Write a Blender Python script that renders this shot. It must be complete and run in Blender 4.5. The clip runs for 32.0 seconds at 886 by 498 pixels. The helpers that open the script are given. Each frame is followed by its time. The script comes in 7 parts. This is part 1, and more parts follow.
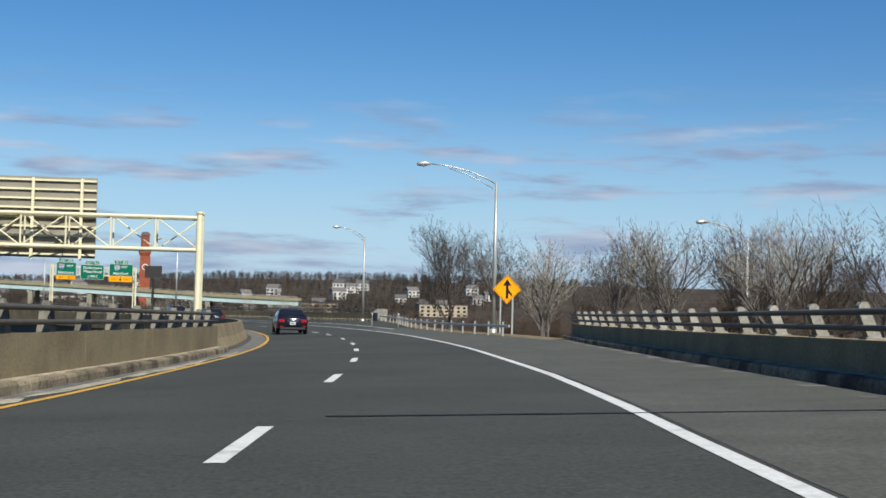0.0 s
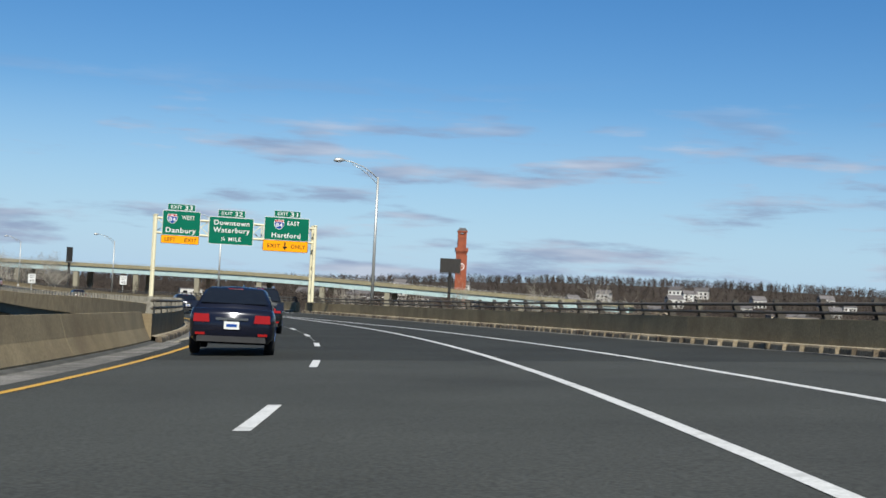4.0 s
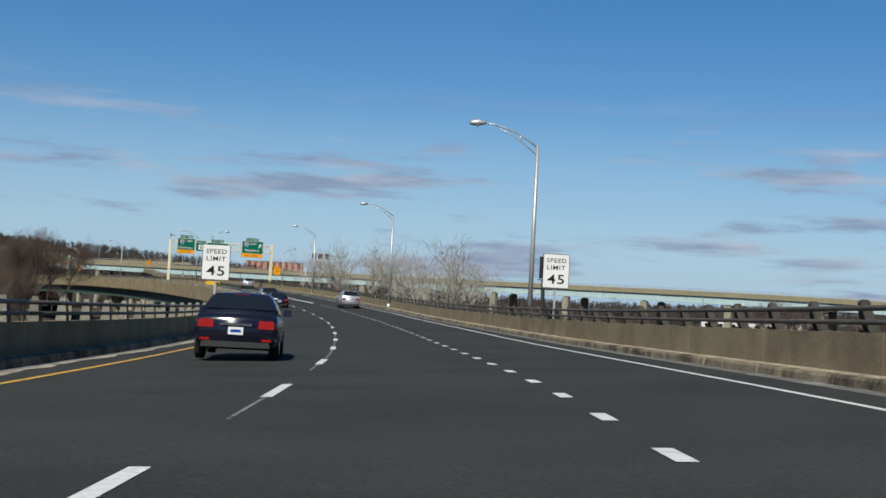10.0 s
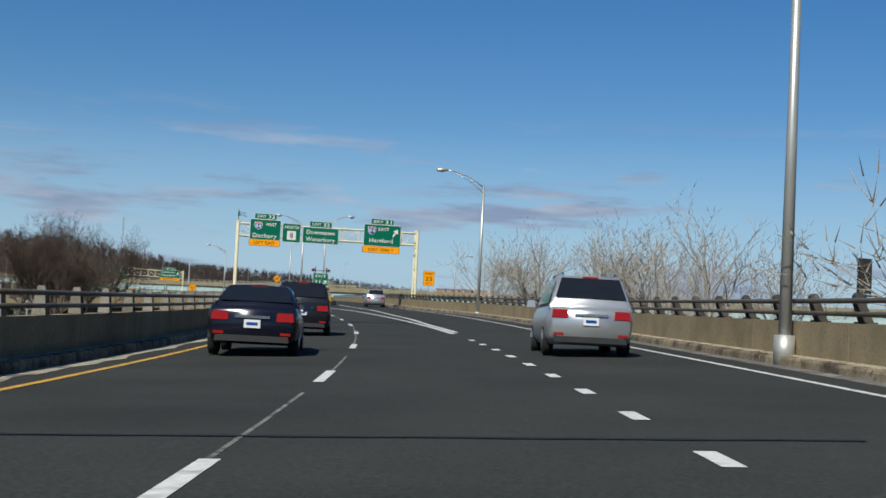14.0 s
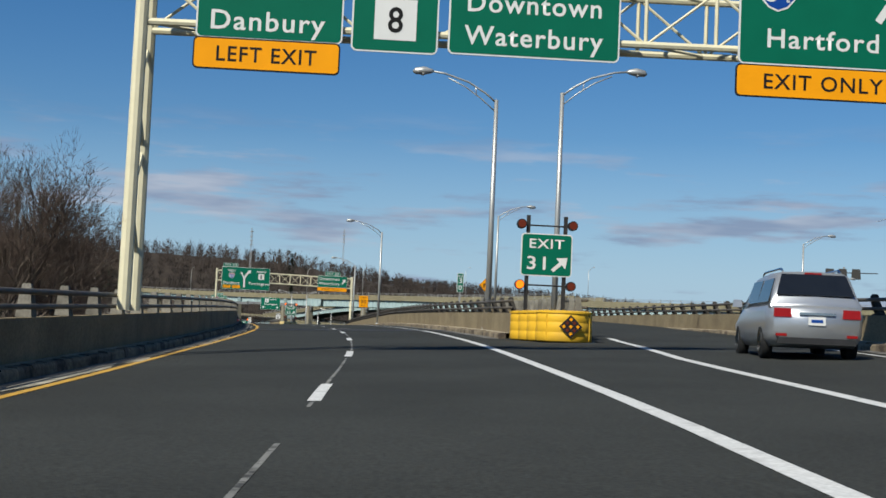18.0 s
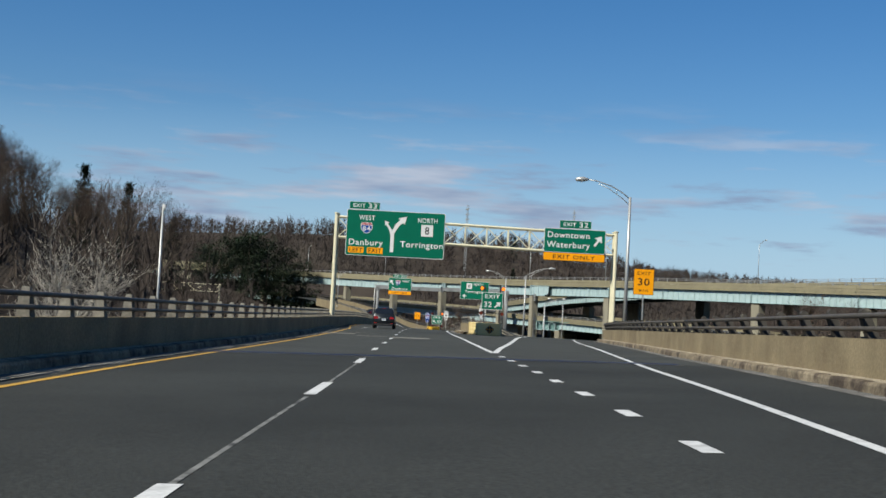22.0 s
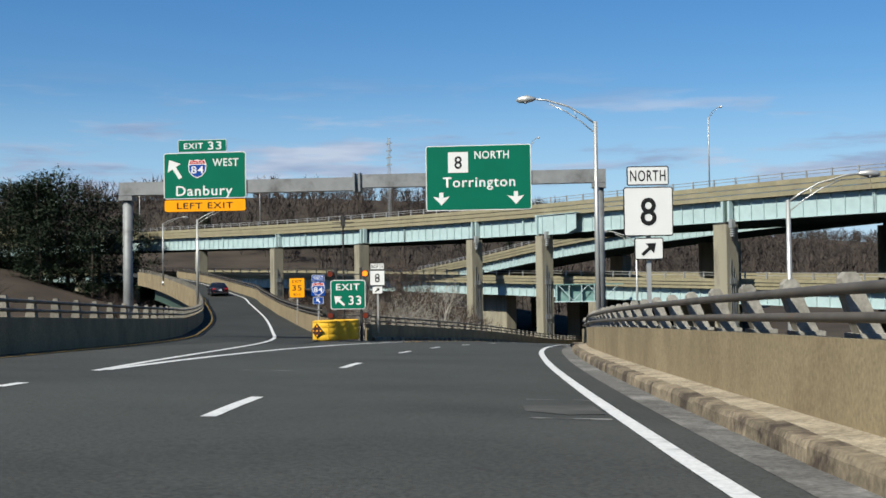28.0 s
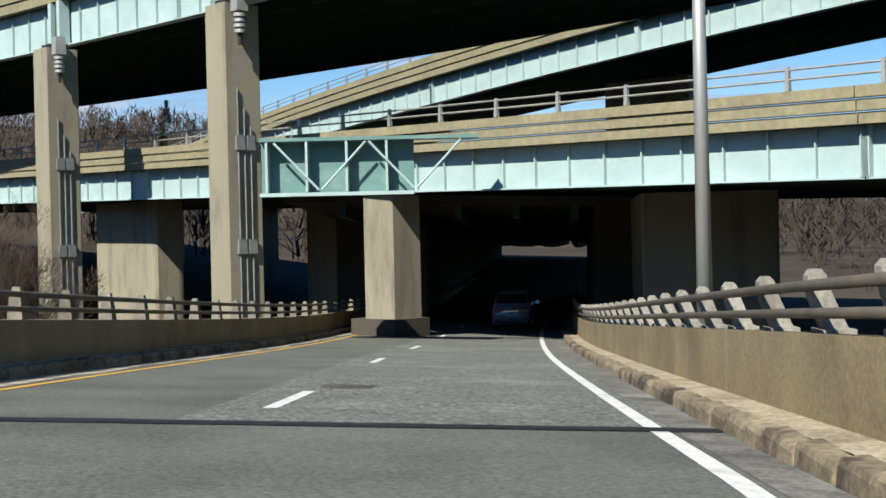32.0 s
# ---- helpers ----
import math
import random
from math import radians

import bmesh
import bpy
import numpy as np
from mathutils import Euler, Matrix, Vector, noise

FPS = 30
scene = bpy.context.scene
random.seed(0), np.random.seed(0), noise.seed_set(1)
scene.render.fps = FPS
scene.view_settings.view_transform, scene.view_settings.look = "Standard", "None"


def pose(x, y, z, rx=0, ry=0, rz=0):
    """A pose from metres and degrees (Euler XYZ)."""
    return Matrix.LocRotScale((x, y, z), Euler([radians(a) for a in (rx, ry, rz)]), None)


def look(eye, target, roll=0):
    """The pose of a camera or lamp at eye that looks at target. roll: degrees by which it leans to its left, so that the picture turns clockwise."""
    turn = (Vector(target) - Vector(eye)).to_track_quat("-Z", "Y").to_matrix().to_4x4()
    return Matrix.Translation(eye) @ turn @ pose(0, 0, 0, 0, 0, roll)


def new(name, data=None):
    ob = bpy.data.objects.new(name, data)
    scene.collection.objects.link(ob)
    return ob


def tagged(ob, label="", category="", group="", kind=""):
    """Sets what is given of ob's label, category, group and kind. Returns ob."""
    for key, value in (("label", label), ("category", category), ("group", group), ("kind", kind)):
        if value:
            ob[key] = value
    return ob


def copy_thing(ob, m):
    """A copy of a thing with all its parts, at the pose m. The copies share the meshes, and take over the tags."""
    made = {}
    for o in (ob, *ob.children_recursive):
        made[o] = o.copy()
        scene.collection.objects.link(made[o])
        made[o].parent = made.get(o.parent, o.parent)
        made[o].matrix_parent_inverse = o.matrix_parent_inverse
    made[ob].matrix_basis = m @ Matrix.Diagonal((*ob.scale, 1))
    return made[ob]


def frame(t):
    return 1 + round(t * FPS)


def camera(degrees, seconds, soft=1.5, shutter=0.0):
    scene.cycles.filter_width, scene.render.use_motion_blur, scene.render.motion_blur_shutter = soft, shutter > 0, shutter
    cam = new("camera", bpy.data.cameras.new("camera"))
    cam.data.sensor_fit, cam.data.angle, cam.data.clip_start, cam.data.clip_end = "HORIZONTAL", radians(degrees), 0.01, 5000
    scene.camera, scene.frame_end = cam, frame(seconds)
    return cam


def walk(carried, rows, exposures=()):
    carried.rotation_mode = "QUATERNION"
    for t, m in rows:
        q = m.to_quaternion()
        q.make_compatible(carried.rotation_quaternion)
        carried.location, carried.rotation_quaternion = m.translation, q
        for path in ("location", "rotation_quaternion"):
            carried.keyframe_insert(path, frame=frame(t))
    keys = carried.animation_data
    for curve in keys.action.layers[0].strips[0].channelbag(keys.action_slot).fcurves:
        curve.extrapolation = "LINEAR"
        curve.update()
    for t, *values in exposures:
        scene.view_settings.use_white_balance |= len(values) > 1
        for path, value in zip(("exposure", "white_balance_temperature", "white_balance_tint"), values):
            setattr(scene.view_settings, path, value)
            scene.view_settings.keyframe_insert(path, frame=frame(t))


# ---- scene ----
cam = camera(37.57, 32.0, soft=1.6)

# seconds, eye, target, roll
PATH = [
    (0.0, (0.000, 0.000, 0.000), (0.668, 9.970, 0.401), 1.42),
    (0.5, (0.251, 12.580, -0.169), (0.820, 22.557, 0.209), 2.30),
    (1.0, (0.790, 25.137, -0.346), (1.157, 35.123, 0.040), 2.49),
    (1.5, (1.216, 37.699, -0.519), (1.291, 47.692, -0.147), 2.95),
    (2.0, (1.247, 50.288, -0.689), (0.956, 60.277, -0.324), 3.59),
    (2.5, (0.772, 62.865, -0.856), (0.112, 72.836, -0.465), 2.51),
    (3.0, (-0.218, 75.377, -1.014), (-1.290, 85.311, -0.598), 2.37),
    (3.5, (-1.711, 87.796, -1.157), (-3.223, 97.672, -0.749), 2.75),
    (4.0, (-3.698, 100.116, -1.300), (-5.565, 109.933, -0.928), 2.83),
    (4.5, (-6.177, 112.332, -1.451), (-8.405, 122.073, -1.083), 2.98),
    (5.0, (-9.154, 124.430, -1.596), (-11.773, 134.073, -1.214), 3.24),
    (5.5, (-12.639, 136.391, -1.729), (-15.674, 145.908, -1.272), 3.61),
    (6.0, (-16.637, 148.188, -1.862), (-20.105, 157.558, -1.432), 3.26),
    (6.5, (-21.137, 159.795, -2.001), (-25.027, 168.998, -1.590), 3.22),
    (7.0, (-26.077, 171.193, -2.132), (-30.288, 180.252, -1.698), 3.77),
    (7.5, (-31.378, 182.387, -2.241), (-35.841, 191.325, -1.794), 3.56),
    (8.0, (-36.997, 193.413, -2.328), (-41.665, 202.247, -1.892), 3.54),
    (8.5, (-42.894, 204.296, -2.402), (-47.769, 213.016, -1.976), 2.87),
    (9.0, (-49.026, 215.040, -2.474), (-54.097, 223.647, -2.030), 2.99),
    (9.5, (-55.380, 225.643, -2.557), (-60.655, 234.127, -2.107), 3.00),
    (10.0, (-61.974, 236.090, -2.660), (-67.431, 244.458, -2.228), 3.03),
    (10.5, (-68.840, 246.358, -2.782), (-74.494, 254.595, -2.348), 3.06),
    (11.0, (-75.956, 256.441, -2.906), (-81.761, 264.571, -2.467), 2.84),
    (11.5, (-83.258, 266.345, -3.010), (-89.219, 274.360, -2.555), 2.36),
    (12.0, (-90.689, 276.089, -3.079), (-96.783, 284.007, -2.675), 2.32),
    (12.5, (-98.234, 285.697, -3.104), (-104.468, 293.502, -2.625), 2.89),
    (13.0, (-105.908, 295.194, -3.086), (-112.268, 302.895, -2.584), 3.31),
    (13.5, (-113.737, 304.588, -3.028), (-120.235, 312.169, -2.478), 3.00),
    (14.0, (-121.752, 313.856, -2.931), (-128.400, 321.303, -2.343), 2.96),
    (14.5, (-129.992, 322.962, -2.793), (-136.823, 330.239, -2.173), 3.02),
    (15.0, (-138.475, 331.884, -2.620), (-145.483, 338.989, -1.978), 3.18),
    (15.5, (-147.178, 340.637, -2.425), (-154.303, 347.623, -1.773), 3.45),
    (16.0, (-156.064, 349.244, -2.215), (-163.316, 356.094, -1.531), 3.60),
    (16.5, (-165.141, 357.676, -1.993), (-172.534, 364.378, -1.332), 3.49),
    (17.0, (-174.453, 365.877, -1.759), (-182.020, 372.381, -1.109), 3.40),
    (17.5, (-183.995, 373.823, -1.517), (-191.731, 380.126, -0.865), 3.36),
    (18.0, (-193.737, 381.519, -1.273), (-201.629, 387.628, -0.642), 2.55),
    (18.5, (-203.664, 388.977, -1.035), (-211.709, 394.881, -0.386), 3.38),
    (19.0, (-213.765, 396.210, -0.814), (-221.946, 401.917, -0.110), 3.00),
    (19.5, (-224.023, 403.212, -0.621), (-232.342, 408.718, 0.070), 2.78),
    (20.0, (-234.414, 409.958, -0.460), (-242.878, 415.244, 0.176), 2.97),
    (20.5, (-244.927, 416.427, -0.328), (-253.520, 421.505, 0.285), 3.40),
    (21.0, (-255.571, 422.635, -0.227), (-264.273, 427.528, 0.342), 3.27),
    (21.5, (-266.332, 428.627, -0.169), (-275.107, 433.392, 0.368), 3.58),
    (22.0, (-277.162, 434.457, -0.163), (-285.996, 439.117, 0.317), 2.99),
    (22.5, (-288.007, 440.173, -0.206), (-296.889, 444.749, 0.214), 2.35),
    (23.0, (-298.847, 445.818, -0.277), (-307.750, 450.354, 0.131), 2.05),
    (23.5, (-309.701, 451.428, -0.359), (-318.606, 455.958, 0.065), 0.99),
    (24.0, (-320.618, 457.026, -0.447), (-329.534, 461.530, 0.012), 1.32),
    (24.5, (-331.618, 462.617, -0.542), (-340.545, 467.102, -0.118), 1.57),
    (25.0, (-342.650, 468.192, -0.631), (-351.582, 472.669, -0.203), 1.36),
    (25.5, (-353.664, 473.766, -0.698), (-362.584, 478.265, -0.251), 1.05),
    (26.0, (-364.630, 479.389, -0.756), (-373.513, 483.960, -0.315), 0.63),
    (26.5, (-375.507, 485.119, -0.834), (-384.326, 489.820, -0.499), 0.05),
    (27.0, (-386.260, 491.009, -0.948), (-394.977, 495.895, -0.587), -0.25),
    (27.5, (-396.893, 497.101, -1.097), (-405.511, 502.163, -0.778), -0.34),
    (28.0, (-407.432, 503.406, -1.275), (-415.957, 508.624, -0.976), -0.79),
    (28.5, (-417.874, 509.908, -1.494), (-426.312, 515.266, -1.192), -1.40),
    (29.0, (-428.172, 516.612, -1.784), (-436.479, 522.175, -1.577), -0.96),
    (29.5, (-438.261, 523.550, -2.149), (-446.430, 529.315, -1.982), -1.21),
    (30.0, (-448.107, 530.752, -2.569), (-456.119, 536.735, -2.450), -0.57),
    (30.5, (-457.711, 538.236, -3.018), (-465.553, 544.441, -2.912), -0.92),
    (31.0, (-467.081, 546.002, -3.478), (-474.744, 552.427, -3.442), -0.89),
    (31.5, (-476.232, 554.055, -3.983), (-483.731, 560.670, -4.002), -1.02),
    (32.0, (-485.173, 562.408, -4.599), (-492.558, 569.150, -4.663), -1.27),
]
walk(cam, [(t, look(e, a, r)) for t, e, a, r in PATH],
     [(0, 0.66), (4, 0.65), (7, 0.6), (10, 0.42), (18, 0.41), (20, 0.45), (22, 0.53), (24, 0.84), (28, 0.76), (29, 0.66), (30, 0.66), (31, 0.81), (32, 1.03)])

# ---------------------------------------------------------------- light
SUN_AZ = 198.0     # turn of the sun from +y, counter-clockwise, degrees
SUN_EL = 44.5
world_ = bpy.data.worlds.new("sky")
scene.world = world_
world_.use_nodes = True
nt = world_.node_tree
for n_ in list(nt.nodes):
    nt.nodes.remove(n_)


def wn(kind, **kw):
    n = nt.nodes.new(kind)
    for k, v in kw.items():
        if k == "op":
            n.operation = v
        else:
            n.inputs[int(k[1:])].default_value = v
    return n


wo = nt.nodes.new("ShaderNodeOutputWorld")
bg = nt.nodes.new("ShaderNodeBackground")
sky = nt.nodes.new("ShaderNodeTexSky")
sky.sky_type = "NISHITA"
sky.sun_disc = False
sky.sun_elevation = radians(SUN_EL)
sky.sun_rotation = radians(-SUN_AZ)
sky.air_density, sky.dust_density, sky.ozone_density = 1.0, 0.2, 5.0
bg.inputs[1].default_value = 0.07
hue = wn("ShaderNodeHueSaturation", i0=0.5035, i1=1.28, i2=0.88)
nt.links.new(sky.outputs[0], hue.inputs["Color"])
# thin streaks of cloud low over the horizon
tc = nt.nodes.new("ShaderNodeTexCoord")
mp_ = nt.nodes.new("ShaderNodeMapping")
mp_.inputs["Scale"].default_value = (6.5, 6.5, 46.0)
mp_.inputs["Location"].default_value = (3.1, 1.7, 0.4)
nt.links.new(tc.outputs["Generated"], mp_.inputs["Vector"])
nz = wn("ShaderNodeTexNoise", i2=1.0, i3=6.0, i4=0.58)
nt.links.new(mp_.outputs[0], nz.inputs["Vector"])
cl = nt.nodes.new("ShaderNodeMapRange")
cl.interpolation_type = "SMOOTHSTEP"
for k_, v_ in (("From Min", 0.49), ("From Max", 0.64), ("To Max", 0.8)):
    cl.inputs[k_].default_value = v_
nt.links.new(nz.outputs["Fac"], cl.inputs["Value"])
sx = nt.nodes.new("ShaderNodeSeparateXYZ")
nt.links.new(tc.outputs["Generated"], sx.inputs[0])
hi = nt.nodes.new("ShaderNodeMapRange")
hi.interpolation_type = "SMOOTHSTEP"
for k_, v_ in (("From Min", 0.175), ("From Max", 0.10), ("To Min", 0.0), ("To Max", 1.0)):
    hi.inputs[k_].default_value = v_
nt.links.new(sx.outputs["Z"], hi.inputs["Value"])
mu = wn("ShaderNodeMath", op="MULTIPLY")
nt.links.new(cl.outputs[0], mu.inputs[0])
nt.links.new(hi.outputs[0], mu.inputs[1])
n2_ = wn("ShaderNodeTexNoise", i2=1.6, i3=3.0)
nt.links.new(mp_.outputs[0], n2_.inputs["Vector"])
cr = nt.nodes.new("ShaderNodeValToRGB")
cr.color_ramp.elements[0].position, cr.color_ramp.elements[1].position = 0.42, 0.68
cr.color_ramp.elements[0].color, cr.color_ramp.elements[1].color = (2.45, 3.05, 4.5, 1), (4.9, 5.3, 6.3, 1)
nt.links.new(n2_.outputs["Fac"], cr.inputs[0])
mix_ = nt.nodes.new("ShaderNodeMix")
mix_.data_type = "RGBA"
nt.links.new(mu.outputs[0], mix_.inputs["Factor"])
# pale haze towards the horizon
hz = nt.nodes.new("ShaderNodeMapRange")
for k_, v_ in (("From Min", 0.15), ("From Max", 0.0), ("To Min", 0.0), ("To Max", 0.85)):
    hz.inputs[k_].default_value = v_
nt.links.new(sx.outputs["Z"], hz.inputs["Value"])
hm = nt.nodes.new("ShaderNodeMix")
hm.data_type = "RGBA"
hm.inputs["B"].default_value = (3.45, 5.4, 7.8, 1)
nt.links.new(hz.outputs[0], hm.inputs["Factor"])
nt.links.new(hue.outputs[0], hm.inputs["A"])
nt.links.new(hm.outputs["Result"], mix_.inputs["A"])
nt.links.new(cr.outputs[0], mix_.inputs["B"])
nt.links.new(mix_.outputs["Result"], bg.inputs[0])
nt.links.new(bg.outputs[0], wo.inputs[0])

sun = new("sun", bpy.data.lights.new("sun", "SUN"))
sun.data.energy, sun.data.angle, sun.data.color = 5.0, radians(0.55), (0.97, 0.945, 0.845)
sa, se = radians(SUN_AZ), radians(SUN_EL)
SUN_DIR = Vector((-math.sin(sa) * math.cos(se), math.cos(sa) * math.cos(se), math.sin(se)))
sun.matrix_world = look(SUN_DIR * 300, (0, 0, 0))

# ---------------------------------------------------------------- materials
def mat(name, base, rough=0.8, metal=0.0, var=0.25, scale=6.0, bump=0.0, bscale=40.0, stain=None, stain_scale=0.6,
        stain_lo=0.5, stain_hi=0.7, obj_random=0.0, spec=None, stretch=(1, 1, 1), islands=False, grain=0.0, grain_scale=28.0):
    m = bpy.data.materials.new(name)
    m.use_nodes = True
    t = m.node_tree
    b = t.nodes["Principled BSDF"]
    b.inputs["Roughness"].default_value = rough
    b.inputs["Metallic"].default_value = metal
    b.inputs["Specular IOR Level"].default_value = 0.22 if spec is None else spec
    geo = t.nodes.new("ShaderNodeNewGeometry")
    mp = t.nodes.new("ShaderNodeMapping")
    mp.inputs["Scale"].default_value = stretch
    t.links.new(geo.outputs["Position"], mp.inputs["Vector"])
    n1 = t.nodes.new("ShaderNodeTexNoise")
    n1.inputs["Scale"].default_value = scale
    n1.inputs["Detail"].default_value = 5
    t.links.new(mp.outputs[0], n1.inputs["Vector"])
    rp = t.nodes.new("ShaderNodeValToRGB")
    rp.color_ramp.elements[0].position, rp.color_ramp.elements[1].position = 0.3, 0.7
    rp.color_ramp.elements[0].color = (*[c * (1 - var) for c in base], 1)
    rp.color_ramp.elements[1].color = (*[min(1, c * (1 + var)) for c in base], 1)
    t.links.new(n1.outputs["Fac"], rp.inputs[0])
    out = rp.outputs[0]
    if stain is not None:
        n2 = t.nodes.new("ShaderNodeTexNoise")
        n2.inputs["Scale"].default_value = stain_scale
        n2.inputs["Detail"].default_value = 6
        n2.inputs["Roughness"].default_value = 0.65
        t.links.new(mp.outputs[0], n2.inputs["Vector"])
        r2 = t.nodes.new("ShaderNodeMapRange")
        r2.inputs["From Min"].default_value, r2.inputs["From Max"].default_value = stain_lo, stain_hi
        t.links.new(n2.outputs["Fac"], r2.inputs["Value"])
        mx = t.nodes.new("ShaderNodeMix")
        mx.data_type = "RGBA"
        mx.inputs["B"].default_value = (*stain, 1)
        t.links.new(r2.outputs[0], mx.inputs["Factor"])
        t.links.new(out, mx.inputs["A"])
        out = mx.outputs["Result"]
    if obj_random:
        oi = t.nodes.new("ShaderNodeObjectInfo")
        hs = t.nodes.new("ShaderNodeHueSaturation")
        mr = t.nodes.new("ShaderNodeMapRange")
        mr.inputs["To Min"].default_value, mr.inputs["To Max"].default_value = 1 - obj_random, 1 + obj_random
        t.links.new(geo.outputs["Random Per Island"] if islands else oi.outputs["Random"], mr.inputs["Value"])
        t.links.new(mr.outputs[0], hs.inputs["Value"])
        t.links.new(out, hs.inputs["Color"])
        out = hs.outputs[0]
    if grain:
        n4 = t.nodes.new("ShaderNodeTexNoise")
        n4.inputs["Scale"].default_value = grain_scale
        n4.inputs["Detail"].default_value = 3
        t.links.new(geo.outputs["Position"], n4.inputs["Vector"])
        r4 = t.nodes.new("ShaderNodeMapRange")
        for k, v in (("From Min", 0.32), ("From Max", 0.68), ("To Min", 1 - grain), ("To Max", 1 + grain)):
            r4.inputs[k].default_value = v
        t.links.new(n4.outputs["Fac"], r4.inputs["Value"])
        sc = t.nodes.new("ShaderNodeVectorMath")
        sc.operation = "SCALE"
        t.links.new(out, sc.inputs[0])
        t.links.new(r4.outputs[0], sc.inputs["Scale"])
        out = sc.outputs[0]
    t.links.new(out, b.inputs["Base Color"])
    if bump:
        n3 = t.nodes.new("ShaderNodeTexNoise")
        n3.inputs["Scale"].default_value = bscale
        n3.inputs["Detail"].default_value = 4
        t.links.new(mp.outputs[0], n3.inputs["Vector"])
        bp = t.nodes.new("ShaderNodeBump")
        bp.inputs["Strength"].default_value = bump
        bp.inputs["Distance"].default_value = 0.02
        t.links.new(n3.outputs["Fac"], bp.inputs["Height"])
        t.links.new(bp.outputs[0], b.inputs["Normal"])
    return m


def glow(name, colour, power):
    m = bpy.data.materials.new(name)
    m.use_nodes = True
    b = m.node_tree.nodes["Principled BSDF"]
    b.inputs["Base Color"].default_value = (*colour, 1)
    b.inputs["Emission Color"].default_value = (*colour, 1)
    b.inputs["Emission Strength"].default_value = power
    return m


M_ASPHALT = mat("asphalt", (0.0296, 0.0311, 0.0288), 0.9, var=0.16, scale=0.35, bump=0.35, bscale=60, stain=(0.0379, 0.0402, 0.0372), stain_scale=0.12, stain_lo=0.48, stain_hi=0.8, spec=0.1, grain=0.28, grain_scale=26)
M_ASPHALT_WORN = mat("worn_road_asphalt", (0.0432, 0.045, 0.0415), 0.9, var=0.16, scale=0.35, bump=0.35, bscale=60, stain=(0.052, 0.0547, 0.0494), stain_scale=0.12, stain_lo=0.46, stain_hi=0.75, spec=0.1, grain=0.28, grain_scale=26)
M_ASPHALT_PALE = mat("pale_road_asphalt", (0.0865, 0.0889, 0.0803), 0.9, var=0.2, scale=0.5, bump=0.4, bscale=55, stain=(0.107, 0.111, 0.1), stain_scale=0.15, stain_lo=0.46, stain_hi=0.75, spec=0.1, grain=0.3, grain_scale=24)
M_ASPHALT_OLD = mat("old_asphalt", (0.108, 0.111, 0.103), 0.9, var=0.3, scale=9, bump=0.6, bscale=50, stain=(0.154, 0.157, 0.143), stain_scale=0.5, spec=0.1, grain=0.6, grain_scale=20)
M_SHOULDER = mat("gritty_shoulder", (0.099, 0.095, 0.087), 0.95, var=0.3, scale=2.5, bump=0.4, bscale=35, stain=(0.198, 0.19, 0.175), stain_scale=0.9, grain=0.3, grain_scale=20)
M_WHITE = mat("white_paint", (0.4756, 0.4756, 0.4618), 0.7, var=0.08, scale=9, stain=(0.2098, 0.2098, 0.2024), stain_scale=3.0, stain_lo=0.55, stain_hi=0.75, grain=0.14, grain_scale=24)
M_YELLOW = mat("yellow_paint", (0.4239, 0.2466, 0.0414), 0.7, var=0.12, scale=7, stain=(0.2052, 0.1503, 0.0684), stain_scale=2.0, stain_lo=0.55, stain_hi=0.75)
M_WALL = mat("stained_concrete", (0.208, 0.166, 0.098), 0.9, var=0.15, scale=0.9, bump=0.3, bscale=25, stain=(0.136, 0.101, 0.0608), stain_scale=0.5, stain_lo=0.46, stain_hi=0.75, grain=0.16, grain_scale=18)
M_KERB = mat("kerb_stone", (0.19, 0.155, 0.105), 0.9, var=0.3, scale=2.6, bump=0.5, bscale=20, stain=(0.06, 0.046, 0.034), stain_scale=1.3, stain_lo=0.46, stain_hi=0.6, obj_random=0.26, grain=0.25, grain_scale=16)
M_KERB_ROW = mat("kerb_stone_row", (0.19, 0.155, 0.105), 0.9, var=0.3, scale=2.6, bump=0.5, bscale=20, stain=(0.06, 0.046, 0.034), stain_scale=1.3, stain_lo=0.46, stain_hi=0.6, obj_random=0.26, islands=True, grain=0.25, grain_scale=16)
M_WALK = mat("gritty_ledge", (0.27, 0.23, 0.165), 0.95, var=0.2, scale=3.0, bump=0.5, bscale=30, stain=(0.15, 0.12, 0.085), stain_scale=1.3, stain_lo=0.48, stain_hi=0.68, grain=0.3, grain_scale=20)
M_POST = mat("light_concrete", (0.225, 0.212, 0.182), 0.9, var=0.18, scale=3, bump=0.25, stain=(0.155, 0.142, 0.116), stain_scale=2.2, obj_random=0.1, grain=0.18, grain_scale=22)
# same post concrete darkened: the left posts' shaded side is in the colour
M_POST_SHADED = mat("shaded_post_concrete", (0.15, 0.14, 0.116), 0.9, var=0.22, scale=3, bump=0.25, stain=(0.085, 0.078, 0.064), stain_scale=2.2, obj_random=0.14, grain=0.18, grain_scale=22)
M_SAND = mat("drifted_sand", (0.27, 0.245, 0.19), 1.0, var=0.25, scale=2.0, bump=0.4, bscale=30, stain=(0.06, 0.058, 0.05), stain_scale=1.6, stain_lo=0.5, stain_hi=0.66, grain=0.3, grain_scale=22)
M_POST_DARK = mat("weathered_cast_post", (0.05, 0.045, 0.038), 0.75, metal=0.2, var=0.3, scale=4, bump=0.3, stain=(0.2, 0.18, 0.14), stain_scale=3.0, stain_lo=0.6, stain_hi=0.75)
M_RAIL = mat("weathered_rail", (0.087, 0.076, 0.062), 0.6, metal=0.3, var=0.2, scale=3, stain=(0.114, 0.068, 0.038), stain_scale=1.5, stain_lo=0.58, stain_hi=0.75)
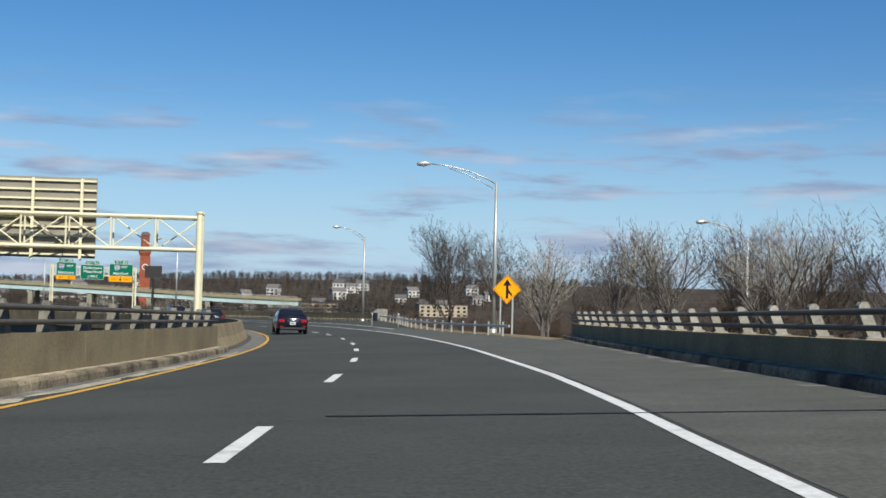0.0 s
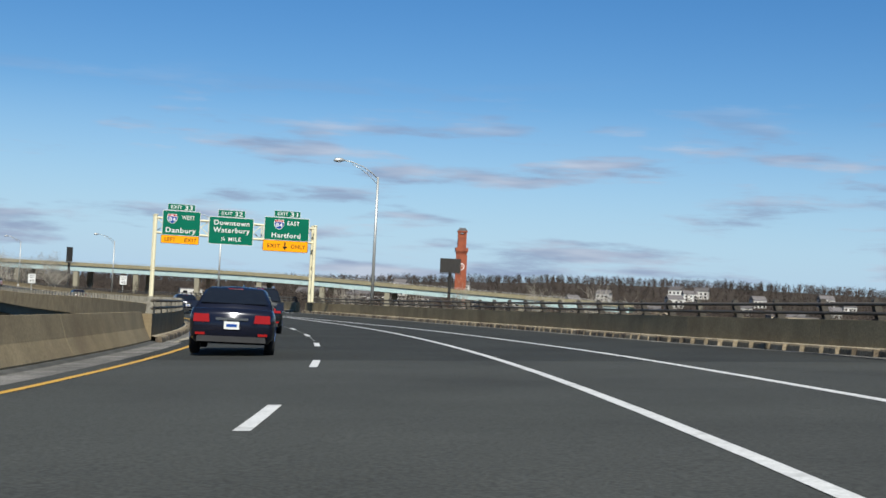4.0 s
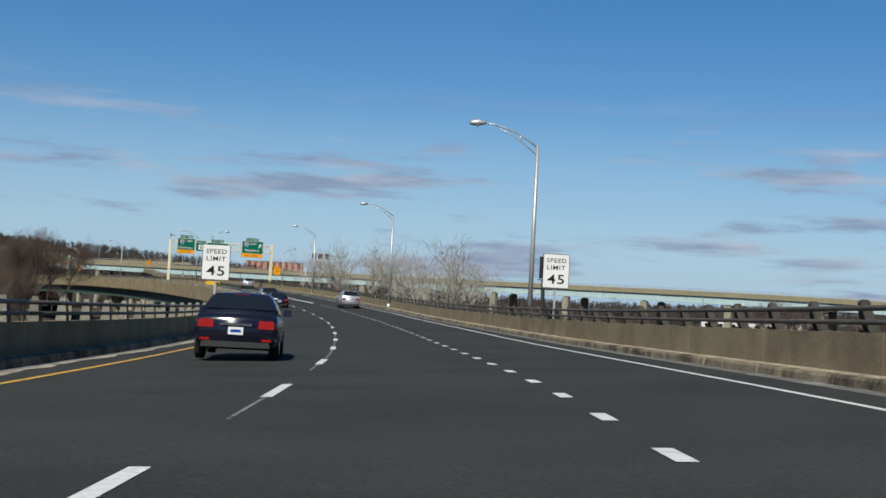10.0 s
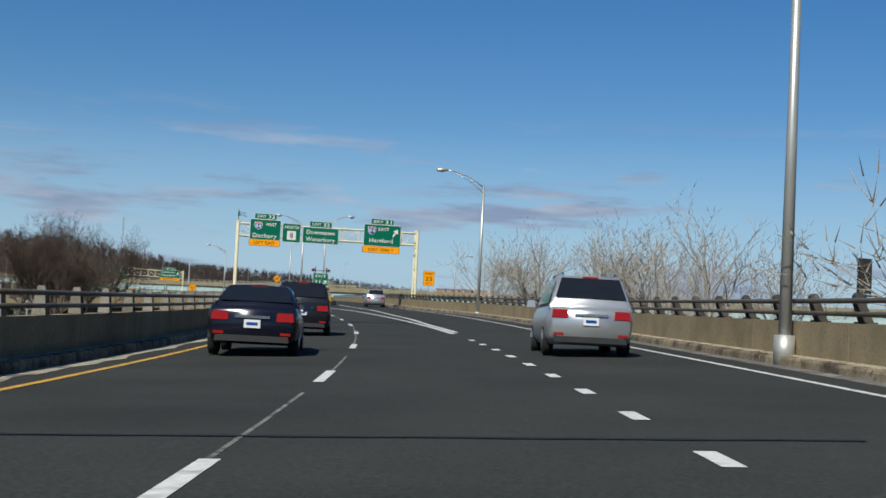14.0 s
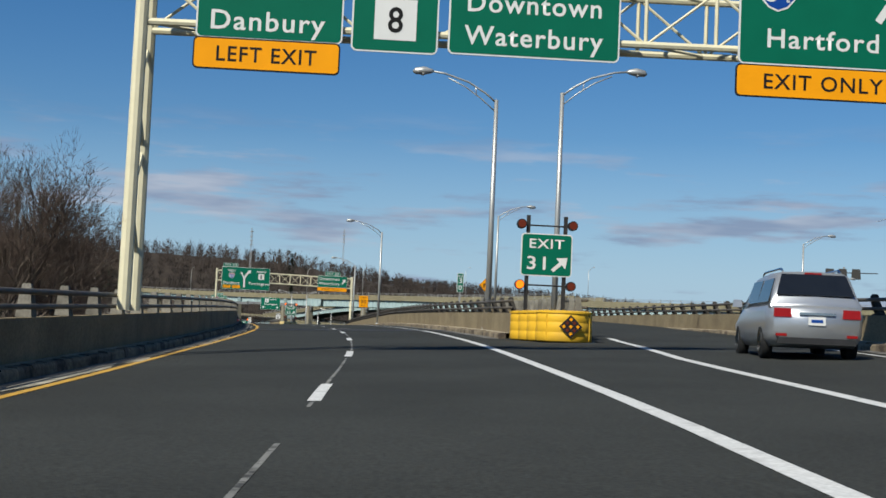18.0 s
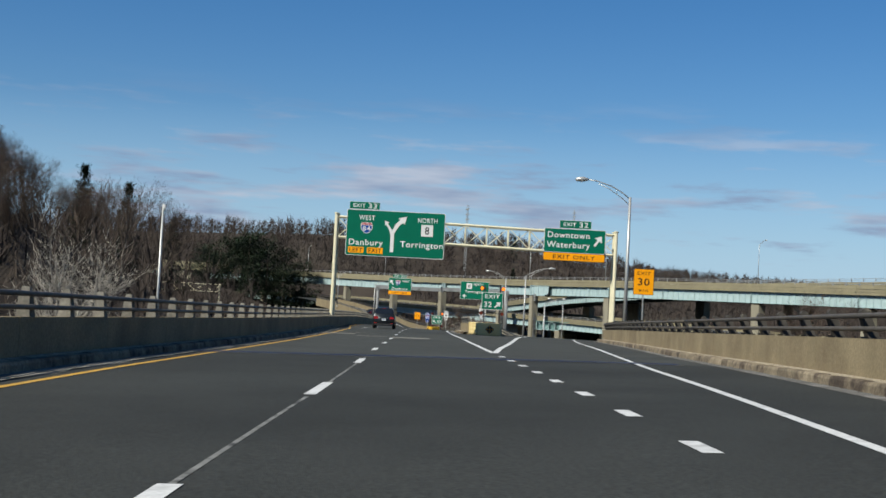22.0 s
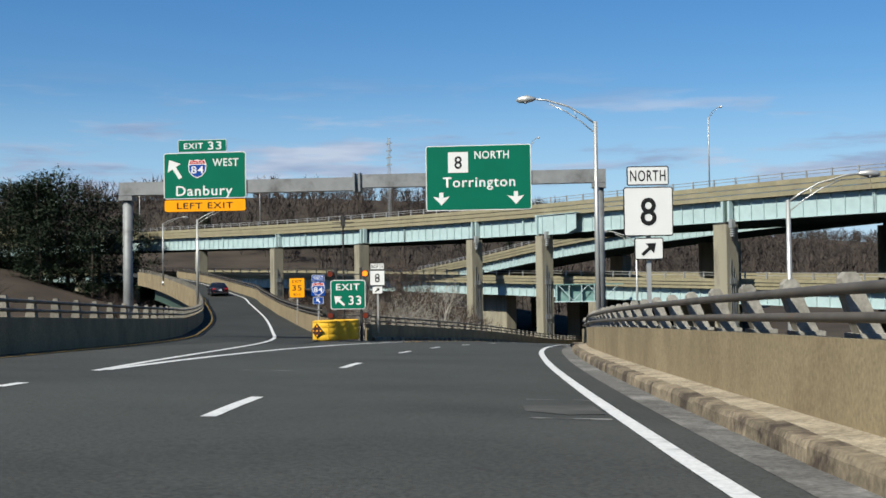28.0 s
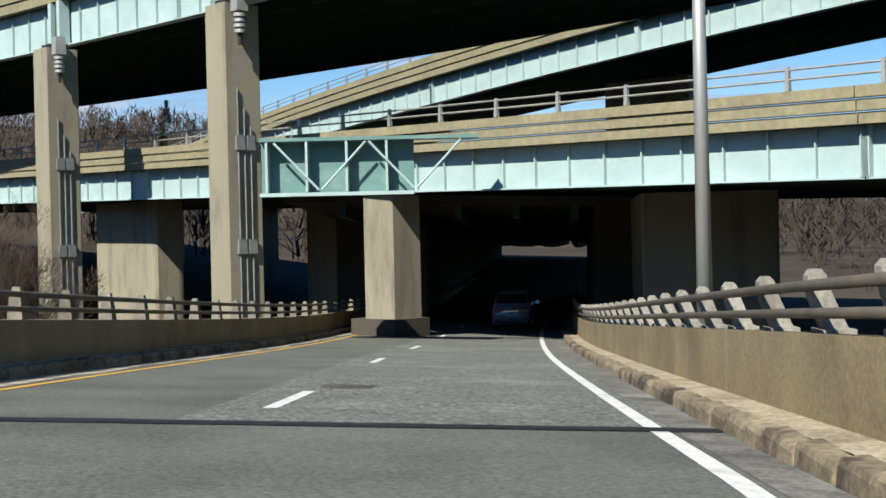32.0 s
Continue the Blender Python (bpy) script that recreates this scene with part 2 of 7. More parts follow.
M_GALV = mat("galvanised_steel", (0.38, 0.38, 0.357), 0.45, metal=0.6, var=0.12, scale=2.5, stretch=(1, 1, 0.3))
M_GALV_DARK = mat("weathered_steel_tube", (0.19, 0.197, 0.195), 0.6, metal=0.3, var=0.15, scale=2.0, stain=(0.091, 0.091, 0.087), stain_scale=1.0)
M_CREAM = mat("cream_painted_steel", (0.562, 0.517, 0.357), 0.55, var=0.06, scale=3, stain=(0.342, 0.251, 0.137), stain_scale=2.0, stain_lo=0.62, stain_hi=0.8)
M_GREEN = mat("sign_green", (0.0008, 0.098, 0.056), 0.6, var=0.05, scale=1.5, spec=0.08)
M_SIGN_WHITE = mat("sign_white", (0.54, 0.54, 0.52), 0.6, var=0.03, scale=2, spec=0.1)
M_SIGN_YELLOW = mat("sign_yellow", (0.70, 0.27, 0.004), 0.6, var=0.04, scale=2, spec=0.08)
M_SIGN_BLACK = mat("sign_black", (0.012, 0.012, 0.012), 0.6, var=0.1, spec=0.08)
M_SIGN_BLUE = mat("shield_blue", (0.006, 0.045, 0.22), 0.6, var=0.05, spec=0.08)
M_SIGN_RED = mat("shield_red", (0.34, 0.02, 0.02), 0.6, var=0.05, spec=0.08)
M_SIGN_BACK = mat("bare_aluminium", (0.228, 0.205, 0.16), 0.6, metal=0.3, var=0.1, scale=1.0, stain=(0.182, 0.152, 0.106))
M_DARK_STEEL = mat("dark_steel", (0.034, 0.032, 0.03), 0.6, metal=0.4, var=0.2)
M_TEAL = mat("pale_green_girder", (0.30, 0.388, 0.385), 0.6, var=0.08, scale=1.0, stain=(0.238, 0.312, 0.305), stain_scale=0.7, stain_lo=0.55, stain_hi=0.8, grain=0.03, grain_scale=9)
M_TEAL_MID = mat("mid_green_girder", (0.10, 0.185, 0.17), 0.6, var=0.12, scale=1.0, stain=(0.17, 0.25, 0.235), stain_scale=0.8, stain_lo=0.5, stain_hi=0.75)
# girder green darkened for shade under the decks, with real brown stains
M_TEAL_SHADED = mat("green_girder", (0.038, 0.065, 0.053), 0.6, var=0.15, scale=1.0, stain=(0.122, 0.099, 0.068), stain_scale=0.8, stain_lo=0.6, stain_hi=0.75)
M_PIER = mat("pier_concrete", (0.222, 0.203, 0.148), 0.9, var=0.1, scale=0.5, bump=0.25, bscale=12, stain=(0.1277, 0.1109, 0.0896), stain_scale=0.9, stain_lo=0.5, stain_hi=0.72, stretch=(1, 1, 0.22), grain=0.07, grain_scale=14)
M_FASCIA = mat("deck_fascia", (0.205, 0.183, 0.115), 0.9, var=0.12, scale=0.5, stain=(0.1804, 0.1555, 0.1069), stain_scale=0.8, stain_lo=0.5, stain_hi=0.75, grain=0.14, grain_scale=5)
# concrete darkened: the shade under the decks is put into this colour
M_SHADED_CONCRETE = mat("deck_soffit", (0.053, 0.047, 0.038), 0.95, var=0.2, scale=0.5)
M_BRUSH = mat("winter_ground", (0.039, 0.0307, 0.024), 1.0, var=0.35, scale=0.08, bump=0.6, bscale=1.2, stain=(0.054, 0.0442, 0.033), stain_scale=0.03, stain_lo=0.45, stain_hi=0.65, spec=0.1)
M_BARK = mat("bark", (0.0795, 0.0638, 0.051), 0.95, var=0.25, scale=3, spec=0.15, obj_random=0.15)
M_PALE_BARK = mat("pale_bark", (0.274, 0.251, 0.213), 0.95, var=0.2, scale=3, spec=0.15)
M_TWIG = mat("twigs", (0.0885, 0.066, 0.0532), 0.95, var=0.25, scale=0.6, spec=0.1, obj_random=0.2)
M_GREY_BARK = mat("grey_bark", (0.087, 0.076, 0.068), 0.95, var=0.25, scale=3, spec=0.15, obj_random=0.2)
M_FAR_TWIG = mat("far_twigs", (0.0459, 0.0366, 0.031), 0.95, var=0.35, scale=0.05, spec=0.05, stain=(0.0322, 0.0273, 0.0242), stain_scale=0.012, stain_lo=0.45, stain_hi=0.6)


def soft_normal(m, k):
    """Twig masses scatter light like a soft crown: lean the shading normal upwards."""
    t = m.node_tree
    g = t.nodes.new("ShaderNodeNewGeometry")
    mx = t.nodes.new("ShaderNodeMix")
    mx.data_type = "VECTOR"
    mx.inputs[0].default_value = k
    mx.inputs[5].default_value = (0.0, -0.45, 0.9)
    t.links.new(g.outputs["Normal"], mx.inputs[4])
    nv = t.nodes.new("ShaderNodeVectorMath")
    nv.operation = "NORMALIZE"
    t.links.new(mx.outputs[1], nv.inputs[0])
    t.links.new(nv.outputs[0], t.nodes["Principled BSDF"].inputs["Normal"])


soft_normal(M_FAR_TWIG, 0.4)
M_JOINT = mat("steel_joint", (0.010, 0.015, 0.044), 0.55, metal=0.2, var=0.3, scale=4)
M_TAR = mat("tar_seal", (0.0122, 0.0122, 0.0129), 0.7, var=0.2, scale=3)
M_BLUE_LINE = mat("worn_blue_seal", (0.055, 0.10, 0.17), 0.8, var=0.4, scale=1.5, stain=(0.034, 0.035, 0.038), stain_scale=0.7, stain_lo=0.5, stain_hi=0.62)
M_PATCH = mat("concrete_patch", (0.182, 0.171, 0.144), 0.95, var=0.25, scale=1.2, stain=(0.061, 0.061, 0.057), stain_scale=1.1, stain_lo=0.5, stain_hi=0.7)
M_VERGE = mat("dry_verge", (0.16, 0.125, 0.076), 1.0, var=0.35, scale=2.5, bump=0.8, bscale=9, stain=(0.091, 0.065, 0.038), stain_scale=0.8, spec=0.1, grain=0.35, grain_scale=14)
M_SHOULDER_ASPHALT = mat("shoulder_asphalt", (0.0595, 0.06035, 0.05185), 0.95, var=0.14, scale=1.2, bump=0.4, bscale=45, stain=(0.07395, 0.0748, 0.0646), stain_scale=0.35, spec=0.25, grain=0.28, grain_scale=24)
M_PATCH_DARK = mat("worn_asphalt", (0.065, 0.064, 0.058), 0.95, var=0.3, scale=2.0, stain=(0.043, 0.043, 0.039), stain_scale=1.1, stain_lo=0.38, stain_hi=0.56)
M_CRACK = mat("pale_crack", (0.15, 0.15, 0.14), 0.9, var=0.3, scale=3, stain=(0.035, 0.035, 0.034), stain_scale=2.4, stain_lo=0.52, stain_hi=0.6)
M_TAN = mat("tan_brick", (0.304, 0.251, 0.182), 0.9, var=0.15, scale=0.8)
M_BRICK_PALE = mat("pale_red_brick", (0.319, 0.167, 0.122), 0.9, var=0.12, scale=0.6)
M_SILVER_BLUE = mat("silver_blue_car_paint", (0.228, 0.274, 0.334), 0.28, metal=0.6, var=0.02)
M_PINE = mat("pine_needles", (0.021, 0.032, 0.017), 0.9, var=0.4, scale=0.5, spec=0.15)
M_BRICK = mat("red_brick", (0.228, 0.065, 0.034), 0.9, var=0.2, scale=1.5, stain=(0.152, 0.046, 0.03), stain_scale=0.3)
M_HOUSE = mat("pale_house", (0.471, 0.456, 0.426), 0.8, var=0.1, scale=0.5, obj_random=0.25)
M_ROOF = mat("grey_roof", (0.091, 0.084, 0.084), 0.9, var=0.2, scale=1.0, obj_random=0.3)
M_CUSHION = mat("yellow_plastic", (0.608, 0.35, 0.023), 0.55, var=0.08, scale=1.2, stain=(0.418, 0.251, 0.046), stain_scale=0.8, stain_lo=0.55, stain_hi=0.8)
M_CUSHION_PALE = mat("faded_yellow_plastic", (0.608, 0.471, 0.213), 0.55, var=0.06, scale=1.2)
M_BLACK = mat("black_plastic", (0.0152, 0.0152, 0.016), 0.55, var=0.2)
M_GLASS_DARK = mat("dark_window_glass", (0.0091, 0.0106, 0.0129), 0.06, var=0.1, spec=0.6)
M_TYRE = mat("tyre_rubber", (0.0137, 0.0137, 0.0137), 0.85, var=0.2)
M_SILVER = mat("silver_car_paint", (0.38, 0.395, 0.41), 0.28, metal=0.65, var=0.02)
M_NAVY = mat("dark_blue_car_paint", (0.0091, 0.0106, 0.02), 0.2, metal=0.3, var=0.05, spec=0.6)
M_CHARCOAL = mat("charcoal_car_paint", (0.0152, 0.018, 0.021), 0.22, metal=0.35, var=0.05, spec=0.6)
M_TAIL = mat("red_lamp_lens", (0.213, 0.0076, 0.0076), 0.2, var=0.05)
M_CHROME = mat("chrome", (0.57, 0.57, 0.57), 0.12, metal=1.0, var=0.02)
M_AMBER_ON = glow("amber_lamp_on", (1.0, 0.16, 0.0), 0.9)
M_AMBER_OFF = mat("amber_lamp_off", (0.106, 0.019, 0.0076), 0.35, var=0.1)
M_LAMP_GLASS = mat("lamp_lens", (0.471, 0.479, 0.471), 0.35, var=0.05)


# ---------------------------------------------------------------- road geometry
CONTROL = np.array([[-2.85, -49.62, -0.24], [-0.15, 0.31, -0.96], [1.25, 50.29, -1.69], [-3.7, 100.12, -2.3], [-16.64, 148.19, -2.86], [-37.0, 193.41, -3.33], [-61.97, 236.09, -3.66], [-90.69, 276.09, -4.08], [-121.75, 313.86, -3.93], [-156.06, 349.24, -3.21], [-193.74, 381.52, -2.27], [-234.41, 409.96, -1.46], [-277.16, 434.46, -1.16], [-320.62, 457.03, -1.45], [-364.63, 479.39, -1.76], [-407.43, 503.41, -2.27], [-448.11, 530.75, -3.57], [-485.17, 562.41, -5.6], [-520.65, 597.64, -8.4], [-554.11, 634.8, -9.65], [-586.58, 672.82, -9.65], [-618.39, 711.4, -9.15]])


def spline(P, n=50):
    P = np.asarray(P, float)
    Q = np.vstack([2 * P[0] - P[1], P, 2 * P[-1] - P[-2]])
    t = np.arange(n)[:, None] / n
    out = []
    for i in range(1, len(Q) - 2):
        a, b, c, d = Q[i - 1:i + 3]
        out.append(0.5 * (2 * b + (c - a) * t + (2 * a - 5 * b + 4 * c - d) * t * t + (3 * b - a - 3 * c + d) * t ** 3))
    return np.vstack(out + [Q[-2][None]])


class Line:
    """A road's centre line: s along it, u to the right, w above the surface."""

    def __init__(self, pts, s0=0.0, bank=((0, 0.0), (1, 0.0))):
        self.c = spline(pts)
        self.s = np.concatenate([[0], np.cumsum(np.linalg.norm(np.diff(self.c[:, :2], axis=0), axis=1))]) + s0
        d = np.gradient(self.c, self.s, axis=0)
        n = np.linalg.norm(d[:, :2], axis=1)
        self.t = np.stack([d[:, 0] / n, d[:, 1] / n], 1)
        self.bs, self.bv = zip(*bank)

    def bank(self, s):
        return np.interp(s, self.bs, self.bv)

    def at(self, s, u=0.0, w=0.0):
        x, y, z = (np.interp(s, self.s, self.c[:, k]) for k in range(3))
        tx, ty = np.interp(s, self.s, self.t[:, 0]), np.interp(s, self.s, self.t[:, 1])
        return Vector((x + ty * u, y - tx * u, z + w + self.bank(s) * u))

    def place(self, s, u=0.0, w=0.0, turn=0.0):
        """x to the right, y along the road, z up."""
        tx, ty = np.interp(s, self.s, self.t[:, 0]), np.interp(s, self.s, self.t[:, 1])
        yaw = math.degrees(math.atan2(-tx, ty))
        p = self.at(s, u, w)
        return pose(p.x, p.y, p.z, 0, 0, yaw + turn)


ROAD = Line(CONTROL, -50.0, ((-50, 0.03), (120, 0.042), (480, 0.042), (560, 0.028), (600, 0.015), (640, 0.0), (670, -0.012), (700, -0.03), (750, -0.035), (960, -0.035)))


def table(*pairs):
    xs, ys = zip(*pairs)
    return lambda s: float(np.interp(s, xs, ys))


lane = table((-50, -1.15), (9, -1.15), (30, -1.2), (42, -1.3), (52, -1.22), (62, -1.2), (75, -1.25), (92, -1.48), (110, -1.47), (146, -1.41), (158, -1.36), (175, -1.25), (204, -1.5), (211, -1.63), (223, -1.74), (247, -1.85), (266, -1.79), (280, -1.65), (313, -1.66), (345, -1.5),
             (400, -1.1), (429, -0.95), (450, -0.95), (462, -1.12), (474, -1.1), (507, -1.27), (530, -1.31), (541, -1.39), (555, -1.57), (576, -1.66), (590, -1.77), (606, -1.7), (619, -1.6), (632, -1.55), (675, -2.05), (694, -2.12),
             (706, -2.36), (728, -2.34), (740, -2.2), (750, -2.03), (761, -2.08), (806, -2.0), (820, -2.3), (960, -2.3))
edge_r = table((-50, 2.2), (7, 2.3), (14, 2.45), (21, 2.48), (32, 2.32), (45, 2.32), (60, 2.42), (66, 2.5), (88, 2.38), (105, 2.35), (146, 2.13), (152, 2.12), (175, 2.0), (208, 1.88), (260, 1.86), (268, 1.95), (290, 1.9), (312, 1.87), (335, 1.95), (400, 2.2), (430, 2.12),
               (445, 2.25), (458, 2.26), (468, 2.2), (490, 2.3), (505, 2.5), (530, 2.46), (537, 2.37), (555, 2.03), (565, 1.91), (585, 1.9), (603, 1.87), (615, 1.98), (640, 1.95), (663, 1.65), (678, 1.61), (700, 1.6), (715, 1.67), (728, 1.69), (745, 1.6), (756, 1.48), (766, 1.36), (778, 1.32), (787, 1.42), (798, 1.62), (812, 1.66), (838, 1.6), (960, 1.65))
edge_l = table((-50, -4.55), (18, -4.5), (30, -4.65), (42, -4.75), (70, -4.7), (92, -4.8), (112, -4.85), (120, -4.8), (155, -4.7), (190, -5.0), (220, -5.48), (270, -5.72), (284, -5.72), (315, -5.4), (345, -5.15), (400, -4.55), (437, -4.2), (460, -4.5), (475, -4.8),
               (511, -4.85), (524, -5.0), (548, -5.15), (567, -5.45), (590, -5.3), (625, -5.1), (640, -5.4), (660, -6.85))


# ---------------------------------------------------------------- building helpers
def part(name, bm, material, parent=None, label=""):
    """Links a bmesh (or a finished mesh) as one object."""
    if isinstance(bm, bmesh.types.BMesh):
        me = bpy.data.meshes.new(name)
        bm.to_mesh(me)
        bm.free()
    else:
        me = bm
    if material is not None and not me.materials:
        me.materials.append(material)
    ob = new(name, me)
    if parent is not None:
        ob.parent = parent
    if label:
        ob["label"] = label
    return ob


def thing(name, m, label, category, group="", kind=""):
    e = new(name)
    e.empty_display_size = 0.2
    e.matrix_world = m
    return tagged(e, label, category, group, kind)


def raw(verts, faces):
    bm = bmesh.new()
    vs = [bm.verts.new(v) for v in verts]
    for f in faces:
        bm.faces.new([vs[i] for i in f])
    return bm


def box(bm, x0, x1, y0, y1, z0, z1, taper=0.0):
    k = taper
    vs = [bm.verts.new(p) for p in ((x0, y0, z0), (x1, y0, z0), (x1, y1, z0), (x0, y1, z0),
                                    (x0 + k, y0 + k, z1), (x1 - k, y0 + k, z1), (x1 - k, y1 - k, z1), (x0 + k, y1 - k, z1))]
    for f in ((3, 2, 1, 0), (4, 5, 6, 7), (0, 1, 5, 4), (1, 2, 6, 5), (2, 3, 7, 6), (3, 0, 4, 7)):
        bm.faces.new([vs[i] for i in f])
    return bm


def boxes(*bs):
    bm = bmesh.new()
    for b in bs:
        box(bm, *b)
    return bm


def tube(bm, pts, radii, n=8, caps=True):
    """A tube along points with a radius at each."""
    pts = [Vector(p) for p in pts]
    rings = []
    for i, p in enumerate(pts):
        d = (pts[min(i + 1, len(pts) - 1)] - pts[max(i - 1, 0)])
        d = d.normalized() if d.length > 1e-9 else Vector((0, 0, 1))
        a = d.orthogonal().normalized() if abs(d.z) > 0.95 else d.cross(Vector((0, 0, 1))).normalized()
        b = d.cross(a)
        r = radii if isinstance(radii, (int, float)) else radii[i]
        rings.append([bm.verts.new(p + (a * math.cos(2 * math.pi * k / n) + b * math.sin(2 * math.pi * k / n)) * r) for k in range(n)])
    for r0, r1 in zip(rings, rings[1:]):
        for k in range(n):
            bm.faces.new((r0[k], r0[(k + 1) % n], r1[(k + 1) % n], r1[k]))
    if caps:
        bm.faces.new(rings[0][::-1])
        bm.faces.new(rings[-1])
    return bm


def tubes(*specs):
    bm = bmesh.new()
    for sp in specs:
        tube(bm, *sp)
    return bm


def smooth(ob):
    for p in ob.data.polygons:
        p.use_smooth = True
    return ob


def rounded(w, h, r, y0, y1, x=0.0, z=0.0, seg=5):
    """A plate in the xz plane, with round corners, from y0 (front) to y1."""
    pts = []
    for cx, cz, a0 in ((w / 2 - r, h / 2 - r, 0), (-w / 2 + r, h / 2 - r, 90), (-w / 2 + r, -h / 2 + r, 180), (w / 2 - r, -h / 2 + r, 270)):
        for k in range(seg + 1):
            a = radians(a0 + 90 * k / seg)
            pts.append((x + cx + r * math.cos(a), z + cz + r * math.sin(a)))
    bm = bmesh.new()
    f = [bm.verts.new((px, y0, pz)) for px, pz in pts]
    b = [bm.verts.new((px, y1, pz)) for px, pz in pts]
    bm.faces.new(f)
    bm.faces.new(b[::-1])
    n = len(pts)
    for k in range(n):
        bm.faces.new((f[k], b[k], b[(k + 1) % n], f[(k + 1) % n]))
    bmesh.ops.recalc_face_normals(bm, faces=bm.faces)
    return bm


def poly(pts, y0, y1):
    """A flat shape in the xz plane, given by its outline."""
    bm = bmesh.new()
    f = [bm.verts.new((px, y0, pz)) for px, pz in pts]
    b = [bm.verts.new((px, y1, pz)) for px, pz in pts]
    bm.faces.new(f)
    bm.faces.new(b[::-1])
    n = len(pts)
    for k in range(n):
        bm.faces.new((f[k], b[k], b[(k + 1) % n], f[(k + 1) % n]))
    bmesh.ops.recalc_face_normals(bm, faces=bm.faces)
    return bm


TEXTS = {}


def lettering(text, x, z, width, height, y, material, parent, name="lettering"):
    """Flat letters centred at x, z on a sign's face, fitted to a width and cap height."""
    if text not in TEXTS:
        cu = bpy.data.curves.new("text", "FONT")
        cu.body, cu.size, cu.space_character, cu.resolution_u = text, 1.0, 1.12, 3
        cu.offset = 0.012
        tmp = bpy.data.objects.new("text", cu)
        scene.collection.objects.link(tmp)
        bpy.context.view_layer.update()
        me = bpy.data.meshes.new_from_object(tmp.evaluated_get(bpy.context.evaluated_depsgraph_get()))
        co = np.array([v.co[:] for v in me.vertices])
        TEXTS[text] = (me, co)
        bpy.data.objects.remove(tmp)
    src, co = TEXTS[text]
    me = src.copy()
    me.materials.clear()
    x0, x1 = co[:, 0].min(), co[:, 0].max()
    kz = height / 0.69
    for v, c in zip(me.vertices, co):
        v.co = (x + ((c[0] - x0) / (x1 - x0) - 0.5) * width, y, z - height / 2 + c[1] * kz)
    return part(name, me, material, parent)


def sweep(line, s0, s1, step, profile, closed=False):
    """A cross section (u, w as numbers or functions of s) drawn along a road."""
    n = max(1, round((s1 - s0) / step))
    ss = [s0 + (s1 - s0) * i / n for i in range(n + 1)]
    val = lambda q, s: q(s) if callable(q) else q
    verts = []
    for s in ss:
        for u, w in profile:
            verts.append(line.at(s, val(u, s), val(w, s))[:])
    m = len(profile)
    faces = []
    for i in range(n):
        for j in range(m if closed else m - 1):
            a, b = i * m + j, i * m + (j + 1) % m
            faces.append((a, b, b + m, a + m))
    if closed:
        faces.append(tuple(range(m))[::-1])
        faces.append(tuple(range(n * m, n * m + m)))
    me = bpy.data.meshes.new("sweep")
    me.from_pydata(verts, [], faces)
    bm = bmesh.new()
    bm.from_mesh(me)
    bpy.data.meshes.remove(me)
    if closed:
        bmesh.ops.recalc_face_normals(bm, faces=bm.faces)
    return bm


def off(f, d):
    return (lambda s: f(s) + d) if callable(f) else f + d


def stripe(line, s0, s1, u, width, name, material, parent, lift=0.006, step=4.0):
    u0, u1 = off(u, -width / 2), off(u, width / 2)
    return part(name, sweep(line, s0, s1, step, ((u0, lift), (u1, lift))), material, parent)


# ---------------------------------------------------------------- ground and hills
def bump(x, y, cx, cy, h, rx, ry, turn=0.0):
    c, s_ = math.cos(radians(turn)), math.sin(radians(turn))
    dx, dy = (x - cx) * c + (y - cy) * s_, -(x - cx) * s_ + (y - cy) * c
    return h * math.exp(-(dx / rx) ** 2 - (dy / ry) ** 2)


HILLS = ((-60, 1500, 31, 500, 260, 0), (-1250, 1150, 50, 450, 350, 40), (-1000, 520, 39, 230, 220, 30), (700, 1500, 31, 500, 300, -20), (-930, 800, 34, 230, 170, -35),
         (30, 82, 8.0, 24, 48, 0), (-600, 300, 16, 130, 90, 60), (-480, 425, 36, 90, 54, -27), (-645, 545, 11.5, 40, 22, 0))


def ground_z(x, y):
    z = -11.0 + 1.2 * noise.noise(Vector((x / 60, y / 60, 0)))
    for hl in HILLS:
        z += bump(x, y, *hl)
    return z


def make_ground():
    xs = np.concatenate([np.linspace(-4200, -1000, 40), np.linspace(-980, 400, 90), np.linspace(430, 3600, 36)])
    ys = np.concatenate([np.linspace(-2500, -120, 22), np.linspace(-100, 1200, 84), np.linspace(1230, 4600, 44)])
    verts = [(x, y, ground_z(x, y)) for y in ys for x in xs]
    n = len(xs)
    faces = [(j * n + i, j * n + i + 1, (j + 1) * n + i + 1, (j + 1) * n + i) for j in range(len(ys) - 1) for i in range(n - 1)]
    me = bpy.data.meshes.new("ground")
    me.from_pydata(verts, [], faces)
    ob = part("ground", me, M_BRUSH)
    smooth(ob)
    return tagged(ob, "brown winter scrub and leafless woodland ground", "ground", kind="structure")


make_ground()


# ---------------------------------------------------------------- carriageways
def in_parent(ob, parent):
    ob.parent = parent
    ob.matrix_parent_inverse = parent.matrix_basis.inverted()
    return ob


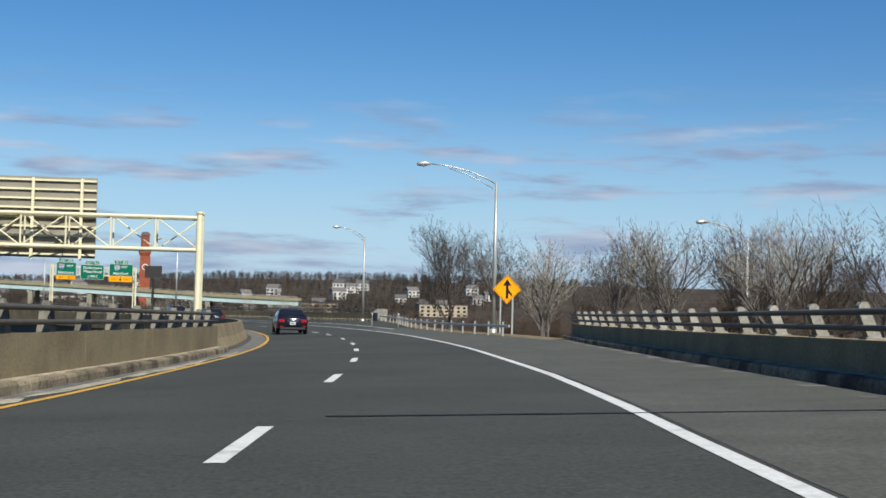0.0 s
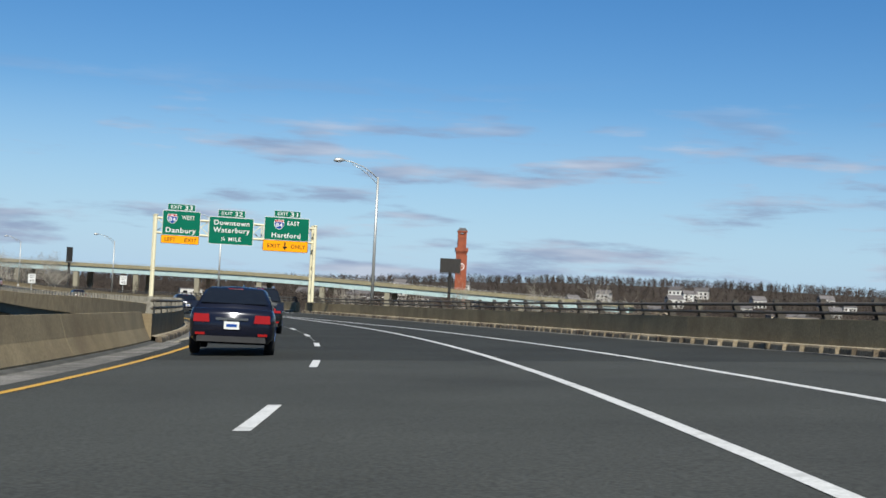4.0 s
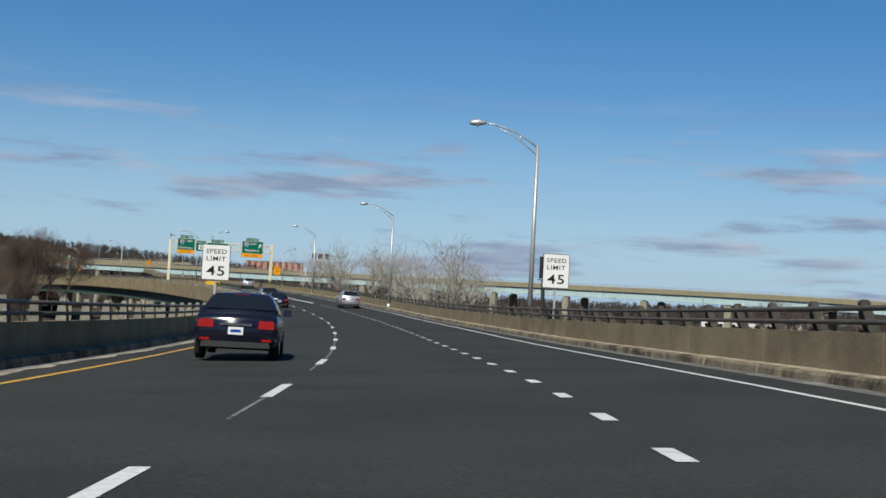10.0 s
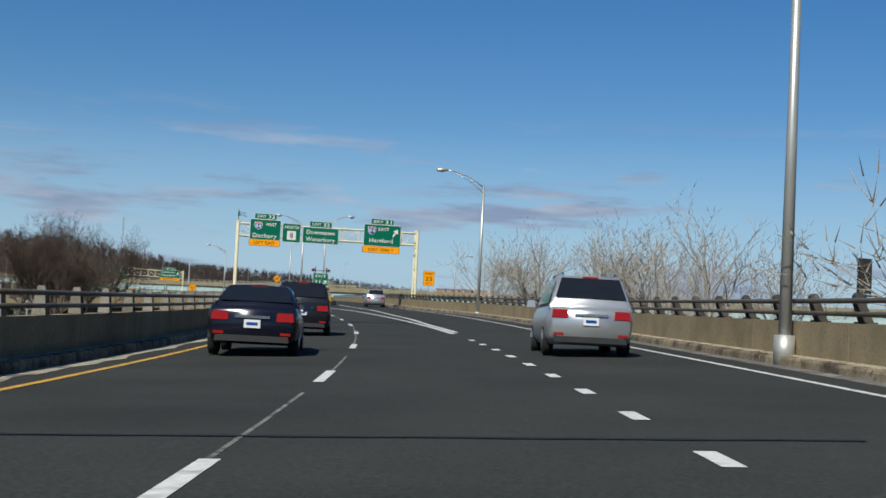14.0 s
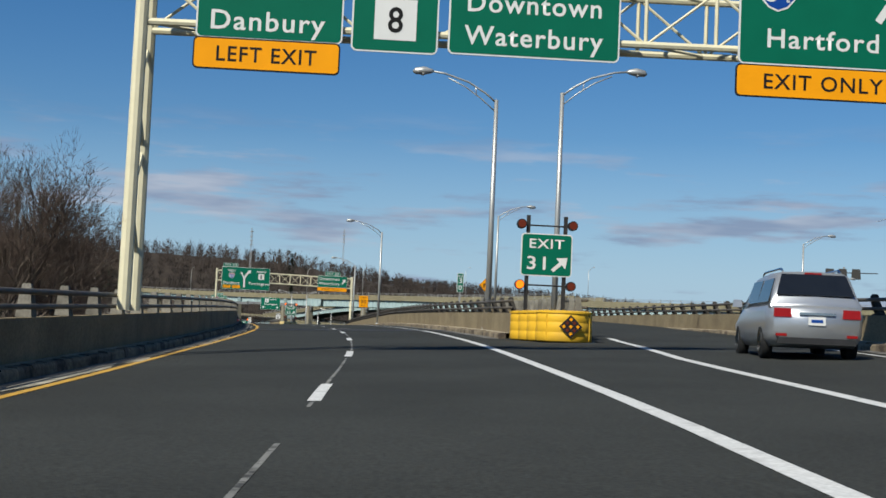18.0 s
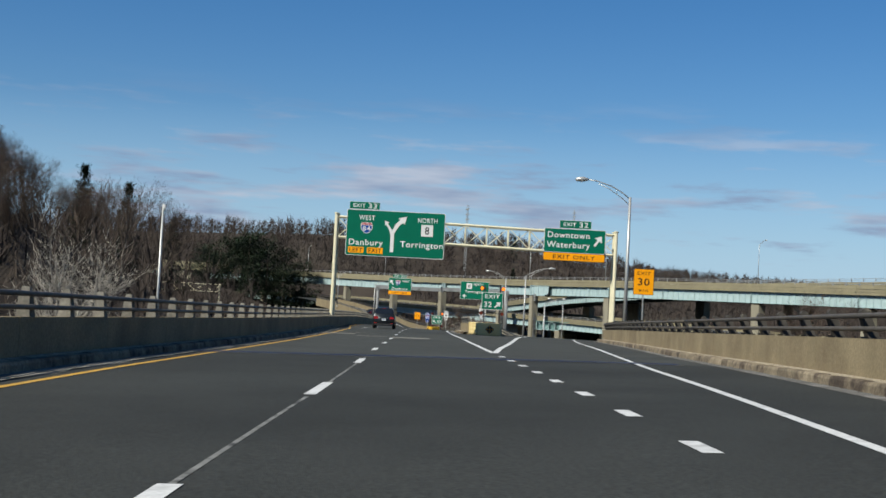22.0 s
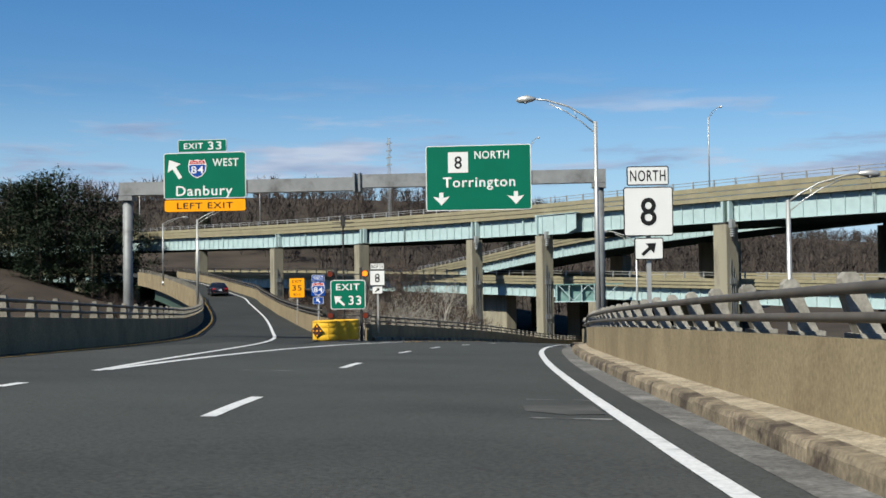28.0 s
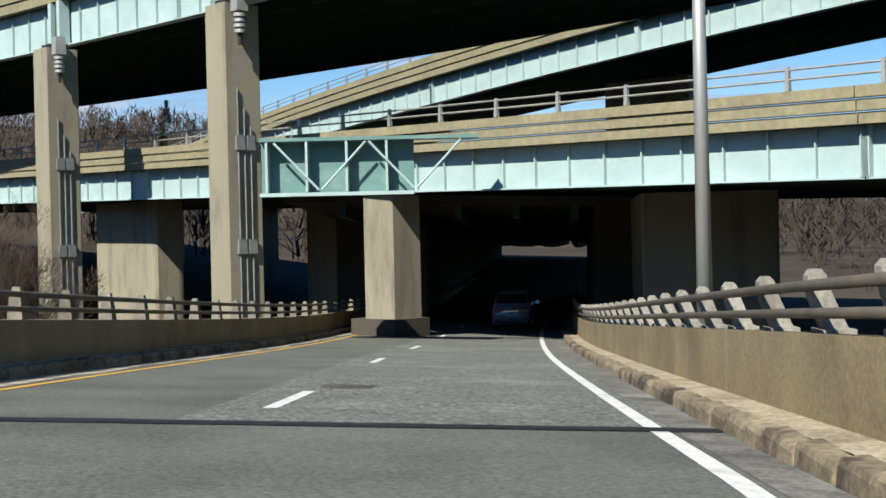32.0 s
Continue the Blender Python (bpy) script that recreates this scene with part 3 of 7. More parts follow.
RAMP31 = Line([ROAD.at(*p)[:] for p in ((380, 4.0, 0), (420, 5.0, 0), (450, 6.6, 0), (480, 9.2, 0.0), (520, 13.6, 0.3), (560, 19.6, 1.1), (599, 28.7, 2.8), (640, 40, 3.5), (700, 58, 3.5))], 380.0, ((380, 0.042), (520, 0.042), (600, 0.0)))
RAMP32 = Line([ROAD.at(*p)[:] for p in ((560, 3.2, 0), (590, 4.6, 0), (620, 7.0, 0), (650, 10.2, -0.6), (690, 16, -2.2), (740, 27, -4.5), (800, 46, -6.0))], 560.0, ((560, 0.028), (600, 0.015), (640, 0.0)))
RAMP33 = Line([ROAD.at(*p)[:] for p in ((660, -4.3, 0), (690, -6.1, 0), (713.5, -7.6, 0.0), (742.4, -11.0, 0.02), (764.0, -16.9, 0.28), (790.7, -26.4, 1.33), (808.9, -34.8, 2.95), (821.8, -41.5, 4.21), (857.2, -65.6, 6.94), (885, -90, 8.3))], 660.0, ((660, -0.01), (700, -0.03), (750, -0.035), (790, 0.0), (960, 0.0)))
left33 = table((660, -3.2), (690, -2.75), (700, -2.75), (720, -2.15), (742, -2.3), (764, -2.65), (800, -2.8), (900, -2.8))
right33 = table((690, 2.6), (740, 3.2), (758, 4.3), (775, 3.8), (800, 3.2), (840, 2.7), (900, 2.6))

wall_r1 = table((100, 12.5), (124, 12.0), (140, 10.0), (170, 8.4), (195, 7.6), (208, 6.6))          # beside the merging ramp
wall_r2 = table((208, 6.3), (240, 7.0), (300, 6.9), (340, 6.7), (385, 7.4), (405, 8.2), (430, 8.9), (456, 9.6), (475, 11.2), (520, 16.4), (560, 21.2))
wall_r3 = table((484, 3.9), (505, 3.98), (515, 4.1), (533, 4.95), (541, 5.25), (564, 6.8), (577, 7.7), (590, 8.6), (624, 11.4), (640, 13.0))
wall_r4 = table((636, 3.6), (650, 3.1), (665, 2.85), (680, 2.8), (700, 2.95), (715, 3.1), (730, 3.25), (752.8, 3.25), (754.2, 2.88), (763, 2.82), (781, 2.65), (800, 2.7), (810, 2.85), (820, 2.98), (834, 2.98), (960, 3.1))
wall_l = table((-50, -5.6), (16, -5.55), (70, -5.75), (91, -5.8), (112, -6.15), (160, -6.05), (190, -6.5), (225, -6.95), (277, -7.35), (300, -7.15), (321, -6.75), (345, -6.6), (400, -5.8), (440, -5.3), (466, -5.6), (517, -6.05),
               (541, -6.05), (567, -6.7), (590, -6.45), (614, -6.2), (624, -6.35), (650, -7.0), (675, -8.25), (692, -8.9), (700, -9.35))
wall_l2 = table((752, -7.6), (770, -7.0), (806, -6.7), (840, -6.8), (960, -6.8))


def carriageway():
    e = thing("road", pose(0, 0, 0), "dark asphalt carriageway with white lane dashes on a viaduct", "road", kind="structure")
    left = lambda s: wall_l(s) - 0.2 if s < 700 else float(np.interp(s, (700, 745, 757, 760, 960), (-9.5, -10.0, -11.2, -7.9, -7.0)))
    right = lambda s: (float(np.interp(s, (-50, 20, 40, 54, 66, 75, 90, 103, 124), (6.1, 6.3, 7.0, 8.2, 6.5, 6.0, 6.6, 8.5, 12.3))) if s < 124 else wall_r1(s) if s < 208 else wall_r2(s) if s < 470
                       else float(np.interp(s, (470, 486), (10.5, 4.4))) if s < 486 else wall_r3(s) if s < 630
                       else float(np.interp(s, (630, 640), (11, 4.2))) if s < 640 else wall_r4(s) + 0.2)
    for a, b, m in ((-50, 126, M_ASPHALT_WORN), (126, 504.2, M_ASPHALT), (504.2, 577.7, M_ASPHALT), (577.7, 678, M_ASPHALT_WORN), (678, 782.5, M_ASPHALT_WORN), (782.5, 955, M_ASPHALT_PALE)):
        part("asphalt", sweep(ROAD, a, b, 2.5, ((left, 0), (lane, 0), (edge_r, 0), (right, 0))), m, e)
    # dashes: far ends where the paint lies, 3 m long
    marks = [-0.9, 11.5, 22.9, 32.8, 43.0, 52.4, 62.8, 74.7, 83.8, 93.2, 103.5, 114, 126, 138, 148.5, 159, 169.5, 181, 191.2, 202, 212.8, 224, 234.3, 247.3, 257.6, 268, 278.7, 289.4, 299.4,
             309.4, 320.9, 331.3, 344, 356, 368, 381, 394, 406.5, 418, 428.8, 440.3, 451.5, 463, 475, 487.3, 498.8, 509, 520, 530.7, 541.2, 552.5, 564, 575.5, 587, 597.5, 608, 620.8, 633.3,
             646, 659, 672, 684.6, 696, 707.7, 719.8, 732, 741, 750.9, 762.9, 773.5, 783.1, 794.5, 806.4, 820, 831, 843, 855, 867]
    for s in marks:
        stripe(ROAD, s - 3.0, s, lane, 0.15, "lane_dash", M_WHITE, e, step=1.5)
    stripe(ROAD, -50, 660, edge_l, 0.14, "yellow_edge_line", M_YELLOW, e)
    stripe(RAMP33, 660, 885, off(left33, 0.65), 0.14, "yellow_edge_line", M_YELLOW, e)
    stripe(ROAD, -50, 212.6, edge_r, 0.16, "white_edge_line", M_WHITE, e)
    s = 214.78
    while s < 388:
        stripe(ROAD, s, s + 0.95, edge_r, 0.17, "short_dash", M_WHITE, e, step=1.0)
        s += 3.615
    stripe(ROAD, 392, 506, edge_r, 0.2, "white_edge_line", M_WHITE, e)
    s = 511.57
    while s < 582:
        stripe(ROAD, s, s + 0.95, edge_r, 0.17, "short_dash", M_WHITE, e, step=1.0)
        s += 3.615
    stripe(ROAD, 585, 955, edge_r, 0.16, "white_edge_line", M_WHITE, e)
    # gore lines and outer edge lines
    g31 = table((394, 2.45), (407, 2.52), (412, 2.67), (420, 2.92), (430, 3.15), (435, 3.33), (438, 3.5), (444, 3.83), (455, 4.6), (463, 4.9), (470, 5.2), (484, 6.7), (500, 9.0), (540, 14.2))
    stripe(ROAD, 394, 540, g31, 0.2, "white_gore_line", M_WHITE, e)
    o31 = table((205, 5.4), (240, 5.25), (340, 5.35), (400, 6.1), (457, 8.3), (500, 12.6))
    stripe(ROAD, 205, 500, o31, 0.13, "white_outer_line", M_WHITE, e)
    g32 = table((585, 1.95), (593, 2.6), (605.5, 3.84), (610, 4.29), (619, 5.14), (635, 6.6), (660, 9.0))
    stripe(ROAD, 585, 660, g32, 0.2, "white_gore_line", M_WHITE, e)
    o32 = table((506, 2.52), (517, 2.56), (530, 2.68), (534, 2.76), (546, 3.0), (555, 3.45), (562, 3.93), (574, 4.75), (587, 5.9), (595, 6.6), (615, 8.3), (640, 10.9))
    stripe(ROAD, 506, 640, o32, 0.14, "white_outer_line", M_WHITE, e)
    mg = table((88, 4.6), (93, 4.75), (98, 4.95), (112, 5.55), (130, 5.3), (150, 4.5), (161, 4.0), (170, 3.45), (183, 2.86), (189, 2.66), (195, 2.44), (205, 1.95))
    stripe(ROAD, 88, 205, mg, 0.18, "white_gore_line", M_WHITE, e)
    s = 645.0
    dot33 = table((640, -4.9), (685, -5.4), (700, -5.5), (715, -6.0), (728, -5.95), (740, -5.8), (750, -5.63), (806, -5.6), (960, -5.9))
    while s < 712:
        stripe(ROAD, s, s + 1.0, dot33, 0.16, "short_dash", M_WHITE, e, step=1.0)
        s += 3.75
    stripe(ROAD, 714, 755, dot33, 0.2, "white_gore_line", M_WHITE, e)
    stripe(ROAD, 755, 955, dot33, 0.14, "yellow_edge_line", M_YELLOW, e)
    stripe(RAMP33, 714, 885, table((714, 1.6), (730, 1.75), (745, 1.9), (900, 1.9)), 0.16, "white_gore_line", M_WHITE, e)
    part("gore_surface", sweep(ROAD, 455, 506, 2.5, ((3.3, -0.03), (lambda s: wall_r2(s) - 0.1, -0.03))), M_ASPHALT, e)
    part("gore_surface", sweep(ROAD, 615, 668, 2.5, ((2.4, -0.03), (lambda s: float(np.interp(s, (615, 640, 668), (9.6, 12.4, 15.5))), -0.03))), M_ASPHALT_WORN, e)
    for name, ln, a, b, hw in (("ramp_east", RAMP31, 470, 700, 4.6), ("ramp_downtown", RAMP32, 625, 800, 4.4)):
        part(name, sweep(ln, a, min(b, ln.s[-1] - 0.5), 3, ((-hw, -0.015), (hw, -0.015))), M_ASPHALT, e)
    part("ramp_west", sweep(RAMP33, 696, RAMP33.s[-1] - 0.5, 3, ((off(left33, -0.1), -0.015), (off(right33, 0.1), -0.015))), M_ASPHALT, e)
    return e


carriageway()


# ---------------------------------------------------------------- parapets
def keep_mesh(name, bm, material):
    me = bpy.data.meshes.new(name)
    bm.to_mesh(me)
    bm.free()
    me.materials.append(material)
    return me


def post_mesh(material):
    """A cast post leaning towards the road, with a rounded head."""
    prof = ((0.14, 0.0), (0.33, 0.0), (0.24, 0.2), (0.16, 0.4), (0.15, 0.47), (0.11, 0.52), (0.04, 0.52), (0.0, 0.47), (0.0, 0.38), (0.06, 0.2))
    bm = bmesh.new()
    rows = [[bm.verts.new((x, sd * (0.115 - 0.07 * z), z)) for x, z in prof] for sd in (-1, 1)]
    bm.faces.new(rows[0])
    bm.faces.new(rows[1][::-1])
    n = len(prof)
    for k in range(n):
        bm.faces.new((rows[0][k], rows[1][k], rows[1][(k + 1) % n], rows[0][(k + 1) % n]))
    box(bm, 0.08, 0.36, -0.17, 0.17, -0.01, 0.035)
    bmesh.ops.recalc_face_normals(bm, faces=bm.faces)
    return keep_mesh("post", bm, material)


POST, POST_DARK = post_mesh(M_POST), post_mesh(M_POST_DARK)
# upright post for the left side, shade painted into its concrete
POST_UPRIGHT = keep_mesh("post", box(box(bmesh.new(), 0.0, 0.24, -0.15, 0.15, 0.0, 0.36, 0.035), 0.03, 0.21, -0.085, 0.085, 0.36, 0.5, 0.03), M_POST_SHADED)
def stone_mesh(ln_):
    """A kerb stone with a sloping front and a worn top edge."""
    prof = ((-0.1, -0.05), (-0.085, 0.12), (-0.06, 0.165), (0.1, 0.175), (0.1, -0.05))
    bm = bmesh.new()
    rows = [[bm.verts.new((x, y, z)) for x, z in prof] for y in (-ln_ / 2 + 0.003, ln_ / 2 - 0.003)]
    bm.faces.new(rows[0])
    bm.faces.new(rows[1][::-1])
    for k in range(5):
        bm.faces.new((rows[0][k], rows[1][k], rows[1][(k + 1) % 5], rows[0][(k + 1) % 5]))
    bmesh.ops.recalc_face_normals(bm, faces=bm.faces)
    return keep_mesh("kerb_stone", bm, M_KERB)


STONES = [stone_mesh(ln_) for ln_ in (0.56, 0.74, 0.92)]


def parapet(line, s0, s1, face, side, height=0.82, kerb=True, spacing=2.35, rails=True, length=47.0, label="stained tan concrete bridge parapet with posts and two pipe rails", gutter=False, walk_w=0.34, singles=None, post=None):
    """Concrete parapet with kerb stones, concrete posts and two pipe rails. face: u of the road side."""
    n = max(1, round((s1 - s0) / length))
    for i in range(n):
        a, b = s0 + (s1 - s0) * i / n, s0 + (s1 - s0) * (i + 1) / n
        f = face if callable(face) else (lambda s, k=face: k)
        base = line.place(a, f(a))
        e = thing("bridge_parapet", base, label, "parapet", "bridge parapets")
        k = max(1, round((b - a) / 6.0))
        for j in range(k):
            c, d = a + (b - a) * j / k + 0.008, a + (b - a) * (j + 1) / k - 0.008
            prof = ((f, -0.25), (f, height), (off(f, 0.34 * side), height), (off(f, 0.34 * side), -1.1), (off(f, 0.1 * side), -1.1))
            if gutter:
                prof = ((f, -0.25), (f, 0.08), (off(f, 0.17 * side), 0.42), (off(f, 0.3 * side), height), (off(f, 0.5 * side), height), (off(f, 0.5 * side), -1.1), (off(f, 0.1 * side), -1.1))
            in_parent(part("wall_panel", sweep(line, c, d, 2.0, prof, True), M_WALL), e)
        if kerb:
            rest = bmesh.new()
            s = a
            while s < b - 0.3:
                me, ln_ = random.choice(tuple(zip(STONES, (0.56, 0.74, 0.92))))
                m = line.place(s + ln_ / 2, f(s) - side * (walk_w - 0.1 + random.uniform(-0.012, 0.012)), random.uniform(-0.015, 0.008), random.uniform(-0.8, 0.8) + (0 if side > 0 else 180))
                if singles and singles[0] < s < singles[1]:
                    in_parent(new("kerb_stone", me), e).matrix_basis = m
                else:
                    n0 = len(rest.verts)
                    rest.from_mesh(me)
                    rest.verts.ensure_lookup_table()
                    bmesh.ops.transform(rest, matrix=m, verts=rest.verts[n0:])
                s += ln_
            if len(rest.verts):
                tagged(in_parent(part("kerb", rest, M_KERB_ROW), e), kind="stuff")
            in_parent(part("kerb_walk", sweep(line, a, b, 2.0, ((off(f, -(walk_w - 0.19) * side), 0.165), (f, 0.19))), M_WALK), e)
            in_parent(part("gritty_gutter", sweep(line, a, b, 3.0, ((off(f, -walk_w * side), 0.004), (off(f, -(walk_w + 0.38) * side), 0.004))), M_SHOULDER), e)
            if side < 0:
                rd = random.Random(int(a))
                ks = np.arange(a, b, 1.1)
                vs = [line.at(q, f(q) + o + rd.uniform(-v, v), 0.007)[:] for q in ks for o, v in ((0.58, 0.05), (0.8, 0.13))]
                in_parent(part("sand_drift", raw(vs, [(2 * k, 2 * k + 1, 2 * k + 3, 2 * k + 2) for k in range(len(ks) - 1)]), M_SAND), e)
        if gutter:
            in_parent(part("gritty_gutter", sweep(line, a, b, 3.0, ((off(f, -0.05 * side), 0.004), (off(f, -0.9 * side), 0.004))), M_SHOULDER), e)
            in_parent(part("dirt_strip", sweep(line, a, b, 1.5, ((off(f, -0.005 * side), 0.05), (off(f, -0.12 * side), 0.04), (off(f, -0.2 * side), 0.003))), M_PATCH_DARK), e)
        if rails:
            m = max(1, round((b - a) / spacing))
            for j in range(m):
                s = a + (b - a) * (j + 0.5) / m
                p = in_parent(new("post", post or (POST if side > 0 else POST_UPRIGHT)), e)
                p.matrix_basis = line.place(s, f(s) + side * 0.06, height, 0 if side > 0 else 180)
            for w, r in ((0.16, 0.042), (0.38, 0.046)):
                ss = np.linspace(a + 0.02, b - 0.02, max(2, round((b - a) / 3)))
                in_parent(smooth(part("pipe_rail", tubes(([line.at(s, f(s) + side * 0.03, height + w) for s in ss], r, 8)), M_RAIL)), e)


parapet(ROAD, -45, 41, wall_l, -1)
parapet(ROAD, 41, 138, wall_l, -1, kerb=False, rails=False, height=0.88, label="plain tan concrete barrier with dark stains along the foot", gutter=True)
parapet(ROAD, 138, 640, wall_l, -1)
parapet(ROAD, 640, 700, wall_l, -1, kerb=False)
parapet(ROAD, 126, 207, wall_r1, 1, post=POST_DARK)
parapet(ROAD, 209, 540, wall_r2, 1, post=POST_DARK)
parapet(ROAD, 487.2, 640, wall_r3, 1, singles=(500, 536), post=POST_DARK)
parapet(ROAD, 645, 900, wall_r4, 1, height=0.86, walk_w=0.55, singles=(668, 790), spacing=2.0)
parapet(ROAD, 756, 930, wall_l2, -1)
parapet(RAMP33, 700, 890, left33, -1, kerb=False)
parapet(RAMP33, 757, 890, right33, 1, kerb=False, height=0.9, post=POST_DARK)
parapet(ROAD, -45, 54, table((-45, 5.95), (15, 6.1), (28, 6.3), (44, 7.1), (54, 8.1)), 1, height=0.62)
parapet(RAMP32, 660, 790, 4.2, 1, kerb=False)
parapet(RAMP32, 648, 790, -4.2, -1, kerb=False)
parapet(RAMP31, 486, 690, -3.7, -1, kerb=False)


# ---------------------------------------------------------------- sign structures
def sign_panel(parent, x0, x1, z0, z1, y=-0.55, base=None, border=None, name="sign_panel", r=0.12, rim=0.035):
    """A road sign's panel: a plate with a thin border line and a coloured field."""
    w, h, cx, cz = x1 - x0, z1 - z0, (x0 + x1) / 2, (z0 + z1) / 2
    p = part(name, rounded(w, h, r, y, y + 0.04, cx, cz), border or M_SIGN_WHITE, parent)
    f = part("field", rounded(w - 2 * rim, h - 2 * rim, max(0.02, r - rim), y - 0.006, y, cx, cz), base or M_GREEN, p)
    return p


def shield(parent, x, z, w, y):
    """An interstate shield with its number."""
    k = w / 2
    top = [(x - k * 0.82, z + k * 0.95), (x - k * 0.4, z + k * 0.85), (x, z + k * 0.98), (x + k * 0.4, z + k * 0.85), (x + k * 0.82, z + k * 0.95)]
    rest = [(x + k, z + k * 0.35), (x + k * 0.92, z - k * 0.3), (x + k * 0.5, z - k * 0.8), (x, z - k), (x - k * 0.5, z - k * 0.8), (x - k * 0.92, z - k * 0.3), (x - k, z + k * 0.35)]
    outline = (top + rest)[::-1]
    s = part("route_shield", poly(outline, y, y + 0.004), M_SIGN_WHITE, parent)
    inner = [(x + (a - x) * 0.9, z + (b - z) * 0.9) for a, b in outline]
    part("shield_field", poly([(a, min(b, z + k * 0.42)) for a, b in inner], y - 0.004, y), M_SIGN_BLUE, s)
    part("shield_band", poly([(a, b) for a, b in ((x - k * 0.86, z + k * 0.5), (x + k * 0.86, z + k * 0.5), (x + k * 0.74, z + k * 0.84), (x, z + k * 0.84), (x - k * 0.74, z + k * 0.84))][::-1], y - 0.004, y), M_SIGN_RED, s)
    lettering("84", x, z - k * 0.12, k * 1.35, k * 0.75, y - 0.007, M_SIGN_WHITE, s, "route_number")
    lettering("INTERSTATE", x, z + k * 0.67, k * 1.25, k * 0.16, y - 0.007, M_SIGN_WHITE, s, "band_lettering")
    return s


def arrow(parent, x, z, size, angle, y, material=None, name="arrow"):
    """A straight arrow; angle 0 points up, turning clockwise."""
    pts = [(-0.09, -0.5), (0.09, -0.5), (0.09, 0.05), (0.36, 0.05), (0, 0.5), (-0.36, 0.05), (-0.09, 0.05)]
    c, s_ = math.cos(radians(-angle)), math.sin(radians(-angle))
    out = [(x + size * (a * c - b * s_), z + size * (a * s_ + b * c)) for a, b in pts]
    return part(name, poly(out[::-1], y - 0.004, y), material or M_SIGN_WHITE, parent)


def exit_tab(parent, x0, x1, z0, z1, number, y=-0.55):
    p = sign_panel(parent, x0, x1, z0, z1, y, name="exit_tab", r=0.06, rim=0.02)
    w, cz = x1 - x0, (z0 + z1) / 2
    lettering("EXIT", x0 + w * 0.32, cz, w * 0.40, 0.24, y - 0.009, M_SIGN_WHITE, p)
    lettering(number, x0 + w * 0.76, cz, w * 0.28, 0.34, y - 0.009, M_SIGN_WHITE, p)
    return p


def yellow_strip(parent, x0, x1, z0, z1, words, y=-0.555, down=False):
    rim = part("yellow_panel", rounded(x1 - x0, z1 - z0, 0.1, y + 0.004, y + 0.04, (x0 + x1) / 2, (z0 + z1) / 2), M_SIGN_BLACK, parent)
    p = part("yellow_field", rounded(x1 - x0 - 0.06, z1 - z0 - 0.06, 0.08, y, y + 0.004, (x0 + x1) / 2, (z0 + z1) / 2), M_SIGN_YELLOW, rim)
    w, cz, h = x1 - x0, (z0 + z1) / 2, min(0.3, (z1 - z0) * 0.46)
    if len(words) == 1:
        lettering(words[0], (x0 + x1) / 2, cz, w * 0.68, h, y - 0.004, M_SIGN_BLACK, p)
    else:
        lettering(words[0], x0 + w * 0.24, cz, w * 0.28, h, y - 0.004, M_SIGN_BLACK, p)
        lettering(words[1], x1 - w * 0.22, cz, w * 0.32, h, y - 0.004, M_SIGN_BLACK, p)
    if down:
        arrow(p, (x0 + x1) / 2 - 0.05, cz, (z1 - z0) * 0.7, 180, y, M_SIGN_BLACK)
    return p


def truss_gantry(s, ul, ur, z0, zl, zr, depth=1.15, label="cream-painted steel truss sign gantry spanning the viaduct", bays=None):
    """Two lattice legs and a four-chord truss. zl, zr: top of the truss at each end; z0: foot."""
    g = thing("sign_gantry", ROAD.place(s), label, "sign gantry", "sign gantries")
    for u, zt in ((ul, zl), (ur, zr)):
        for yy in (-0.55, 0.55):
            sd = 0.16
            part("leg", tubes((((u, yy, z0 + ROAD.bank(s) * u), (u, yy * 0.8, zt + 0.18)), 0.13, 10)), M_CREAM, g)
            part("leg_cap", tubes((((u, yy * 0.8, zt + 0.18), (u, yy * 0.8, zt + 0.26)), 0.17, 10)), M_CREAM, g)
        n = 4
        for k in range(n):
            a, b = z0 + 0.9 + (zt - depth - z0 - 1.2) * k / n, z0 + 0.9 + (zt - depth - z0 - 1.2) * (k + 1) / n
            part("leg_brace", tubes((((u, -0.5 if k % 2 else 0.5, a), (u, 0.5 if k % 2 else -0.5, b)), 0.05, 6)), M_CREAM, g)
    n = bays or max(3, round((ur - ul) / 1.45))
    top = lambda u: zl + (zr - zl) * (u - ul) / (ur - ul)
    for yy in (-0.42, 0.42):
        for dz in (0.0, -depth):
            part("chord", tubes((((ul, yy, top(ul) + dz), (ur, yy, top(ur) + dz)), 0.075, 8)), M_CREAM, g)
        for k in range(n + 1):
            u = ul + (ur - ul) * k / n
            part("upright", tubes((((u, yy, top(u)), (u, yy, top(u) - depth)), 0.04, 6)), M_CREAM, g)
            if k < n:
                v = ul + (ur - ul) * (k + 1) / n
                a, b = (0, -depth) if (k % 2) == (yy > 0) else (-depth, 0)
                part("diagonal", tubes((((u, yy, top(u) + a), (v, yy, top(v) + b)), 0.032, 6)), M_CREAM, g)
    for k in range(n):
        u, v = ul + (ur - ul) * k / n, ul + (ur - ul) * (k + 1) / n
        for dz in (0.0, -depth):
            part("cross_brace", tubes((((u, -0.42, top(u) + dz), (v, 0.42, top(v) + dz)), 0.035, 6)), M_CREAM, g)
    return g


def overhead_sign(s, label):
    return thing("overhead_sign", ROAD.place(s), label, "road sign", "overhead guide signs")


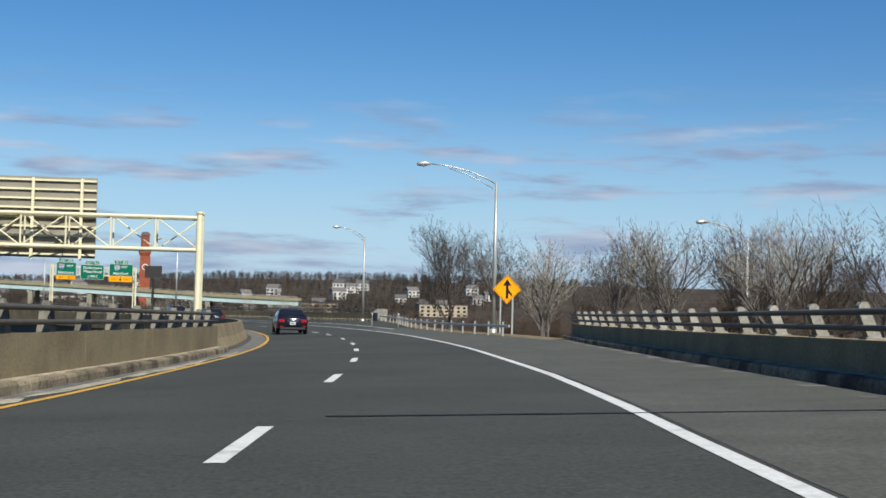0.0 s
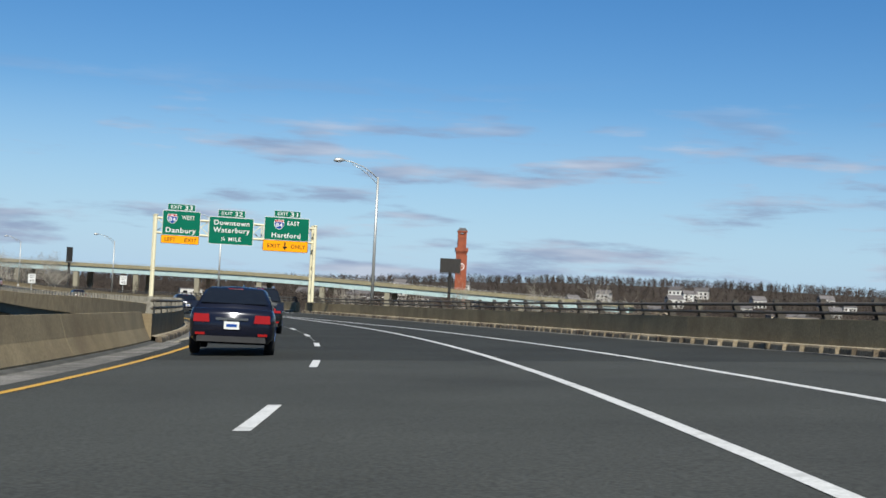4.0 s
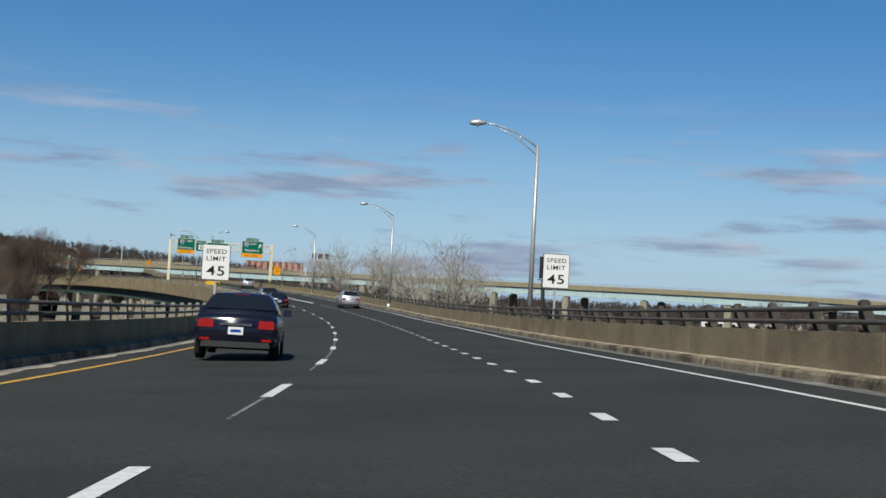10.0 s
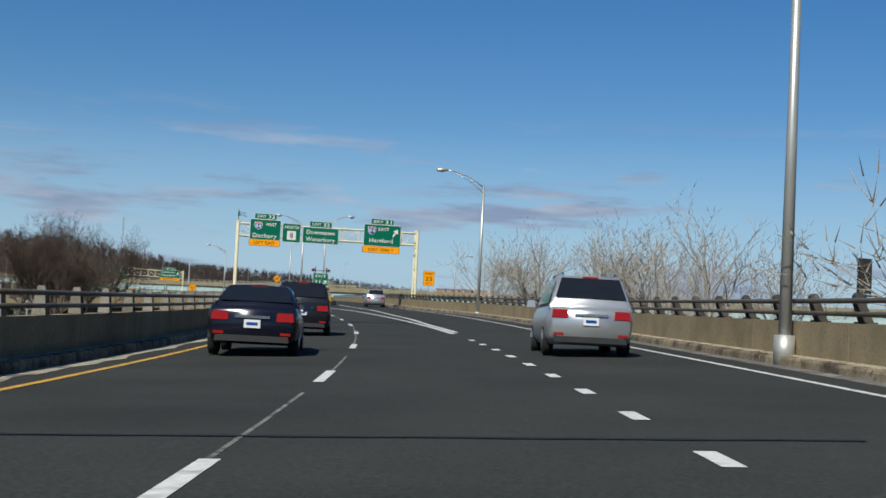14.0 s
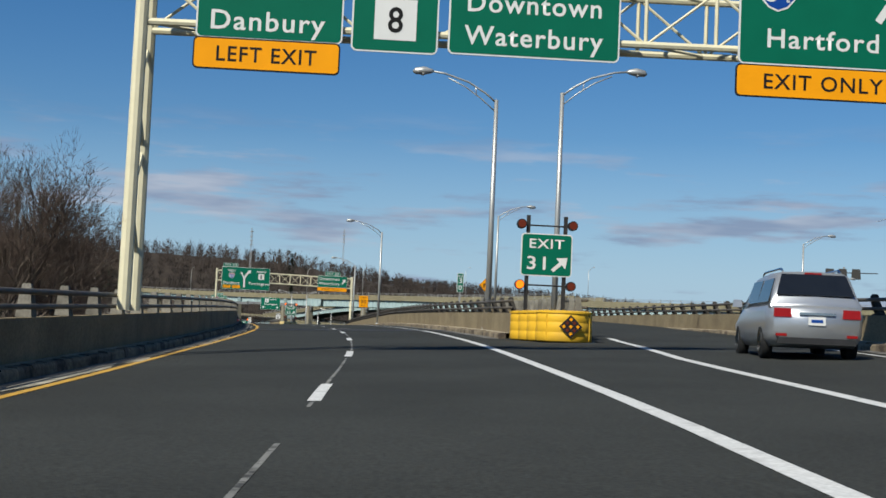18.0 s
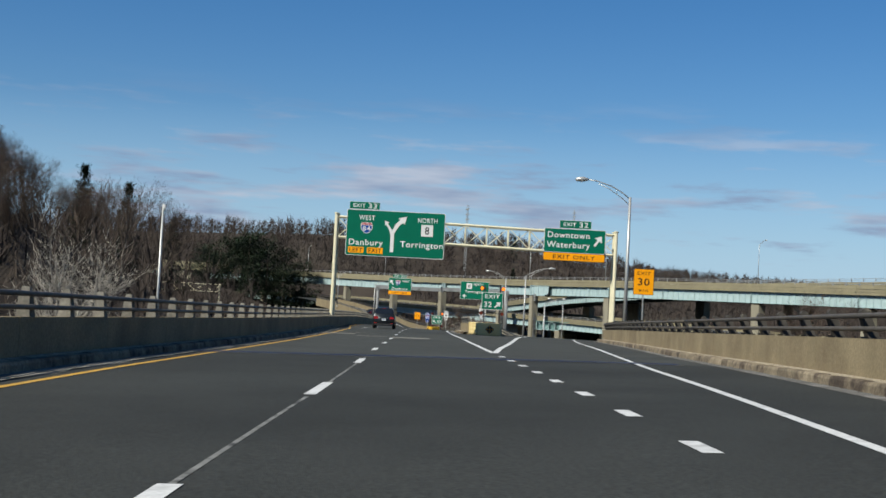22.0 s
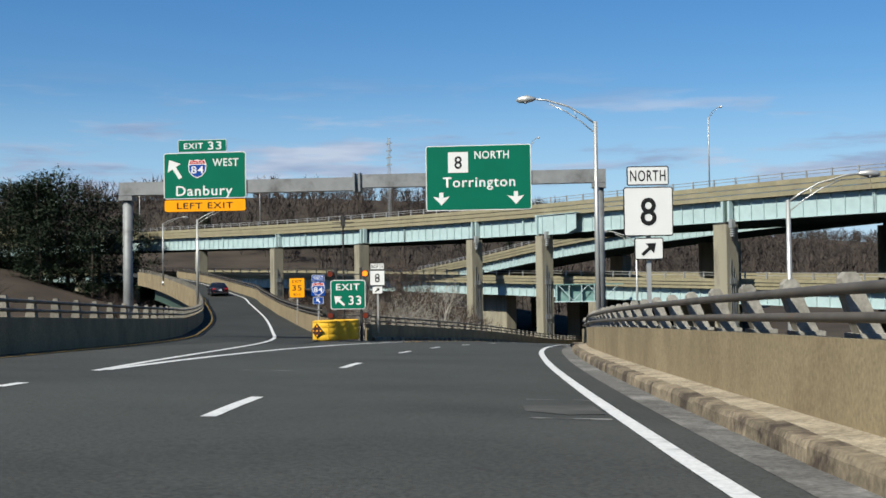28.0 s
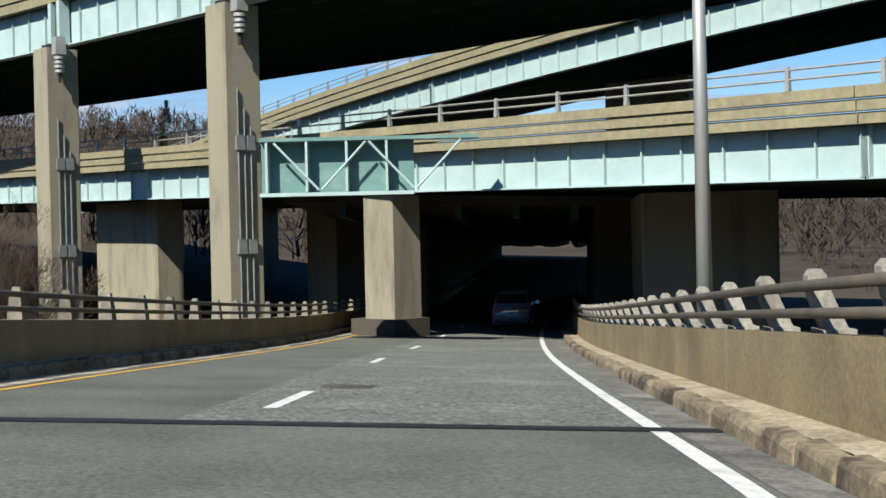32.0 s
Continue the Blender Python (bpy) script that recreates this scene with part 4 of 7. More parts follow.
# first gantry
truss_gantry(204.3, -5.95, 6.55, 0.9, 7.15, 7.05)
Y0 = -0.55
sg = overhead_sign(204.3, "green overhead sign for the western interstate with yellow left-exit strip")
p = sign_panel(sg, -5.46, -2.55, 5.84, 7.76)
shield(p, -4.72, 7.12, 0.78, Y0 - 0.012)
lettering("WEST", -3.5, 7.25, 0.98, 0.30, Y0 - 0.009, M_SIGN_WHITE, p)
lettering("Danbury", -4.02, 6.25, 2.3, 0.38, Y0 - 0.009, M_SIGN_WHITE, p)
yellow_strip(sg, -5.5, -2.6, 5.2, 5.84, ("LEFT", "EXIT"))
exit_tab(sg, -5.1, -3.0, 7.78, 8.28, "33")
sg = overhead_sign(204.3, "green overhead sign naming the downtown exit in white letters")
p = sign_panel(sg, -1.9, 1.6, 5.36, 7.5)
lettering("Downtown", -0.12, 7.06, 2.75, 0.38, Y0 - 0.009, M_SIGN_WHITE, p)
lettering("Waterbury", -0.12, 6.5, 2.85, 0.38, Y0 - 0.009, M_SIGN_WHITE, p)
lettering("¼ MILE", -0.12, 5.8, 1.55, 0.30, Y0 - 0.009, M_SIGN_WHITE, p)
exit_tab(sg, -1.22, 0.9, 7.52, 8.06, "32")
sg = overhead_sign(204.3, "green overhead sign for the eastern interstate with yellow exit-only strip")
p = sign_panel(sg, 2.43, 6.03, 5.95, 7.78)
shield(p, 3.6, 7.2, 0.82, Y0 - 0.012)
lettering("EAST", 4.75, 7.33, 0.98, 0.30, Y0 - 0.009, M_SIGN_WHITE, p)
lettering("Hartford", 4.2, 6.36, 2.3, 0.38, Y0 - 0.009, M_SIGN_WHITE, p)
yellow_strip(sg, 2.38, 6.0, 5.06, 5.95, ("EXIT", "ONLY"), down=True)
exit_tab(sg, 3.18, 5.28, 7.8, 8.3, "31")

# second gantry
truss_gantry(472.4, -5.5, 11.8, 0.9, 7.55, 7.7)
sg = overhead_sign(472.4, "green overhead sign for the western interstate with yellow left-exit strip")
p = sign_panel(sg, -4.42, -1.52, 6.12, 8.03)
shield(p, -3.65, 7.42, 0.78, Y0 - 0.012)
lettering("WEST", -2.45, 7.58, 1.0, 0.30, Y0 - 0.009, M_SIGN_WHITE, p)
lettering("Danbury", -3.0, 6.5, 2.25, 0.38, Y0 - 0.009, M_SIGN_WHITE, p)
yellow_strip(sg, -4.45, -1.55, 5.5, 6.14, ("LEFT EXIT",))
exit_tab(sg, -4.02, -1.95, 8.05, 8.57, "33")
sg = overhead_sign(472.4, "narrow green overhead sign with white route marker and compass word")
p = sign_panel(sg, -1.35, 0.38, 6.02, 7.82)
lettering("NORTH", -0.48, 7.46, 1.3, 0.28, Y0 - 0.009, M_SIGN_WHITE, p)
q = part("route_marker", poly(((-0.9, 6.27), (-0.06, 6.27), (-0.06, 7.1), (-0.9, 7.1))[::-1], Y0 - 0.012, Y0 - 0.008), M_SIGN_WHITE, p)
lettering("8", -0.48, 6.68, 0.3, 0.5, Y0 - 0.016, M_SIGN_BLACK, q, "numeral")
sg = overhead_sign(472.4, "green overhead sign naming the downtown exit in white letters")
p = sign_panel(sg, 0.58, 4.04, 6.06, 7.6)
lettering("Downtown", 2.3, 7.14, 2.7, 0.38, Y0 - 0.009, M_SIGN_WHITE, p)
lettering("Waterbury", 2.3, 6.47, 2.8, 0.38, Y0 - 0.009, M_SIGN_WHITE, p)
exit_tab(sg, 1.22, 3.34, 7.62, 8.17, "32")
sg = overhead_sign(472.4, "green overhead sign for the eastern interstate with arrow and yellow strip")
p = sign_panel(sg, 6.46, 10.1, 6.2, 8.28)
shield(p, 7.25, 7.7, 0.82, Y0 - 0.012)
lettering("EAST", 8.4, 7.85, 1.02, 0.30, Y0 - 0.009, M_SIGN_WHITE, p)
lettering("Hartford", 8.2, 6.75, 2.3, 0.38, Y0 - 0.009, M_SIGN_WHITE, p)
arrow(p, 9.55, 7.55, 0.85, 32, Y0 - 0.008)
yellow_strip(sg, 6.42, 10.04, 5.53, 6.2, ("EXIT ONLY",))
exit_tab(sg, 7.13, 9.36, 8.3, 8.82, "31")
an = thing("antenna", ROAD.place(472.4, -5.5, 7.9), "small dark antenna with thin rods on the gantry leg", "antenna", "antennas")
part("mast", tubes((((0, 0, -0.2), (0, 0, 1.2)), 0.03, 6)), M_DARK_STEEL, an)
part("housing", boxes((-0.06, 0.1, -0.08, 0.08, 0.55, 1.0, 0.02)), M_DARK_STEEL, an)
for k in range(4):
    part("rod", tubes((((0.1, 0, 0.6 + 0.12 * k), (0.75, 0, 0.56 + 0.12 * k)), 0.012, 4)), M_DARK_STEEL, an)

# third gantry
truss_gantry(635.6, -6.4, 13.0, 0.9, 7.75, 7.45, depth=1.4)
sg = overhead_sign(635.6, "large green overhead sign with a forked arrow and two destinations")
p = sign_panel(sg, -5.7, 1.12, 5.12, 8.3)
lettering("WEST", -4.3, 7.75, 1.1, 0.32, Y0 - 0.009, M_SIGN_WHITE, p)
shield(p, -4.3, 7.05, 0.82, Y0 - 0.012)
lettering("Danbury", -4.3, 6.05, 2.35, 0.4, Y0 - 0.009, M_SIGN_WHITE, p)
for x0, x1, word in ((-5.5, -4.42, "LEFT"), (-4.2, -3.1, "EXIT")):
    q = part("yellow_patch", rounded(x1 - x0, 0.42, 0.05, Y0 - 0.012, Y0 - 0.008, (x0 + x1) / 2, 5.5), M_SIGN_YELLOW, p)
    lettering(word, (x0 + x1) / 2, 5.5, 0.9, 0.27, Y0 - 0.016, M_SIGN_BLACK, q)
lettering("NORTH", -0.1, 7.75, 1.35, 0.32, Y0 - 0.009, M_SIGN_WHITE, p)
q = part("route_marker", poly(((-0.52, 6.65), (0.3, 6.65), (0.3, 7.45), (-0.52, 7.45))[::-1], Y0 - 0.012, Y0 - 0.008), M_SIGN_WHITE, p)
lettering("8", -0.11, 7.05, 0.3, 0.5, Y0 - 0.016, M_SIGN_BLACK, q, "numeral")
lettering("Torrington", -0.45, 6.05, 2.95, 0.4, Y0 - 0.009, M_SIGN_WHITE, p)
stem = [(-2.62, 5.45), (-2.38, 5.45), (-2.38, 6.75), (-2.05, 7.3), (-1.78, 7.52), (-1.68, 7.4), (-1.55, 7.95), (-2.12, 7.82), (-2.0, 7.7), (-2.3, 7.4), (-2.52, 6.95)]
part("forked_arrow", poly((stem + [(-2.62, 7.1), (-2.85, 7.42), (-2.72, 7.5), (-3.05, 7.6), (-3.02, 7.25), (-2.95, 7.33), (-2.75, 7.02), (-2.62, 6.6)])[::-1], Y0 - 0.012, Y0 - 0.008), M_SIGN_WHITE, p)
exit_tab(sg, -5.55, -3.45, 8.32, 8.84, "33")
sg = overhead_sign(635.6, "green overhead sign with slanting arrow and yellow exit-only strip")
p = sign_panel(sg, 8.0, 12.27, 6.05, 7.72)
lettering("Downtown", 9.7, 7.28, 2.9, 0.4, Y0 - 0.009, M_SIGN_WHITE, p)
lettering("Waterbury", 9.7, 6.6, 3.0, 0.4, Y0 - 0.009, M_SIGN_WHITE, p)
arrow(p, 11.75, 6.95, 0.85, 35, Y0 - 0.008)
yellow_strip(sg, 7.98, 12.27, 5.48, 6.05, ("EXIT ONLY",))
exit_tab(sg, 9.04, 11.25, 7.74, 8.3, "32")


def tube_gantry(s, ul, ur, zl, zr, z0):
    g = thing("tube_gantry", ROAD.place(s), "galvanised steel box-beam sign gantry over the carriageway", "sign gantry", "sign gantries")
    part("beam", boxes((ul - 0.3, (ul + ur) / 2 - 0.04, -0.25, 0.25, zl - 0.28, zl + 0.28), ((ul + ur) / 2 + 0.04, ur + 0.3, -0.25, 0.25, zr - 0.28, zr + 0.28)), M_GALV_DARK, g)
    for x in (-0.12, 0.12):
        part("flange", boxes(((ul + ur) / 2 + x - 0.04, (ul + ur) / 2 + x + 0.04, -0.36, 0.36, (zl + zr) / 2 - 0.4, (zl + zr) / 2 + 0.4)), M_GALV_DARK, g)
    for u, zt in ((ul, zl), (ur, zr)):
        smooth(part("leg", tubes((((u, 0, z0), (u, 0, zt - 0.28)), 0.21, 14)), M_GALV_DARK, g))
        part("bracket", boxes((u - 0.3, u + 0.3, -0.3, 0.3, zt - 0.5, zt - 0.3)), M_GALV_DARK, g)
    return g


tube_gantry(747.5, -16.6, 3.85, 7.0, 7.1, -1.0)
Y0 = -0.32
sg = overhead_sign(747.5, "green overhead sign with slanting arrow and yellow left-exit strip")
p = sign_panel(sg, -14.85, -11.2, 6.5, 8.5, Y0)
arrow(p, -14.35, 7.8, 0.95, -32, Y0 - 0.008)
shield(p, -13.35, 7.8, 0.82, Y0 - 0.012)
lettering("WEST", -12.1, 8.05, 1.15, 0.32, Y0 - 0.009, M_SIGN_WHITE, p)
lettering("Danbury", -13.05, 6.85, 2.5, 0.42, Y0 - 0.009, M_SIGN_WHITE, p)
yellow_strip(sg, -14.85, -11.2, 5.92, 6.48, ("LEFT EXIT",), y=Y0 - 0.005)
exit_tab(sg, -14.2, -12.05, 8.52, 9.05, "33", Y0)
sg = overhead_sign(747.5, "green overhead sign with route marker and two downward lane arrows")
p = sign_panel(sg, -3.4, 1.05, 5.75, 8.5, Y0)
q = part("route_marker", poly(((-2.45, 7.35), (-1.6, 7.35), (-1.6, 8.22), (-2.45, 8.22))[::-1], Y0 - 0.012, Y0 - 0.008), M_SIGN_WHITE, p)
lettering("8", -2.02, 7.78, 0.32, 0.52, Y0 - 0.016, M_SIGN_BLACK, q, "numeral")
lettering("NORTH", -0.6, 8.08, 1.45, 0.32, Y0 - 0.009, M_SIGN_WHITE, p)
lettering("Torrington", -1.15, 6.95, 3.05, 0.42, Y0 - 0.009, M_SIGN_WHITE, p)
for x in (-2.75, 0.4):
    part("lane_arrow", poly(((x - 0.09, 6.52), (x + 0.09, 6.52), (x + 0.09, 6.3), (x + 0.36, 6.36), (x, 5.98), (x - 0.36, 6.36), (x - 0.09, 6.3)), Y0 - 0.012, Y0 - 0.008), M_SIGN_WHITE, p)

# the gantry over the other carriageway, seen from behind
truss_gantry(55.6, -24.0, -7.6, -0.4, 5.0, 5.0, depth=1.35, bays=9, label="cream-painted truss gantry of the opposite carriageway, seen from behind")
sb = thing("overhead_sign", ROAD.place(55.6), "bare metal rear of a large sign with horizontal ribs", "road sign")
part("panel", boxes((-20.0, -12.0, 0.6, 0.66, 3.2, 6.6)), M_SIGN_BACK, sb)
for k in range(9):
    part("stiffener", boxes((-20.0, -12.0, 0.5, 0.6, 3.3 + 0.39 * k, 3.38 + 0.39 * k)), M_CREAM, sb)
for x in (-18.8, -16.6, -14.6, -12.6):
    part("hanger", boxes((x - 0.06, x + 0.06, 0.4, 0.5, 3.1, 6.55)), M_CREAM, sb)


# ---------------------------------------------------------------- roadside signs
def post_sign(s, u, w, label, words, width, height, z, base, ink, kind="rect", posts=1, turn=0.0, line=None, group="roadside signs"):
    e = thing("road_sign", (line or ROAD).place(s, u, w, turn), label, "road sign", group)
    px = (0.0,) if posts == 1 else (-width * 0.3, width * 0.3)
    for x in px:
        part("post", boxes((x - 0.04, x + 0.04, 0.0, 0.07, -0.4, z + (height * 0.4 if kind == "rect" else 0.0))), M_GALV, e)
    if kind == "diamond":
        k = width * 0.7071
        p = part("panel", poly(((0, z - k), (k, z), (0, z + k), (-k, z))[::-1], -0.03, -0.005), M_SIGN_YELLOW, e)
        k2 = k - 0.06
        part("border", poly(((0, z - k2), (k2, z), (0, z + k2), (-k2, z))[::-1], -0.034, -0.03), M_SIGN_BLACK, p)
        k3 = k - 0.09
        part("field", poly(((0, z - k3), (k3, z), (0, z + k3), (-k3, z))[::-1], -0.038, -0.034), M_SIGN_YELLOW, p)
        return e, p
    p = sign_panel(e, -width / 2, width / 2, z - height / 2, z + height / 2, -0.05, base, ink, "panel", 0.05, 0.02)
    for txt, dz, tw, th in words:
        lettering(txt, 0, z + dz, tw, th, -0.06, ink, p)
    return e, p


for s, u, w in ((300.4, 6.92, 1.23), (299.6, -6.38, 1.38)):
    post_sign(s, u, w, "white speed limit sign with black figures on a metal post", (("SPEED", 0.42, 0.78, 0.17), ("LIMIT", 0.14, 0.74, 0.17), ("45", -0.32, 0.68, 0.36)), 1.06, 1.36, 1.5, M_SIGN_WHITE, M_SIGN_BLACK)
e, p = post_sign(68.9, 8.0, 0.0, "yellow diamond merging-traffic warning sign on two posts", (), 1.1, 1.1, 2.35, None, None, "diamond", 2)
part("merge_arrow", poly(((-0.07, 1.85), (0.07, 1.85), (0.07, 2.15), (0.25, 1.98), (0.3, 2.06), (0.07, 2.36), (0.07, 2.55), (0.24, 2.55), (0, 2.9), (-0.24, 2.55), (-0.07, 2.55))[::-1], -0.044, -0.038), M_SIGN_BLACK, p)
e, p = post_sign(599, 24.6, 3.3, "yellow diamond warning sign with a right-turn arrow", (), 1.1, 1.1, 2.3, None, None, "diamond")
part("turn_arrow", poly(((-0.27, 1.95), (-0.13, 1.95), (-0.13, 2.3), (0.08, 2.3), (0.08, 2.16), (0.36, 2.38), (0.08, 2.6), (0.08, 2.46), (-0.27, 2.46))[::-1], -0.044, -0.038), M_SIGN_BLACK, p)
post_sign(480.5, 15.2, 1.2, "yellow advisory ramp speed plate on a post", (("RAMP", 0.5, 0.85, 0.2), ("25", -0.05, 0.7, 0.42), ("M.P.H", -0.55, 0.55, 0.14)), 1.2, 1.55, 1.75, M_SIGN_YELLOW, M_SIGN_BLACK)
post_sign(628.5, 13.95, 0.8, "yellow advisory exit speed plate on a lamp post", (("EXIT", 0.55, 0.85, 0.2), ("30", -0.0, 0.75, 0.45), ("M.P.H", -0.55, 0.55, 0.14)), 1.3, 1.65, 3.2, M_SIGN_YELLOW, M_SIGN_BLACK)
post_sign(505.0, 4.25, 0.9, "narrow green mile marker with white figures", (("MILE", 0.31, 0.21, 0.07), ("3", 0.1, 0.15, 0.22), ("0", -0.22, 0.15, 0.22)), 0.3, 0.87, 1.27, M_GREEN, M_SIGN_WHITE)
e, p = post_sign(717, 3.4, 0.7, "white route marker signs with a black figure on a post", (("8", 0.0, 0.3, 0.5),), 0.92, 0.92, 2.33, M_SIGN_WHITE, M_SIGN_BLACK)
q = sign_panel(e, -0.39, 0.39, 2.82, 3.18, -0.05, M_SIGN_WHITE, M_SIGN_BLACK, "direction_plate", 0.04, 0.02)
lettering("NORTH", 0, 3.0, 0.66, 0.2, -0.06, M_SIGN_BLACK, q)
q = sign_panel(e, -0.27, 0.27, 1.43, 1.84, -0.05, M_SIGN_WHITE, M_SIGN_BLACK, "arrow_plate", 0.04, 0.02)
arrow(q, 0, 1.63, 0.34, 50, -0.056, M_SIGN_BLACK)
e, p = post_sign(757, -7.35, 0.85, "white route marker signs with a black figure on a post", (("8", 0.0, 0.26, 0.42),), 0.76, 0.76, 2.3, M_SIGN_WHITE, M_SIGN_BLACK)
q = sign_panel(e, -0.36, 0.36, 2.72, 3.04, -0.05, M_SIGN_WHITE, M_SIGN_BLACK, "direction_plate", 0.04, 0.02)
lettering("NORTH", 0, 2.88, 0.6, 0.18, -0.06, M_SIGN_BLACK, q)
q = sign_panel(e, -0.27, 0.27, 1.5, 1.88, -0.05, M_SIGN_WHITE, M_SIGN_BLACK, "arrow_plate", 0.04, 0.02)
arrow(q, 0, 1.69, 0.3, 50, -0.056, M_SIGN_BLACK)
e, p = post_sign(759, -10.9, 0.1, "blue interstate marker signs at the ramp nose", (), 0.74, 0.74, 2.5, M_SIGN_BLUE, M_SIGN_BLUE)
shield(p, 0, 2.5, 0.7, -0.06)
q = sign_panel(e, -0.34, 0.34, 2.9, 3.22, -0.05, M_SIGN_BLUE, M_SIGN_WHITE, "direction_plate", 0.04, 0.02)
lettering("WEST", 0, 3.06, 0.52, 0.17, -0.06, M_SIGN_WHITE, q)
q = sign_panel(e, -0.28, 0.28, 1.7, 2.08, -0.05, M_SIGN_BLUE, M_SIGN_WHITE, "arrow_plate", 0.04, 0.02)
arrow(q, 0, 1.89, 0.3, -40, -0.056)
post_sign(776, -17.0, 0.2, "yellow advisory exit speed plate on a post", (("EXIT", 0.42, 0.65, 0.17), ("35", 0.0, 0.65, 0.36), ("M.P.H", -0.44, 0.46, 0.13)), 1.06, 1.3, 3.0, M_SIGN_YELLOW, M_SIGN_BLACK)


def gore_sign(s, u, w, number, angle, lit):
    """Exit sign on two posts with four flashing lamps."""
    e = thing("exit_sign", ROAD.place(s, u, w), "green exit sign on two posts with four round flashing lamps", "road sign", "exit gore signs")
    left = angle < 0
    for x in (-0.62, 0.62):
        part("post", boxes((x - 0.06, x + 0.06, 0.0, 0.1, -1.0, 3.45)), M_DARK_STEEL, e)
    p = sign_panel(e, -0.85, 0.85, 1.45, 2.85, -0.06, r=0.12)
    lettering("EXIT", 0, 2.52, 1.15, 0.3, -0.075, M_SIGN_WHITE, p)
    lettering(number, -0.33 if not left else 0.34, 1.88, 0.62, 0.42, -0.075, M_SIGN_WHITE, p)
    arrow(p, 0.45 if not left else -0.42, 1.86, 0.66, angle, -0.072)
    for z in (1.15, 3.12):
        part("crossbar", tubes((((-0.95, 0.05, z), (0.95, 0.05, z)), 0.03, 6)), M_DARK_STEEL, e)
    for k, (x, z) in enumerate(((-0.85, 1.15), (0.85, 1.15), (-0.85, 3.15), (0.85, 3.15))):
        lamp = part("flashing_lamp", tubes((((x, -0.1, z), (x, 0.12, z)), 0.16, 14)), M_BLACK, e)
        part("lens", tubes((((x, -0.112, z), (x, -0.1, z)), 0.13, 14)), M_AMBER_ON if k in lit else M_AMBER_OFF, lamp)
    return e


gore_sign(488.6, 5.2, 0.57, "31", 48, (0,))
gore_sign(650.0, 5.2, 0.57, "32", 48, (2, 3))
gore_sign(754.0, -8.2, 0.05, "33", -48, (3,))


def crash_cushion(s, u, turn, pale, label, n=3, r0=0.74, grow=0.1):
    """Crash cushion of moulded barrels one behind another, each with a lid, and a chequered plate on the nose."""
    e = thing("crash_cushion", ROAD.place(s, u, 0, turn), label, "crash cushion", "crash cushions")
    tint = M_CUSHION_PALE if pale else M_CUSHION
    for k in range(n):
        y = r0 + 1.25 * r0 * k
        r = r0 + grow * k
        prof = ((0.01, r - 0.04), (0.05, r), (0.27, r), (0.285, r - 0.008), (0.3, r), (0.55, r), (0.565, r - 0.008), (0.58, r), (0.79, r), (0.83, r - 0.03))
        m = smooth(part("barrel", tubes(([(0, y, z) for z, _ in prof], [q for _, q in prof], 24)), tint, e))
        part("lid", tubes((((0, y, 0.82), (0, y, 0.87), (0, y, 0.9)), (r + 0.025, r + 0.025, r - 0.12), 24)), tint, m)
        for g in (-50, 50):
            x, yy = r * math.sin(radians(g)), y - r * math.cos(radians(g))
            part("seam", boxes((x - 0.015, x + 0.015, yy - 0.012, yy + 0.03, 0.06, 0.78)), tint, m)
    q = part("nose_plate", poly(((-0.33, 0.45), (0, 0.12), (0.33, 0.45), (0, 0.78)), -0.045, -0.025), M_BLACK, e)
    for i in range(3):
        for j in range(3):
            x, z = (i - j) * 0.1, 0.45 + (i + j - 2) * 0.1
            part("reflector", poly(((x - 0.055, z), (x, z - 0.055), (x + 0.055, z), (x, z + 0.055)), -0.052, -0.045), M_AMBER_OFF if (i + j) % 2 else M_SIGN_YELLOW, q)
    return e


crash_cushion(482.2, 4.95, 4, 0, "yellow plastic crash cushion with a chequered nose plate", 4, 0.8, 0.05)
crash_cushion(639.8, 4.75, 3, 1, "faded pale yellow crash cushion at the exit nose", 4, 0.95, 0.07)
crash_cushion(748.6, -8.45, -27, 0, "bright yellow crash cushion of round modules before the ramp", 3, 0.56, 0.03)


# ---------------------------------------------------------------- street lamps
def street_lamp(m, reach, label):
    """A tapered pole with a two-tube bracket arm; the head hangs over the road, towards -x."""
    r = reach
    arm = [(0, 0, 8.3), (-0.15 * r, 0, 8.62), (-0.38 * r, 0, 8.98), (-0.7 * r, 0, 9.24), (-0.9 * r, 0, 9.3)]
    low = [(0, 0, 7.95), (-0.2 * r, 0, 8.4), (-0.42 * r, 0, 8.8), (-0.66 * r, 0, 9.1)]
    e = thing("street_lamp", m, label, "street lamp", "street lamps")
    h = -r
    for nm, b in (("pole", tubes((((0, 0, -0.3), (0, 0, 8.4)), (0.125, 0.075), 12))), ("base", tubes((((0, 0, -0.3), (0, 0, 0.25)), 0.2, 12))),
                  ("arm", tubes((arm, 0.035, 8))), ("brace", tubes((low, 0.025, 6), (((-0.27 * r, 0, 8.52), (-0.29 * r, 0, 8.86)), 0.02, 5))),
                  ("lamp_head", tubes((((h + 0.42, 0, 9.3), (h + 0.3, 0, 9.3), (h + 0.05, 0, 9.3), (h - 0.28, 0, 9.27), (h - 0.38, 0, 9.25)), (0.04, 0.09, 0.15, 0.12, 0.03), 10))),
                  ("lens", tubes((((h, 0, 9.22), (h, 0, 9.13)), (0.12, 0.06), 10)))):
        smooth(part(nm, b, M_LAMP_GLASS if nm == "lens" else M_GALV, e))
    return e


